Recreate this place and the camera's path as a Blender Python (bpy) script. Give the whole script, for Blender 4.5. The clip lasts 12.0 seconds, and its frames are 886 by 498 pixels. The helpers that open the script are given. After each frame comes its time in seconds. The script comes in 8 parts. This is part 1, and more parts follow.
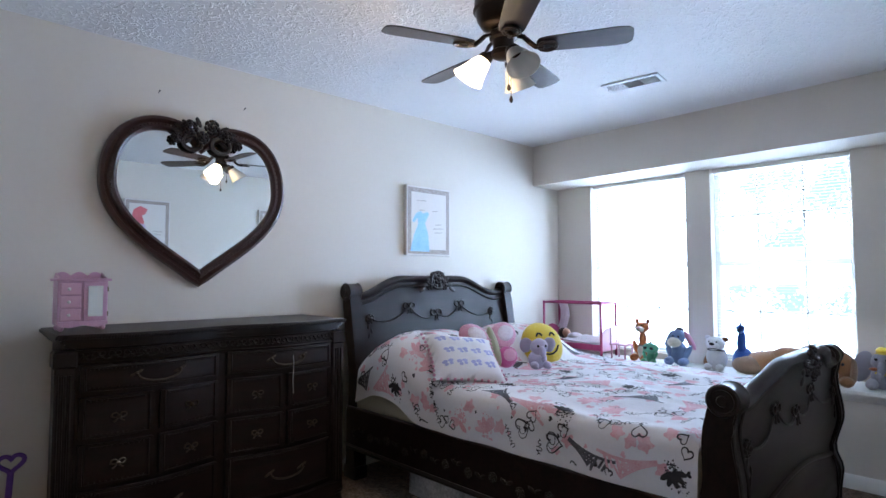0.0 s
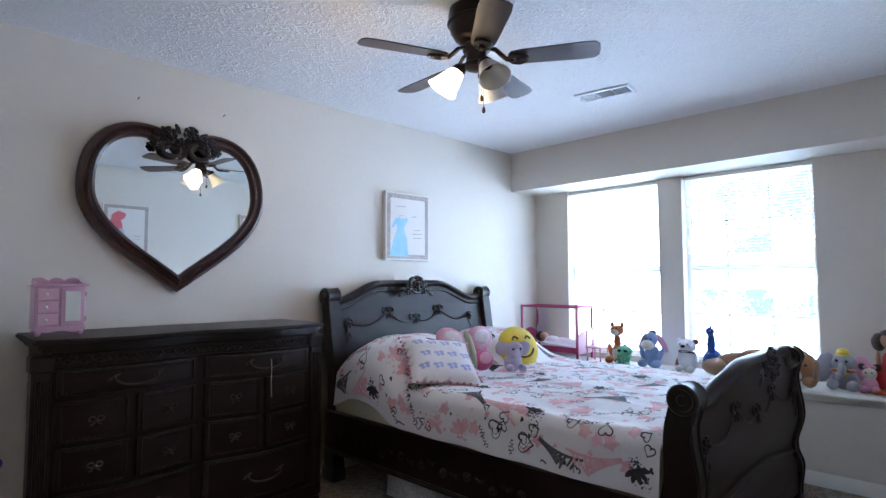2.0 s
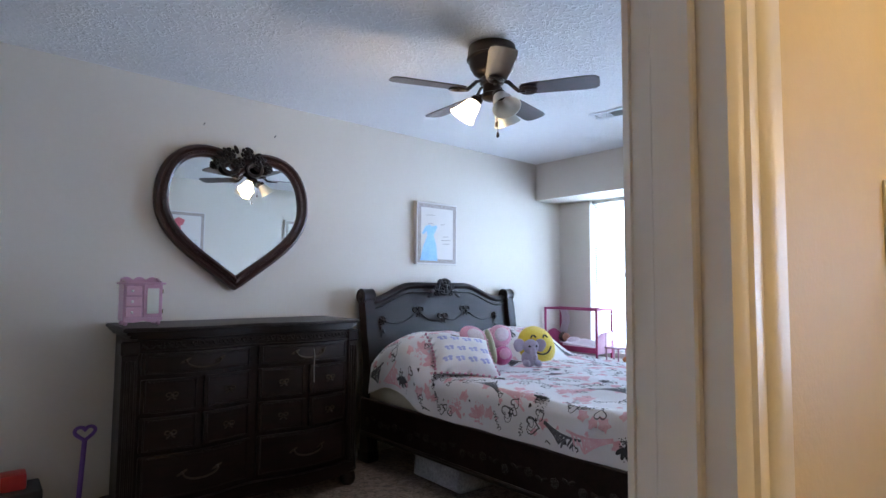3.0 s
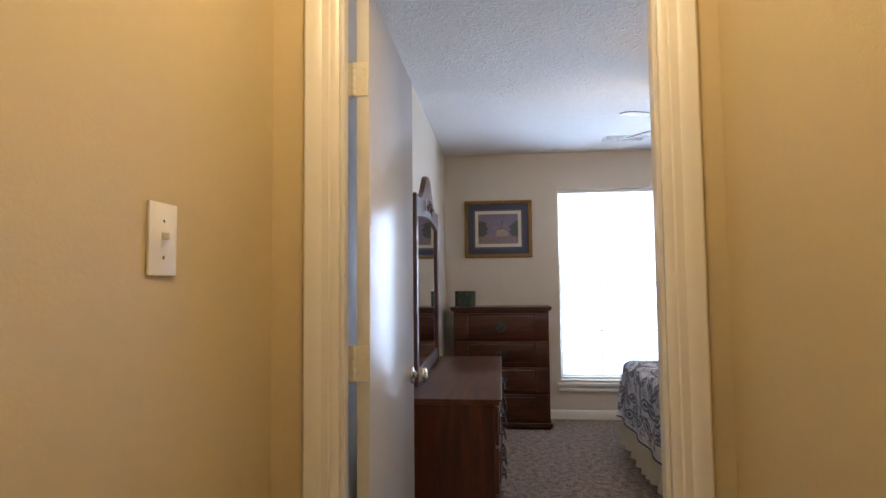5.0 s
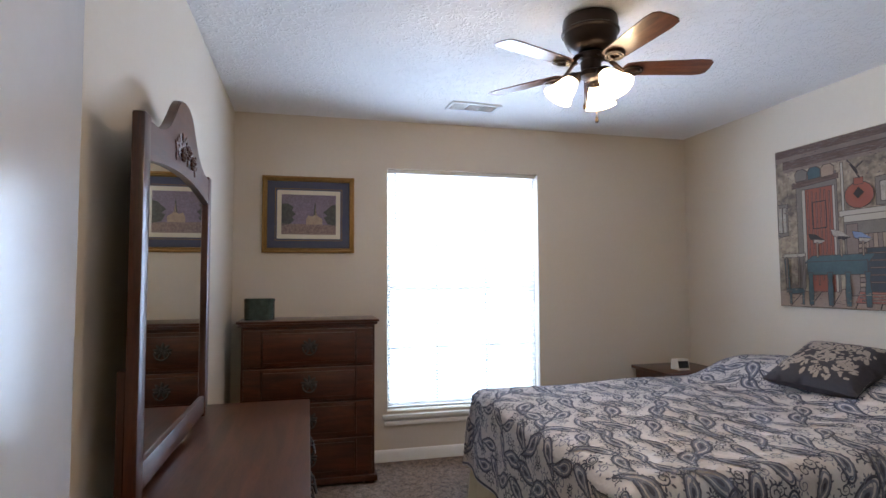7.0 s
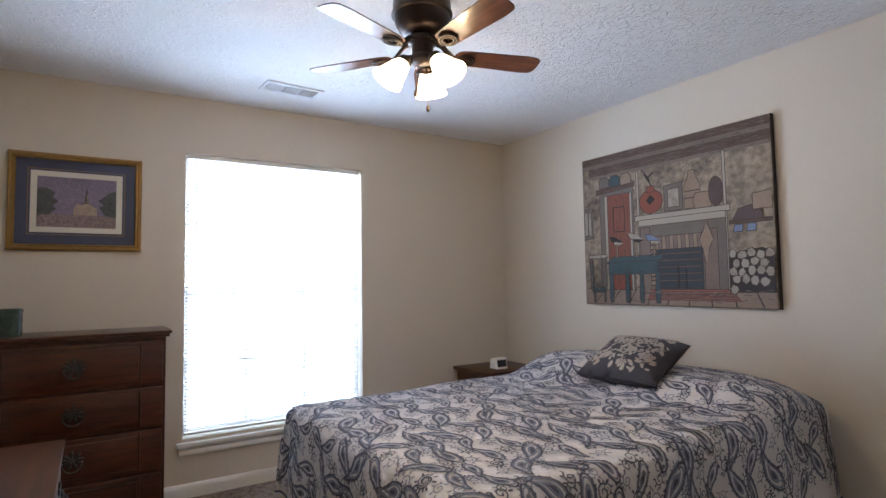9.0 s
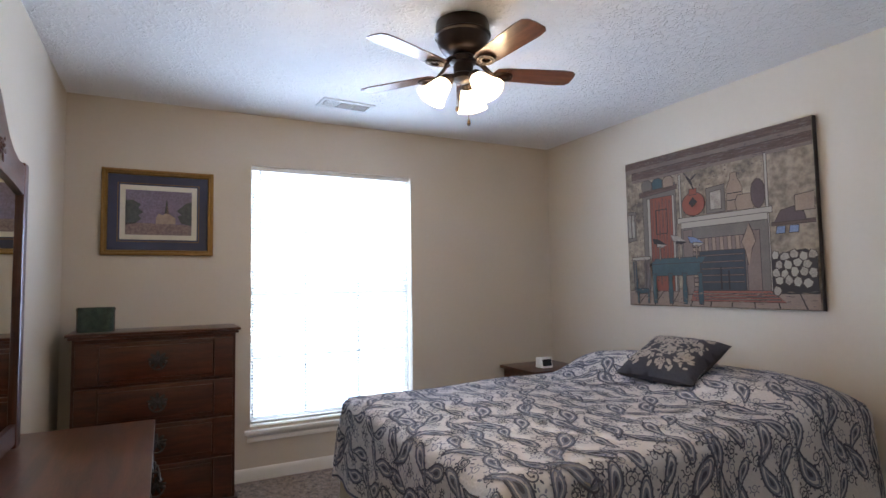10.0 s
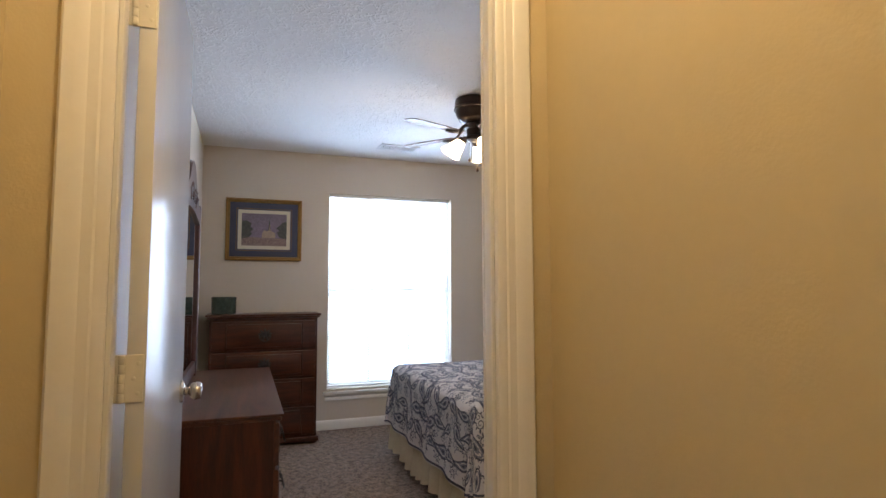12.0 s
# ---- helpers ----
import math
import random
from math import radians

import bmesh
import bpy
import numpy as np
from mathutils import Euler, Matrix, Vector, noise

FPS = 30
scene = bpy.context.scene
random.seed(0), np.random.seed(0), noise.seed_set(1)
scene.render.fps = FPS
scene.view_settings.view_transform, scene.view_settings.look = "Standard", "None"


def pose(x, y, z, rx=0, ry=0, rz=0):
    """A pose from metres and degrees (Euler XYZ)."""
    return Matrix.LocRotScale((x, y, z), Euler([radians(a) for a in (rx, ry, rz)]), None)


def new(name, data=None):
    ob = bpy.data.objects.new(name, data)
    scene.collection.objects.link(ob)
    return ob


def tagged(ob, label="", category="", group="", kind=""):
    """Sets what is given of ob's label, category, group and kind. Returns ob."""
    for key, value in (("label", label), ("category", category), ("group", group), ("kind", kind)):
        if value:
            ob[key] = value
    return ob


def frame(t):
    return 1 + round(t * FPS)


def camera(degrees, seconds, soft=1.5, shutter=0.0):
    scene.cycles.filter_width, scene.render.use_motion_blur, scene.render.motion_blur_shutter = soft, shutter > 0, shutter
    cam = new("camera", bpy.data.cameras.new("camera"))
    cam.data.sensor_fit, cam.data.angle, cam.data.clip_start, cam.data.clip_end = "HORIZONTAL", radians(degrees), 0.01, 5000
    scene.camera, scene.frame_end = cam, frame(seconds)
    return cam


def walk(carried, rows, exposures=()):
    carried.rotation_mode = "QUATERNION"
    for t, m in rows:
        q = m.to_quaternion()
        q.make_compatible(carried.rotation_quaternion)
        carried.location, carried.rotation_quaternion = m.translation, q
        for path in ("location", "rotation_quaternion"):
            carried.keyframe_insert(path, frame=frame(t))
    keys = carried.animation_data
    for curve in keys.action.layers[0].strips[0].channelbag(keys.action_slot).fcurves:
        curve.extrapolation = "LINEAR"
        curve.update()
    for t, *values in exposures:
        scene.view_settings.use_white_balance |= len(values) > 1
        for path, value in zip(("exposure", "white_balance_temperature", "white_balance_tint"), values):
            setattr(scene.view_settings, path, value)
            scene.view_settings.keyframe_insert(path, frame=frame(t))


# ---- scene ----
cam = camera(78.1, 12.0)
# seconds, x, y, z, yaw, pitch, roll
PATH = [
    (0, -0.155, 0.046, 1.241, -42.97, 3.02, 0.11),
    (0.5, -0.137, 0.064, 1.240, -45.33, 3.12, 0.07),
    (1, -0.130, 0.072, 1.238, -47.21, 3.24, 0.12),
    (1.5, -0.135, 0.061, 1.239, -47.84, 3.31, 0.14),
    (2, -0.171, -0.031, 1.244, -44.63, 3.45, 0.19),
    (2.5, -0.217, -0.200, 1.240, -38.71, 3.66, -0.09),
    (2.7, -0.270, -0.260, 1.239, -38.83, 3.68, -0.22),
    (4.3, -0.588, -0.704, 1.247, -68.63, 3.43, 0.09),
    (4.5, -0.518, -0.713, 1.253, -73.97, 3.26, -0.21),
    (5, -0.209, -0.738, 1.257, -84.01, 3.36, 0.59),
    (5.5, 0.147, -0.712, 1.248, -89.42, 3.45, 0.54),
    (6, 0.497, -0.713, 1.245, -94.81, 3.43, 0.56),
    (6.5, 0.765, -0.722, 1.250, -96.87, 3.48, 0.63),
    (7, 0.986, -0.726, 1.275, -103.80, 3.27, 0.36),
    (7.5, 1.109, -0.777, 1.261, -110.51, 3.42, 0.65),
    (9.3, 1.242, -0.807, 1.261, -123.00, 3.47, 0.94),
    (9.5, 1.213, -0.788, 1.263, -122.67, 3.46, 1.00),
    (10, 1.058, -0.759, 1.260, -116.99, 3.73, 0.96),
    (10.5, 0.779, -0.716, 1.241, -112.93, 4.18, 0.64),
    (11, 0.477, -0.712, 1.232, -109.65, 4.20, 0.68),
    (11.5, 0.200, -0.683, 1.224, -107.70, 4.31, 0.44),
    (12, -0.034, -0.582, 1.216, -109.85, 4.28, 0.20),
]
walk(cam, [(t, pose(x, y, z, 90 + pitch, roll, yaw)) for t, x, y, z, yaw, pitch, roll in PATH],
     exposures=[(0, 0.06), (2.5, 0.0), (4.5, -0.22), (12, -0.22)])

# ---- light ----
SKY, DAY_1, DAY_2, BULB = 0.08, 22.0, 16.5, 5.0
world = bpy.data.worlds.new("sky")
scene.world = world
world.use_nodes = True
sky = world.node_tree.nodes.new("ShaderNodeTexSky")
sky.sky_type = "NISHITA"
sky.sun_disc = False
sky.sun_elevation, sky.sun_rotation = radians(50), radians(200)
world.node_tree.links.new(sky.outputs[0], world.node_tree.nodes["Background"].inputs[0])
world.node_tree.nodes["Background"].inputs[1].default_value = SKY


def lamp(name, at, watts, colour, radius):
    data = bpy.data.lights.new(name, "POINT")
    data.energy, data.color, data.shadow_soft_size = watts, colour, radius
    ob = new(name, data)
    ob.location = at
    return ob


FAN_A, FAN_B = (1.58, 1.53), (3.15, -1.945)
WARM = (1.0, 0.72, 0.42)
lamp("bulb_light", (FAN_A[0] - 0.09, FAN_A[1] + 0.10, 2.05), 7, WARM, 0.04)
for a in (75, 195, 315):
    lamp("bulb_light", (FAN_B[0] + 0.13 * math.cos(radians(a)), FAN_B[1] + 0.13 * math.sin(radians(a)), 2.05), 7.5, WARM, 0.04)
HALL_LAMP = (0.42, -0.72, 2.30)
lamp("hall_light", HALL_LAMP, 22, (1.0, 0.735, 0.41), 0.09)


# ---- materials ----
def mat(name, colour, rough=0.6, metal=0.0, second=None, scale=6.0, amount=0.5, fine=None, bump=0.0, bump_scale=80.0, stretch=(1, 1, 1), coat=0.0, rand=0.0, sheen=0.0):
    """A procedural surface: two colours mixed by noise at two scales, a bump, and a spread per piece."""
    m = bpy.data.materials.new(name)
    m.use_nodes = True
    nt = m.node_tree
    n, link = nt.nodes, nt.links.new
    b = n["Principled BSDF"]
    b.inputs["Roughness"].default_value, b.inputs["Metallic"].default_value = rough, metal
    b.inputs["Coat Weight"].default_value = coat
    b.inputs["Sheen Weight"].default_value = sheen
    second = second or tuple(c * 0.86 for c in colour)
    tc, mp = n.new("ShaderNodeTexCoord"), n.new("ShaderNodeMapping")
    mp.inputs["Scale"].default_value = stretch
    link(tc.outputs["Object"], mp.inputs[0])
    a, f = n.new("ShaderNodeTexNoise"), n.new("ShaderNodeTexNoise")
    a.inputs["Scale"].default_value, a.inputs["Detail"].default_value = scale, 5
    f.inputs["Scale"].default_value, f.inputs["Detail"].default_value = fine or scale * 9, 3
    link(mp.outputs[0], a.inputs[0]), link(mp.outputs[0], f.inputs[0])
    add = n.new("ShaderNodeMath")
    add.operation = "ADD"
    link(a.outputs[0], add.inputs[0]), link(f.outputs[0], add.inputs[1])
    rng = n.new("ShaderNodeMapRange")
    rng.inputs[1].default_value, rng.inputs[2].default_value = 0.75, 1.25
    rng.inputs[4].default_value = amount
    link(add.outputs[0], rng.inputs[0])
    mix = n.new("ShaderNodeMix")
    mix.data_type = "RGBA"
    mix.inputs[6].default_value, mix.inputs[7].default_value = (*colour, 1), (*second, 1)
    link(rng.outputs[0], mix.inputs[0])
    out = mix.outputs[2]
    if rand:
        info, hsv = n.new("ShaderNodeObjectInfo"), n.new("ShaderNodeHueSaturation")
        r2 = n.new("ShaderNodeMapRange")
        r2.inputs[3].default_value, r2.inputs[4].default_value = 1 - rand, 1 + rand
        link(info.outputs["Random"], r2.inputs[0]), link(r2.outputs[0], hsv.inputs["Value"]), link(out, hsv.inputs["Color"])
        out = hsv.outputs[0]
    link(out, b.inputs["Base Color"])
    if bump:
        t, bp = n.new("ShaderNodeTexNoise"), n.new("ShaderNodeBump")
        t.inputs["Scale"].default_value, t.inputs["Detail"].default_value = bump_scale, 4
        link(mp.outputs[0], t.inputs[0])
        bp.inputs["Strength"].default_value, bp.inputs["Distance"].default_value = bump, 0.01
        link(t.outputs[0], bp.inputs["Height"]), link(bp.outputs[0], b.inputs["Normal"])
    return m


def glow(name, colour, strength):
    m = bpy.data.materials.new(name)
    m.use_nodes = True
    b = m.node_tree.nodes["Principled BSDF"]
    b.inputs["Base Color"].default_value = (0.9, 0.9, 0.9, 1)
    b.inputs["Emission Color"].default_value = (*colour, 1)
    b.inputs["Emission Strength"].default_value = strength
    return m


def knockdown():
    """White ceiling with flattened plaster splatter."""
    m = mat("ceiling_plaster", (0.87, 0.87, 0.87), 0.9, second=(0.83, 0.83, 0.84), scale=3)
    nt = m.node_tree
    n, link = nt.nodes, nt.links.new
    tc = n.new("ShaderNodeTexCoord")
    t1, ramp, bp = n.new("ShaderNodeTexNoise"), n.new("ShaderNodeValToRGB"), n.new("ShaderNodeBump")
    t1.inputs["Scale"].default_value, t1.inputs["Detail"].default_value, t1.inputs["Distortion"].default_value = 26, 3, 1.6
    ramp.color_ramp.elements[0].position, ramp.color_ramp.elements[1].position = 0.50, 0.60
    link(tc.outputs["Object"], t1.inputs[0]), link(t1.outputs[0], ramp.inputs[0])
    bp.inputs["Strength"].default_value, bp.inputs["Distance"].default_value = 0.55, 0.012
    link(ramp.outputs[0], bp.inputs["Height"]), link(bp.outputs[0], n["Principled BSDF"].inputs["Normal"])
    return m


def carpet():
    m = mat("carpet_pile", (0.41, 0.300, 0.235), 1.0, second=(0.080, 0.049, 0.036), scale=24, fine=70, amount=1.0, sheen=0.2)
    nt = m.node_tree
    n, link = nt.nodes, nt.links.new
    tc, v, bp = n.new("ShaderNodeTexCoord"), n.new("ShaderNodeTexVoronoi"), n.new("ShaderNodeBump")
    v.inputs["Scale"].default_value = 130
    link(tc.outputs["Object"], v.inputs[0])
    bp.inputs["Strength"].default_value, bp.inputs["Distance"].default_value = 0.9, 0.012
    link(v.outputs["Distance"], bp.inputs["Height"]), link(bp.outputs[0], n["Principled BSDF"].inputs["Normal"])
    return m


def wood(name, light, dark, rough, along="x", coat=0.0, ring=9.0):
    m = bpy.data.materials.new(name)
    m.use_nodes = True
    nt = m.node_tree
    n, link = nt.nodes, nt.links.new
    b = n["Principled BSDF"]
    tc, mp = n.new("ShaderNodeTexCoord"), n.new("ShaderNodeMapping")
    mp.inputs["Scale"].default_value = {"x": (0.6, 6, 6), "y": (6, 0.6, 6), "z": (6, 6, 0.6)}[along]
    link(tc.outputs["Object"], mp.inputs[0])
    big, fin = n.new("ShaderNodeTexNoise"), n.new("ShaderNodeTexNoise")
    big.inputs["Scale"].default_value, big.inputs["Detail"].default_value, big.inputs["Distortion"].default_value = ring * 0.35, 6, 1.2
    fin.inputs["Scale"].default_value, fin.inputs["Detail"].default_value = ring * 5, 4
    link(mp.outputs[0], big.inputs[0]), link(mp.outputs[0], fin.inputs[0])
    add = n.new("ShaderNodeMath")
    add.operation = "MULTIPLY_ADD"
    add.inputs[1].default_value = 0.45
    link(fin.outputs[0], add.inputs[0]), link(big.outputs[0], add.inputs[2])
    ramp = n.new("ShaderNodeValToRGB")
    ramp.color_ramp.elements[0].position, ramp.color_ramp.elements[1].position = 0.52, 0.95
    ramp.color_ramp.elements[0].color, ramp.color_ramp.elements[1].color = (*dark, 1), (*light, 1)
    link(add.outputs[0], ramp.inputs[0]), link(ramp.outputs[0], b.inputs["Base Color"])
    b.inputs["Roughness"].default_value, b.inputs["Coat Weight"].default_value = rough, coat
    b.inputs["Coat Roughness"].default_value = 0.15
    bp = n.new("ShaderNodeBump")
    bp.inputs["Strength"].default_value, bp.inputs["Distance"].default_value = 0.12, 0.003
    link(fin.outputs[0], bp.inputs["Height"]), link(bp.outputs[0], b.inputs["Normal"])
    return m


def frosted(name, strength):
    """Frosted glass shade; strength: how much its bulb makes it shine."""
    m = mat(name, (0.86, 0.83, 0.78), 0.35, second=(0.78, 0.75, 0.72), scale=14)
    b = m.node_tree.nodes["Principled BSDF"]
    b.inputs["Transmission Weight"].default_value = 0.35
    if strength:
        b.inputs["Emission Color"].default_value = (1.0, 0.80, 0.55, 1)
        b.inputs["Emission Strength"].default_value = strength
    return m


def slat_material():
    m = bpy.data.materials.new("blind_vinyl")
    m.use_nodes = True
    nt = m.node_tree
    n, link = nt.nodes, nt.links.new
    n.remove(n["Principled BSDF"])
    d, t, x = n.new("ShaderNodeBsdfDiffuse"), n.new("ShaderNodeBsdfTranslucent"), n.new("ShaderNodeMixShader")
    nz, mx = n.new("ShaderNodeTexNoise"), n.new("ShaderNodeMix")
    nz.inputs["Scale"].default_value = 20
    mx.data_type = "RGBA"
    mx.inputs[6].default_value, mx.inputs[7].default_value = (0.86, 0.86, 0.85, 1), (0.80, 0.80, 0.78, 1)
    link(nz.outputs[0], mx.inputs[0]), link(mx.outputs[2], d.inputs[0])
    t.inputs[0].default_value = (0.62, 0.72, 0.78, 1)
    x.inputs[0].default_value = 0.05
    link(d.outputs[0], x.inputs[1]), link(t.outputs[0], x.inputs[2]), link(x.outputs[0], n["Material Output"].inputs[0])
    return m


def pane_glass():
    m = bpy.data.materials.new("window_glass")
    m.use_nodes = True
    b = m.node_tree.nodes["Principled BSDF"]
    b.inputs["Base Color"].default_value = (0.97, 0.99, 0.99, 1)
    b.inputs["Roughness"].default_value, b.inputs["Transmission Weight"].default_value, b.inputs["IOR"].default_value = 0.0, 1.0, 1.02
    return m


def daylight_backdrop(name, sky_colour, strength, ground, leafy):
    """Bright overcast yard: white sky over dimmer ground, with pale foliage between them."""
    m = bpy.data.materials.new(name)
    m.use_nodes = True
    nt = m.node_tree
    n, link = nt.nodes, nt.links.new
    n.remove(n["Principled BSDF"])
    em, tc, sep = n.new("ShaderNodeEmission"), n.new("ShaderNodeTexCoord"), n.new("ShaderNodeSeparateXYZ")
    link(tc.outputs["Object"], sep.inputs[0])
    height = n.new("ShaderNodeMapRange")
    height.inputs[1].default_value, height.inputs[2].default_value = 0.3, 1.7
    link(sep.outputs[2], height.inputs[0])
    base = n.new("ShaderNodeMix")
    base.data_type = "RGBA"
    base.inputs[6].default_value, base.inputs[7].default_value = (*[ground * c for c in sky_colour], 1), (*sky_colour, 1)
    link(height.outputs[0], base.inputs[0])
    out = base.outputs[2]
    if leafy:
        big, small, add, ramp = n.new("ShaderNodeTexNoise"), n.new("ShaderNodeTexNoise"), n.new("ShaderNodeMath"), n.new("ShaderNodeValToRGB")
        big.inputs["Scale"].default_value, big.inputs["Detail"].default_value = 3.2, 3
        small.inputs["Scale"].default_value, small.inputs["Detail"].default_value = 42.0, 5
        add.operation = "ADD"
        link(tc.outputs["Object"], big.inputs[0]), link(tc.outputs["Object"], small.inputs[0])
        link(big.outputs[0], add.inputs[0]), link(small.outputs[0], add.inputs[1])
        ramp.color_ramp.elements[0].position, ramp.color_ramp.elements[1].position = 0.42, 0.52
        half = n.new("ShaderNodeMath")
        half.operation = "MULTIPLY"
        half.inputs[1].default_value = 0.5
        link(add.outputs[0], half.inputs[0]), link(half.outputs[0], ramp.inputs[0])
        rng, band = n.new("ShaderNodeMapRange"), n.new("ShaderNodeValToRGB")
        rng.inputs[1].default_value, rng.inputs[2].default_value = 0.6, 3.0
        link(sep.outputs[2], rng.inputs[0]), link(rng.outputs[0], band.inputs[0])
        e = band.color_ramp.elements
        e[0].position, e[1].position = 0.11, 0.15
        e[0].color, e[1].color = (0, 0, 0, 1), (1, 1, 1, 1)
        for q, c in ((0.24, 1.0), (0.27, 0.0), (0.30, 0.0), (0.37, 1.0), (0.9, 1.0)):
            x = e.new(q)
            x.color = (c, c, c, 1)
        side, tree = n.new("ShaderNodeMapRange"), n.new("ShaderNodeMath")
        side.inputs[1].default_value, side.inputs[2].default_value = 2.15, 1.95
        tree.operation = "GREATER_THAN"
        tree.inputs[1].default_value = -0.2
        link(sep.outputs[1], side.inputs[0]), link(sep.outputs[1], tree.inputs[0])
        last_out = ramp.outputs[0]
        for other in (band, side, tree):
            mul = n.new("ShaderNodeMath")
            mul.operation = "MULTIPLY"
            link(last_out, mul.inputs[0]), link(other.outputs[0], mul.inputs[1])
            last_out = mul.outputs[0]
        mix = n.new("ShaderNodeMix")
        mix.data_type = "RGBA"
        mix.inputs[7].default_value = (0.026, 0.038, 0.040, 1)
        link(out, mix.inputs[6]), link(last_out, mix.inputs[0])
        out = mix.outputs[2]
    link(out, em.inputs[0])
    em.inputs[1].default_value = strength
    link(em.outputs[0], n["Material Output"].inputs[0])
    return m


PAINT = mat("wall_paint", (0.69, 0.635, 0.560), 0.62, second=(0.66, 0.605, 0.530), scale=2.2, fine=40, bump=0.10, bump_scale=220)
# PAINT again, its colour shifted to hold the second bedroom's warmer light.
PAINT_WARM_LIT = mat("warm_lit_wall_paint", (0.645, 0.580, 0.485), 0.62, second=(0.615, 0.550, 0.455), scale=2.2, fine=40, bump=0.10, bump_scale=220)
# Yellower than PAINT; given to the wall faces inside the hall.
HALL_PAINT = mat("hall_paint", (0.60, 0.495, 0.30), 0.6, second=(0.565, 0.465, 0.28), scale=2.2, fine=40, bump=0.07, bump_scale=170)
TRIM = mat("trim_paint", (0.80, 0.78, 0.74), 0.32, second=(0.76, 0.74, 0.69), scale=5, bump=0.04, bump_scale=60)
DOOR_PAINT = mat("door_paint", (0.64, 0.63, 0.61), 0.20, second=(0.60, 0.59, 0.57), scale=3, bump=0.05, bump_scale=9)
CEIL, CARPET = knockdown(), carpet()
ESPRESSO = wood("espresso_wood", (0.020, 0.009, 0.008), (0.007, 0.0035, 0.0035), 0.40, "x", 0.05)
ESPRESSO.node_tree.nodes["Principled BSDF"].inputs["Specular IOR Level"].default_value = 0.28
ESPRESSO_CARVED = mat("espresso_carving", (0.013, 0.007, 0.006), 0.36, second=(0.006, 0.0035, 0.0035), scale=20, coat=0.08)
ESPRESSO_CARVED.node_tree.nodes["Principled BSDF"].inputs["Specular IOR Level"].default_value = 0.35
MIRROR_FRAME = mat("mahogany_frame", (0.050, 0.020, 0.017), 0.30, second=(0.026, 0.011, 0.010), scale=14, coat=0.4)
OAK = wood("brown_oak", (0.125, 0.040, 0.017), (0.040, 0.012, 0.006), 0.34, "x", 0.3)
OAK_Y = wood("brown_oak_across", (0.092, 0.023, 0.009), (0.030, 0.008, 0.004), 0.34, "y", 0.3)
OAK_Z = wood("brown_oak_upright", (0.092, 0.023, 0.009), (0.030, 0.008, 0.004), 0.34, "z", 0.3)
BLADE_DARK = wood("dark_blade", (0.050, 0.030, 0.026), (0.022, 0.013, 0.012), 0.38, "x", 0.2, 14)
BLADE_WALNUT = wood("walnut_blade", (0.17, 0.065, 0.035), (0.060, 0.022, 0.014), 0.30, "x", 0.4, 14)
BRONZE = mat("oiled_bronze", (0.035, 0.024, 0.020), 0.32, 0.75, second=(0.060, 0.038, 0.028), scale=30)
PEWTER = mat("antique_pewter", (0.13, 0.105, 0.08), 0.38, 0.9, second=(0.05, 0.04, 0.033), scale=60)
IRON = mat("dark_iron_pull", (0.05, 0.048, 0.05), 0.35, 0.8, second=(0.12, 0.12, 0.13), scale=50)
NICKEL = mat("satin_nickel", (0.62, 0.57, 0.50), 0.22, 1.0, second=(0.52, 0.47, 0.40), scale=30)
GOLD = mat("gold_leaf_frame", (0.36, 0.21, 0.065), 0.42, 0.55, second=(0.20, 0.105, 0.03), scale=40, bump=0.25, bump_scale=120)
SILVER_GLASS = mat("mirror_silver", (0.86, 0.89, 0.88), 0.015, 1.0, second=(0.84, 0.88, 0.87), scale=1)
SHADE_OFF, SHADE_ON = frosted("frosted_shade", 0.0), frosted("lit_frosted_shade", BULB)
WHITE_PLASTIC = mat("white_plastic", (0.80, 0.79, 0.76), 0.35, second=(0.76, 0.75, 0.72), scale=30)
VENT_WHITE = mat("vent_enamel", (0.78, 0.80, 0.82), 0.35, second=(0.70, 0.72, 0.74), scale=20)
DARK = mat("dark_void", (0.03, 0.032, 0.035), 0.8)
SLAT, PANE = slat_material(), pane_glass()
YARD_1 = daylight_backdrop("leafy_yard", (0.66, 0.88, 1.28), DAY_1, 0.45, True)
YARD_2 = daylight_backdrop("open_yard", (0.70, 0.88, 1.22), DAY_2, 0.22, False)
SHEET_WHITE = mat("cotton_white", (0.80, 0.79, 0.82), 0.85, second=(0.74, 0.72, 0.75), scale=8, bump=0.35, bump_scale=14, sheen=0.2)
CREAM = mat("cream_cotton", (0.66, 0.60, 0.46), 0.9, second=(0.56, 0.50, 0.38), scale=10, bump=0.3, bump_scale=30)
PRINT_PINK = mat("pink_print", (0.72, 0.36, 0.42), 0.85, second=(0.79, 0.58, 0.63), scale=20, amount=0.9)
PRINT_BLACK = mat("black_print", (0.030, 0.030, 0.038), 0.85, second=(0.07, 0.07, 0.08), scale=40)
PRINT_GREY = mat("grey_print", (0.14, 0.14, 0.165), 0.85, second=(0.05, 0.05, 0.06), scale=70, amount=0.9)
QUILT = mat("quilt_cotton", (0.76, 0.74, 0.745), 0.9, second=(0.66, 0.64, 0.655), scale=14, bump=0.6, bump_scale=45)
QUILT_BLUE = mat("quilt_slate_print", (0.150, 0.172, 0.255), 0.9, second=(0.36, 0.375, 0.445), scale=60, amount=0.9)
QUILT_NAVY = mat("quilt_navy_print", (0.072, 0.082, 0.130), 0.9, second=(0.16, 0.17, 0.21), scale=60)


# ---- tools for building ----
ORIGIN = {}


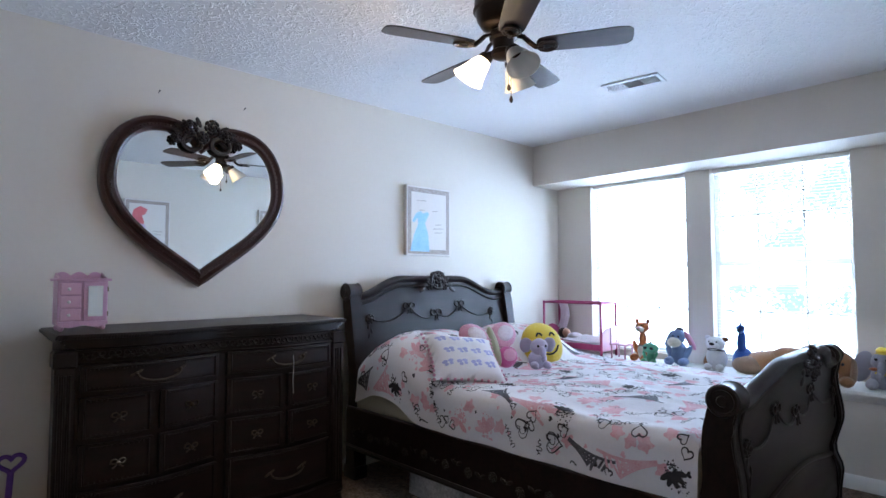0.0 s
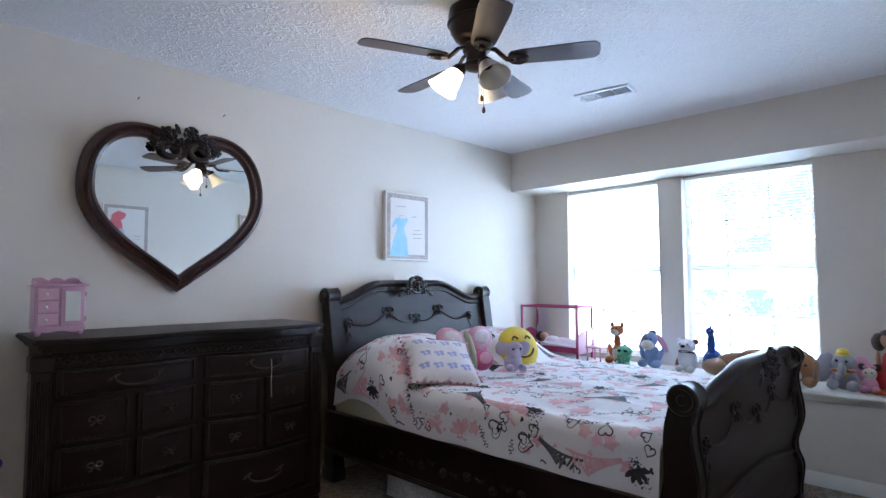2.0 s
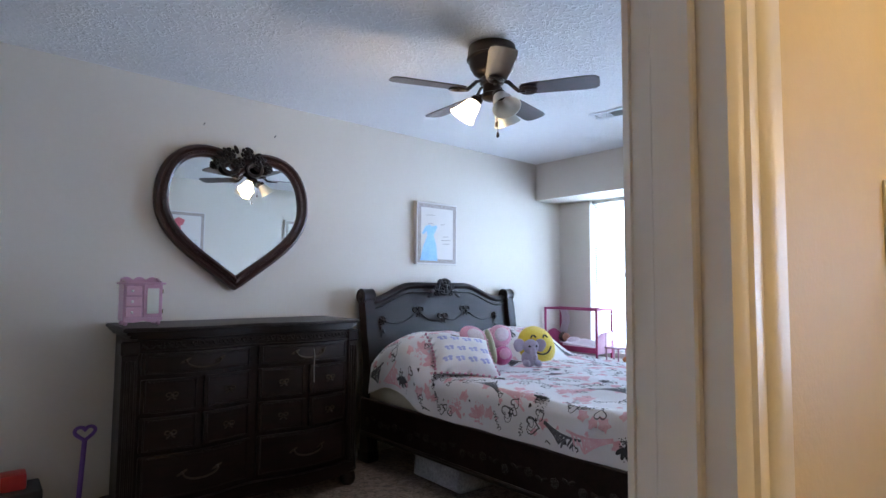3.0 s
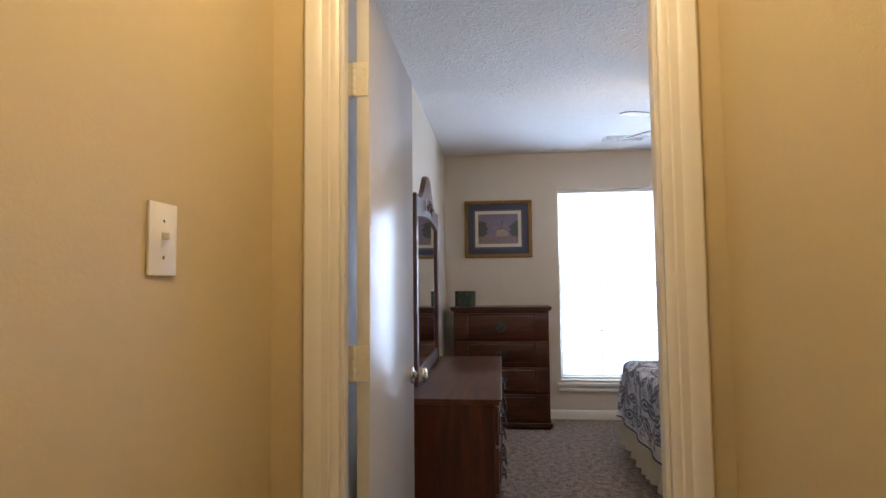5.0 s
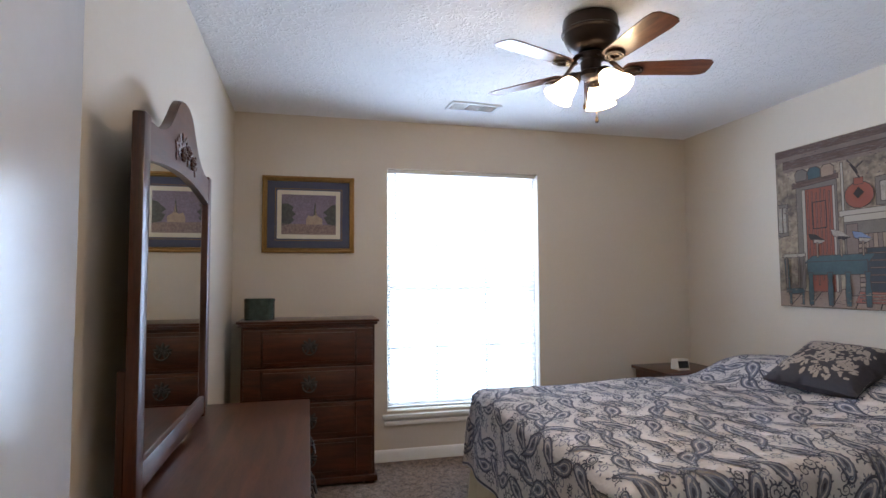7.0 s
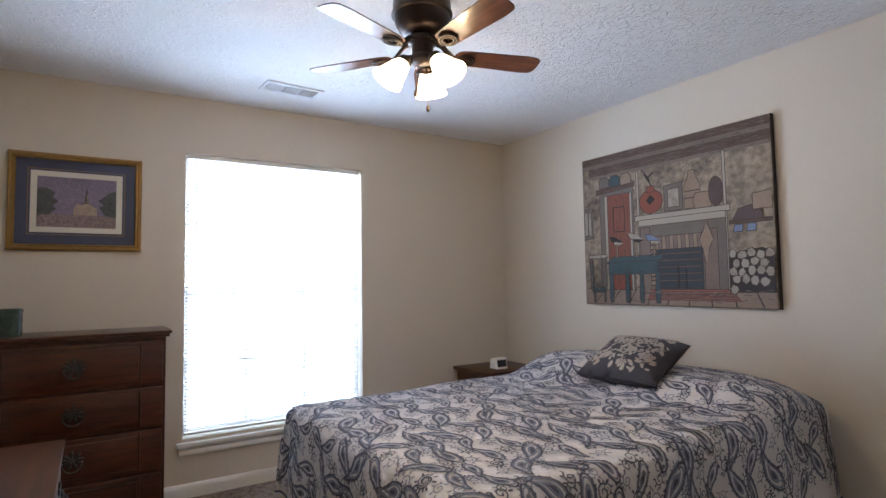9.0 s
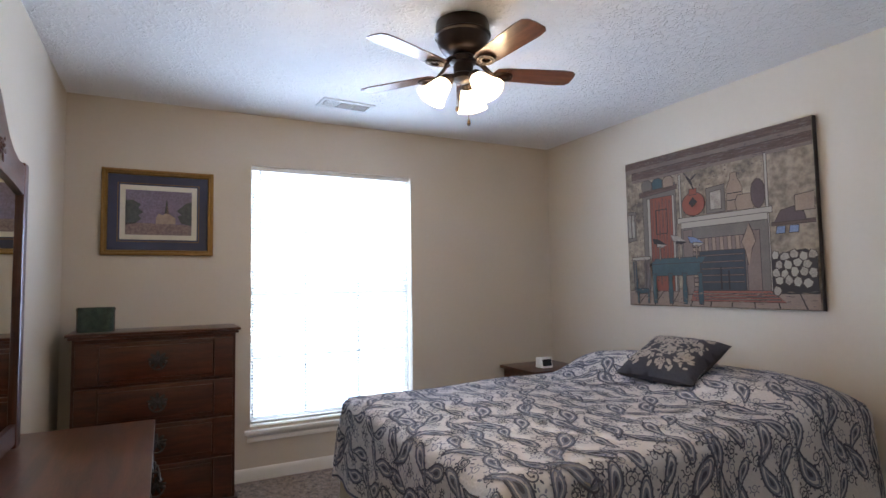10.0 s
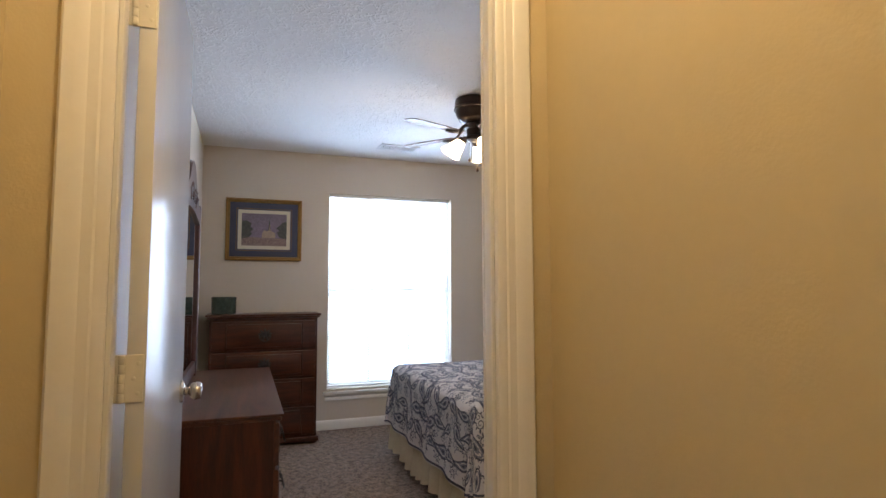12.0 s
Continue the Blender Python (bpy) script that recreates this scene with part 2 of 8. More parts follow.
def thing(name, at, label, category, group="", kind="", turn=0.0):
    """An Empty at the base of a thing; its parts are given in the world's coordinates, or round at if turned."""
    ob = new(name)
    ob.location = at
    ob.rotation_euler = (0, 0, radians(turn))
    ORIGIN[ob] = Vector(at)
    return tagged(ob, label, category, group, kind)


def mesh_of(name, bm, *materials, smooth=True):
    bmesh.ops.recalc_face_normals(bm, faces=bm.faces)
    me = bpy.data.meshes.new(name)
    bm.to_mesh(me)
    bm.free()
    for m in materials:
        me.materials.append(m)
    if smooth:
        for p in me.polygons:
            p.use_smooth = True
        me.set_sharp_from_angle(angle=radians(35))
    return me


def part(name, bm, material, parent, label="", local=False):
    """Links a bmesh as one mesh under a thing or a part. local: its coordinates are the parent's own."""
    mats = material if isinstance(material, (list, tuple)) else [material]
    me = mesh_of(name, bm, *mats)
    ob = new(name, me)
    ob.parent = parent
    o = ORIGIN.get(parent, Vector((0, 0, 0)))
    if not local:
        me.transform(Matrix.Translation(-o))
    ORIGIN[ob] = o
    return tagged(ob, label)


def solid(name, bm, material, label, category, kind="structure"):
    return tagged(new(name, mesh_of(name, bm, material)), label, category, "", kind)


def box(bm, x0, y0, z0, x1, y1, z1, bevel=0.0, segments=1, m=None):
    vs = [bm.verts.new(v) for v in ((x0, y0, z0), (x1, y0, z0), (x1, y1, z0), (x0, y1, z0), (x0, y0, z1), (x1, y0, z1), (x1, y1, z1), (x0, y1, z1))]
    fs = [bm.faces.new([vs[i] for i in f]) for f in ((3, 2, 1, 0), (4, 5, 6, 7), (0, 1, 5, 4), (1, 2, 6, 5), (2, 3, 7, 6), (3, 0, 4, 7))]
    if m is not None:
        bmesh.ops.transform(bm, matrix=m, verts=vs)
    if bevel:
        edges = list({e for f in fs for e in f.edges})
        bmesh.ops.bevel(bm, geom=edges, offset=bevel, segments=segments, affect="EDGES", profile=0.6)
    return bm


def fresh():
    return bmesh.new()


def prism(bm, outline, origin, u, v, w, depth, bevel=0.0):
    """A flat outline of (a, b) in the plane of u and v, made depth thick along w."""
    o, u, v, w = Vector(origin), Vector(u), Vector(v), Vector(w)
    front = [bm.verts.new(o + u * a + v * b) for a, b in outline]
    back = [bm.verts.new(o + u * a + v * b + w * depth) for a, b in outline]
    f1, f2 = bm.faces.new(front), bm.faces.new(back[::-1])
    n = len(outline)
    for i in range(n):
        bm.faces.new((front[i], back[i], back[(i + 1) % n], front[(i + 1) % n]))
    if bevel:
        bmesh.ops.bevel(bm, geom=list(f1.edges) + list(f2.edges), offset=bevel, segments=2, affect="EDGES")
    return bm


def lathe(bm, profile, at=(0, 0, 0), axis=None, steps=20):
    """Turns a profile of (radius, height) round z, or round axis."""
    q = Vector((0, 0, 1)).rotation_difference(Vector(axis)) if axis else None
    rings = []
    for r, h in profile:
        ring = []
        for i in range(steps):
            a = 2 * math.pi * i / steps
            p = Vector((r * math.cos(a), r * math.sin(a), h))
            if q:
                p = q @ p
            ring.append(bm.verts.new(p + Vector(at)))
        rings.append(ring)
    for r0, r1 in zip(rings, rings[1:]):
        for i in range(steps):
            bm.faces.new((r0[i], r0[(i + 1) % steps], r1[(i + 1) % steps], r1[i]))
    bm.faces.new(rings[0][::-1])
    bm.faces.new(rings[-1])
    return bm


def tube(bm, points, radius, steps=8, closed=False, flat=1.0):
    """A round bar along points; radius may be a function of 0..1."""
    pts = [Vector(p) for p in points]
    n, rings, up = len(pts), [], None
    for i, p in enumerate(pts):
        a = pts[(i - 1) % n] if closed or i else p
        b = pts[(i + 1) % n] if closed or i < n - 1 else p
        d = (b - a).normalized()
        if up is None:
            up = d.orthogonal().normalized()
        up = (up - d * up.dot(d)).normalized()
        side = d.cross(up)
        r = radius(i / max(1, n - 1)) if callable(radius) else radius
        rings.append([bm.verts.new(p + (up * math.cos(2 * math.pi * k / steps) + side * math.sin(2 * math.pi * k / steps) * flat) * r) for k in range(steps)])
    for i in range(n if closed else n - 1):
        r0, r1 = rings[i], rings[(i + 1) % n]
        for k in range(steps):
            bm.faces.new((r0[k], r0[(k + 1) % steps], r1[(k + 1) % steps], r1[k]))
    if not closed:
        bm.faces.new(rings[0][::-1])
        bm.faces.new(rings[-1])
    return bm


def ball(bm, c, r, m=None, u=14, v=10, index=0):
    """An ellipsoid at c with the half-axes r, turned by m."""
    rx, ry, rz = (r, r, r) if isinstance(r, (int, float)) else r
    t, c = (m.to_3x3() if m else None), Vector(c)
    rings = []
    for j in range(1, v):
        b = math.pi * j / v
        ring = []
        for i in range(u):
            a = 2 * math.pi * i / u
            p = Vector((rx * math.sin(b) * math.cos(a), ry * math.sin(b) * math.sin(a), rz * math.cos(b)))
            ring.append(bm.verts.new((t @ p if t else p) + c))
        rings.append(ring)
    top, low = Vector((0, 0, rz)), Vector((0, 0, -rz))
    vt, vl = bm.verts.new((t @ top if t else top) + c), bm.verts.new((t @ low if t else low) + c)
    faces = [bm.faces.new((vt, rings[0][i], rings[0][(i + 1) % u])) for i in range(u)]
    for r0, r1 in zip(rings, rings[1:]):
        faces += [bm.faces.new((r0[i], r1[i], r1[(i + 1) % u], r0[(i + 1) % u])) for i in range(u)]
    faces += [bm.faces.new((vl, rings[-1][(i + 1) % u], rings[-1][i])) for i in range(u)]
    for f in faces:
        f.material_index = index
    return bm


def sweep(bm, path, section, closed=True, normal=(0, -1, 0)):
    """Moves a section of (out, up) along a path in one plane: out lies in that plane, up along its normal."""
    pts, nrm = [Vector(p) for p in path], Vector(normal)
    n, rings = len(pts), []
    for i, p in enumerate(pts):
        a = pts[(i - 1) % n] if closed or i else p
        b = pts[(i + 1) % n] if closed or i < n - 1 else p
        out = (b - a).normalized().cross(nrm).normalized()
        rings.append([bm.verts.new(p + out * s + nrm * h) for s, h in section])
    k = len(section)
    for i in range(n if closed else n - 1):
        r0, r1 = rings[i], rings[(i + 1) % n]
        for j in range(k):
            bm.faces.new((r0[j], r0[(j + 1) % k], r1[(j + 1) % k], r1[j]))
    if not closed:
        bm.faces.new(rings[0][::-1])
        bm.faces.new(rings[-1])
    return bm


def moulding(bm, profile, a, b, out, across):
    """A straight moulding from a to b; its profile is (across, out)."""
    a, b, out, across = Vector(a), Vector(b), Vector(out), Vector(across)
    ends = [[bm.verts.new(p + across * s + out * h) for s, h in profile] for p in (a, b)]
    n = len(profile)
    for i in range(n):
        bm.faces.new((ends[0][i], ends[0][(i + 1) % n], ends[1][(i + 1) % n], ends[1][i]))
    bm.faces.new(ends[0][::-1])
    bm.faces.new(ends[1])
    return bm


# ---- the house ----
TOP = 2.44
Y1, X1 = 3.12, 3.84            # first bedroom: bed wall, window bay front
XW = 4.22                      # window wall of the bay
HALL_N, HALL_S = -0.185, -1.245
ROOM1_S = -0.11
XE0, XE1 = 1.07, 1.142         # end wall of the hall
Y2N, Y2S, X2 = -0.225, -3.775, 4.90
D1 = (-0.69, 0.072)            # door opening of the first bedroom
D2 = (-1.114, -0.348)           # door opening of the second bedroom
DOOR_H = 2.05

solid("floor", box(fresh(), -1.6, -3.9, -0.12, 5.0, 3.25, 0.0), CARPET, "beige cut-pile wall-to-wall carpet", "floor")
solid("ceiling", box(fresh(), -1.6, -3.9, TOP, 5.0, 3.25, TOP + 0.12), CEIL, "white ceiling with knockdown plaster texture", "ceiling")


def wall(name, *boxes, label="cream painted plaster wall"):
    bm = fresh()
    for b in boxes:
        box(bm, *b)
    ob = solid(name, bm, PAINT, label, "wall")
    ob.data.materials.append(HALL_PAINT)
    ob.data.materials.append(PAINT_WARM_LIT)
    for p in ob.data.polygons:
        c, q = p.center, p.normal
        if c.x < XE0 + 0.001 and HALL_S - 0.001 < c.y < HALL_N + 0.001 and abs(q.z) < 0.5:
            p.material_index = 1
        elif c.x > XE1 - 0.001 and c.y < Y2N + 0.001:
            p.material_index = 2
    return ob


wall("wall_north", (-1.5, Y1, 0, XW + 0.14, Y1 + 0.12, TOP))
wall("wall_west", (-1.6, -1.4, 0, -1.5, Y1 + 0.12, TOP))
W1, W2, WZ = (1.90, 2.76), (0.82, 1.71), (0.62, 2.075)
wall("wall_bay", (XW, W1[1], 0.55, XW + 0.14, Y1, 2.078), (XW, W2[1], 0.55, XW + 0.14, W1[0], 2.078), (XW, ROOM1_S, 0.55, XW + 0.14, W2[0], 2.078),
     (XW, W1[0], 0.55, XW + 0.14, W1[1], WZ[0]), (XW, W2[0], 0.55, XW + 0.14, W2[1], WZ[0]))
wall("wall_under_seat", (X1, ROOM1_S, 0, XW + 0.14, Y1, 0.545))
wall("soffit", (X1, ROOM1_S, 2.078, XW + 0.14, Y1, TOP), label="cream painted soffit over the window seat")
wall("wall_hall_north", (-1.5, HALL_N, 0, D1[0], ROOM1_S, TOP), (D1[0], HALL_N, DOOR_H, D1[1], ROOM1_S, TOP), (D1[1], HALL_N, 0, XE1, ROOM1_S, TOP))
wall("wall_between", (XE1, Y2N, 0, X2 + 0.12, ROOM1_S, TOP))
wall("wall_hall_end", (XE0, D2[1], 0, XE1, HALL_N, TOP), (XE0, D2[0], DOOR_H, XE1, D2[1], TOP), (XE0, HALL_S - 0.1, 0, XE1, D2[0], TOP))
wall("wall_hall_south", (-1.5, HALL_S - 0.1, 0, XE0, HALL_S, TOP))
wall("wall_room_west", (XE0, Y2S, 0, XE1, HALL_S - 0.1, TOP))
wall("wall_south", (XE0, Y2S - 0.12, 0, X2 + 0.12, Y2S, TOP))
W3, W3Z = (-2.447, -1.274), (0.345, 2.090)
wall("wall_east", (X2, Y2S, 0, X2 + 0.12, W3[0], TOP), (X2, W3[1], 0, X2 + 0.12, Y2N, TOP), (X2, W3[0], 0, X2 + 0.12, W3[1], W3Z[0]), (X2, W3[0], W3Z[1], X2 + 0.12, W3[1], TOP))

BASE = ((0, 0), (0, 0.014), (0.055, 0.014), (0.066, 0.010), (0.078, 0.006), (0.083, 0.0))


def baseboard(name, a, b, out):
    solid(name, moulding(fresh(), BASE, a, b, out, (0, 0, 1)), TRIM, "white painted baseboard", "baseboard")


baseboard("baseboard_north", (-1.5, Y1, 0), (X1, Y1, 0), (0, -1, 0))
baseboard("baseboard_seat", (X1, ROOM1_S, 0), (X1, Y1 - 0.02, 0), (-1, 0, 0))
baseboard("baseboard_east", (X2, Y2S, 0), (X2, Y2N, 0), (-1, 0, 0))
baseboard("baseboard_between", (XE1, Y2N, 0), (X2 - 0.02, Y2N, 0), (0, -1, 0))
baseboard("baseboard_south", (XE1, Y2S, 0), (X2 - 0.02, Y2S, 0), (0, 1, 0))
baseboard("baseboard_hall_south", (-1.5, HALL_S, 0), (XE0, HALL_S, 0), (0, 1, 0))
baseboard("baseboard_hall_north", (D1[1] + 0.09, HALL_N, 0), (XE0 - 0.02, HALL_N, 0), (0, -1, 0))

# window seat: broad white board with a moulded nose
bm = fresh()
box(bm, X1 - 0.005, ROOM1_S, 0.545, XW, Y1 - 0.003, 0.572)
NOSE = ((0, 0), (0, -0.022), (0.006, -0.030), (0.020, -0.034), (0.030, -0.030), (0.036, -0.022), (0.036, 0))
moulding(bm, tuple((s, -h) for s, h in NOSE), (X1 - 0.005, ROOM1_S, 0.538), (X1 - 0.005, Y1 - 0.003, 0.538), (-1, 0, 0), (0, 0, 1))
moulding(bm, ((0, 0), (0, 0.006), (0.018, 0.018), (0.026, 0.018), (0.026, 0)), (X1 - 0.001, ROOM1_S, 0.511), (X1 - 0.001, Y1 - 0.003, 0.511), (-1, 0, 0), (0, 0, 1))
solid("window_seat", bm, TRIM, "white painted window seat board with moulded edge", "window seat")

CASE = ((0, 0), (0, 0.006), (0.007, 0.010), (0.020, 0.010), (0.024, 0.013), (0.041, 0.013), (0.045, 0.016), (0.063, 0.018), (0.080, 0.018), (0.085, 0.013), (0.085, 0))


def casing(name, lo, hi, place, axis, out):
    """Moulded casing round a door opening from lo to hi along axis, on the face at place."""
    bm = fresh()
    pt = (lambda s, z: (s, place, z)) if axis == "x" else (lambda s, z: (place, s, z))
    ax = Vector((1, 0, 0)) if axis == "x" else Vector((0, 1, 0))
    moulding(bm, CASE, pt(lo + 0.006, 0), pt(lo + 0.006, DOOR_H + 0.079), out, -ax)
    moulding(bm, CASE, pt(hi - 0.006, 0), pt(hi - 0.006, DOOR_H + 0.079), out, ax)
    moulding(bm, CASE, pt(lo - 0.079, DOOR_H - 0.0055), pt(hi + 0.079, DOOR_H - 0.0055), out, (0, 0, 1))
    solid(name, bm, TRIM, "white painted moulded door casing", "door casing")


def jamb(name, lo, hi, a, b, axis):
    """Jamb boards with a stop, lining an opening from lo to hi through a wall from a to b."""
    bm = fresh()
    for s0, s1 in ((lo, lo + 0.002), (hi - 0.002, hi)):
        box(bm, *((s0, a, 0, s1, b, DOOR_H) if axis == "x" else (a, s0, 0, b, s1, DOOR_H)))
    m = (a + b) / 2
    for s0, s1 in ((lo + 0.002, lo + 0.013), (hi - 0.013, hi - 0.002)):
        box(bm, *((s0, m - 0.02, 0, s1, m + 0.015, DOOR_H) if axis == "x" else (m - 0.02, s0, 0, m + 0.015, s1, DOOR_H)), 0.002)
    box(bm, *((lo, a, DOOR_H - 0.002, hi, b, DOOR_H) if axis == "x" else (a, lo, DOOR_H - 0.002, b, hi, DOOR_H)))
    solid(name, bm, TRIM, "white painted door jamb with stop", "door jamb")


casing("casing_1", *D1, HALL_N, "x", (0, -1, 0))
casing("casing_2", *D1, ROOM1_S, "x", (0, 1, 0))
casing("casing_3", *D2, XE0, "y", (-1, 0, 0))
casing("casing_4", *D2, XE1, "y", (1, 0, 0))
jamb("jamb_1", *D1, HALL_N, ROOM1_S, "x")
jamb("jamb_2", *D2, XE0, XE1, "y")


# ---- windows with blinds ----
def window(number, y0, y1, z0, z1, x, split=0.5):
    """A sash window in a wall whose room face is at x; its sash lies 9 cm behind."""
    w = tagged(new(f"window_{number}"), "white vinyl sash window, glaring daylight behind it", "window", "", "structure")
    bm, xs = fresh(), x + 0.085
    zm = z0 + (z1 - z0) * split
    for b in ((y0, z0, y0 + 0.035, z1), (y1 - 0.035, z0, y1, z1), (y0 + 0.035, z0, y1 - 0.035, z0 + 0.04), (y0 + 0.035, z1 - 0.04, y1 - 0.035, z1), (y0 + 0.035, zm - 0.02, y1 - 0.035, zm + 0.02)):
        box(bm, xs, b[0], b[1], xs + 0.04, b[2], b[3], 0.004)
    part("window_frame", bm, TRIM, w)
    for k, (a, b) in enumerate(((z0 + 0.04, zm - 0.02), (zm + 0.02, z1 - 0.04))):
        p = part("pane", box(fresh(), xs + 0.018, y0 + 0.035, a, xs + 0.022, y1 - 0.035, b), PANE, w)
        p.visible_shadow = False
    bm = fresh()
    for i in (1, 2):
        yy = y0 + (y1 - y0) * i / 3
        box(bm, xs + 0.024, yy - 0.008, z0 + 0.04, xs + 0.032, yy + 0.008, z1 - 0.04)
    for i in (1, 3):
        zz = z0 + (z1 - z0) * i / 4
        box(bm, xs + 0.024, y0 + 0.035, zz - 0.008, xs + 0.032, y1 - 0.035, zz + 0.008)
    part("muntins", bm, TRIM, w)
    return w


def blind(y0, y1, z0, z1, x, pitch, tilt, label):
    """A slatted blind; each slat is a piece of its own."""
    b = thing("window_blind", (x, (y0 + y1) / 2, z1), label, "blind", "window blinds")
    part("headrail", box(fresh(), x - 0.018, y0 + 0.004, z1 - 0.030, x + 0.018, y1 - 0.004, z1 - 0.002, 0.003), WHITE_PLASTIC, b)
    part("bottom_rail", box(fresh(), x - 0.012, y0 + 0.008, z0 + 0.006, x + 0.012, y1 - 0.008, z0 + 0.018, 0.003), WHITE_PLASTIC, b)
    bm, half = fresh(), (y1 - y0) / 2 - 0.008
    for i in range(5):
        s = (i - 2) / 2 * 0.0125
        d = 0.0018 * (1 - ((i - 2) / 2) ** 2)
        c, q = math.cos(radians(tilt)), math.sin(radians(tilt))
        for yy in (-half, half):
            bm.verts.new((s * c - d * q, yy, s * q + d * c))
    bm.verts.ensure_lookup_table()
    for i in range(4):
        bm.faces.new([bm.verts[k] for k in (2 * i, 2 * i + 2, 2 * i + 3, 2 * i + 1)])
    me = mesh_of("slat", bm, SLAT)
    z = z1 - 0.04
    while z > z0 + 0.025:
        s = new("slat", me)
        s.parent = b
        s.location = (0, 0, z - z1)
        s.rotation_euler = (radians(random.uniform(-0.06, 0.06)), radians(random.uniform(-2, 2)), 0)
        z -= pitch
    bm = fresh()
    for f in (0.14, 0.86):
        yy = y0 + (y1 - y0) * f
        for dx in (-0.012, 0.012):
            tube(bm, ((x + dx, yy, z0 + 0.015), (x + dx, yy, z1 - 0.02)), 0.0007, 4)
    part("ladder_cord", bm, WHITE_PLASTIC, b)
    part("wand", tube(fresh(), ((x - 0.022, y1 - 0.06, z1 - 0.03), (x - 0.024, y1 - 0.062, z1 - 0.62)), 0.004, 6), WHITE_PLASTIC, b)
    return b


window(1, *W1, *WZ, XW)
window(2, *W2, *WZ, XW)
window(3, *W3, *W3Z, X2)
blind(W1[0] + 0.005, W1[1] - 0.005, WZ[0], WZ[1], XW + 0.045, 0.0215, -14, "white slatted blind, lowered over the bay window, glaring")
blind(W2[0] + 0.005, W2[1] - 0.005, WZ[0], WZ[1], XW + 0.045, 0.0215, -3, "white slatted blind with open slats, trees showing through")
blind(W3[0] + 0.005, W3[1] - 0.005, W3Z[0] + 0.01, W3Z[1], X2 + 0.045, 0.0215, -28, "white slatted blind, lowered over the tall window, glaring")
# sill of the second bedroom's window
bm = fresh()
box(bm, X2 - 0.035, W3[0] - 0.035, W3Z[0] - 0.045, X2 + 0.085, W3[1] + 0.035, W3Z[0] - 0.018, 0.006, 2)
moulding(bm, ((0, 0), (0, 0.016), (0.012, 0.018), (0.030, 0.010), (0.048, 0.016), (0.048, 0)), (X2, W3[0] - 0.02, W3Z[0] - 0.094), (X2, W3[1] + 0.02, W3Z[0] - 0.094), (-1, 0, 0), (0, 0, 1))
solid("window_sill", bm, TRIM, "white painted window sill with apron", "window sill")

for nm, x, y0, y1, yard in (("backdrop_1", XW + 0.75, -0.6, 4.2, YARD_1), ("backdrop_2", X2 + 0.70, -3.5, -0.3, YARD_2)):
    bm = fresh()
    vs = [bm.verts.new(v) for v in ((x, y0, -0.2), (x, y1, -0.2), (x, y1, 3.1), (x, y0, 3.1))]
    bm.faces.new(vs[::-1])
    me = bpy.data.meshes.new(nm)
    bm.to_mesh(me)
    me.materials.append(yard)
    tagged(new(nm, me), "glaring overcast yard with pale foliage", "backdrop", "", "structure")


# ---- first bedroom: sleigh bed ----
BX0, BX1, BXC = 1.72, 3.40, 2.56
bed = thing("sleigh_bed", (BXC, 1.9, 0), "espresso wooden sleigh bed with carved headboard and footboard", "bed", turn=1.2)


def wave(x, z_end, z_dip, z_top):
    """Height of the crest across the bed: scroll ends, a dip, then a broad hump."""
    s = abs(x - BXC) / ((BX1 - BX0) / 2)
    if s < 0.80:
        f = min(1.0, max(0.0, (0.80 - s) / 0.46))
        return z_dip + (z_top - z_dip) * f * f * (3 - 2 * f)
    return z_dip + (z_end - z_dip) * ((s - 0.80) / 0.20) ** 2


def along(rows, z):
    """Smooth in-between value of rows of (z, value)."""
    if z <= rows[0][0]:
        return rows[0][1]
    for (a, p), (b, q) in zip(rows, rows[1:]):
        if z <= b:
            f = (z - a) / (b - a)
            return p + (q - p) * f * f * (3 - 2 * f)
    return rows[-1][1]


def board(parent, x0, x1, z0, crest, y_of, thick, name, label=""):
    """A curved panel: its front follows y_of(z), its top follows crest(x)."""
    bm, cols, rows = fresh(), 40, 14
    grid = []
    for side in (0, thick):
        g = []
        for i in range(cols + 1):
            x = x0 + (x1 - x0) * i / cols
            zt = crest(x)
            g.append([bm.verts.new((x, y_of(z0 + (zt - z0) * j / rows) + side, z0 + (zt - z0) * j / rows)) for j in range(rows + 1)])
        grid.append(g)
    for g in grid:
        for i in range(cols):
            for j in range(rows):
                bm.faces.new((g[i][j], g[i + 1][j], g[i + 1][j + 1], g[i][j + 1]))
    a, b = grid
    for i in range(cols):
        bm.faces.new((a[i][rows], a[i + 1][rows], b[i + 1][rows], b[i][rows]))
        bm.faces.new((a[i][0], b[i][0], b[i + 1][0], a[i + 1][0]))
    for i in (0, cols):
        for j in range(rows):
            bm.faces.new((a[i][j], a[i][j + 1], b[i][j + 1], b[i][j]))
    return part(name, bm, ESPRESSO, parent, label)


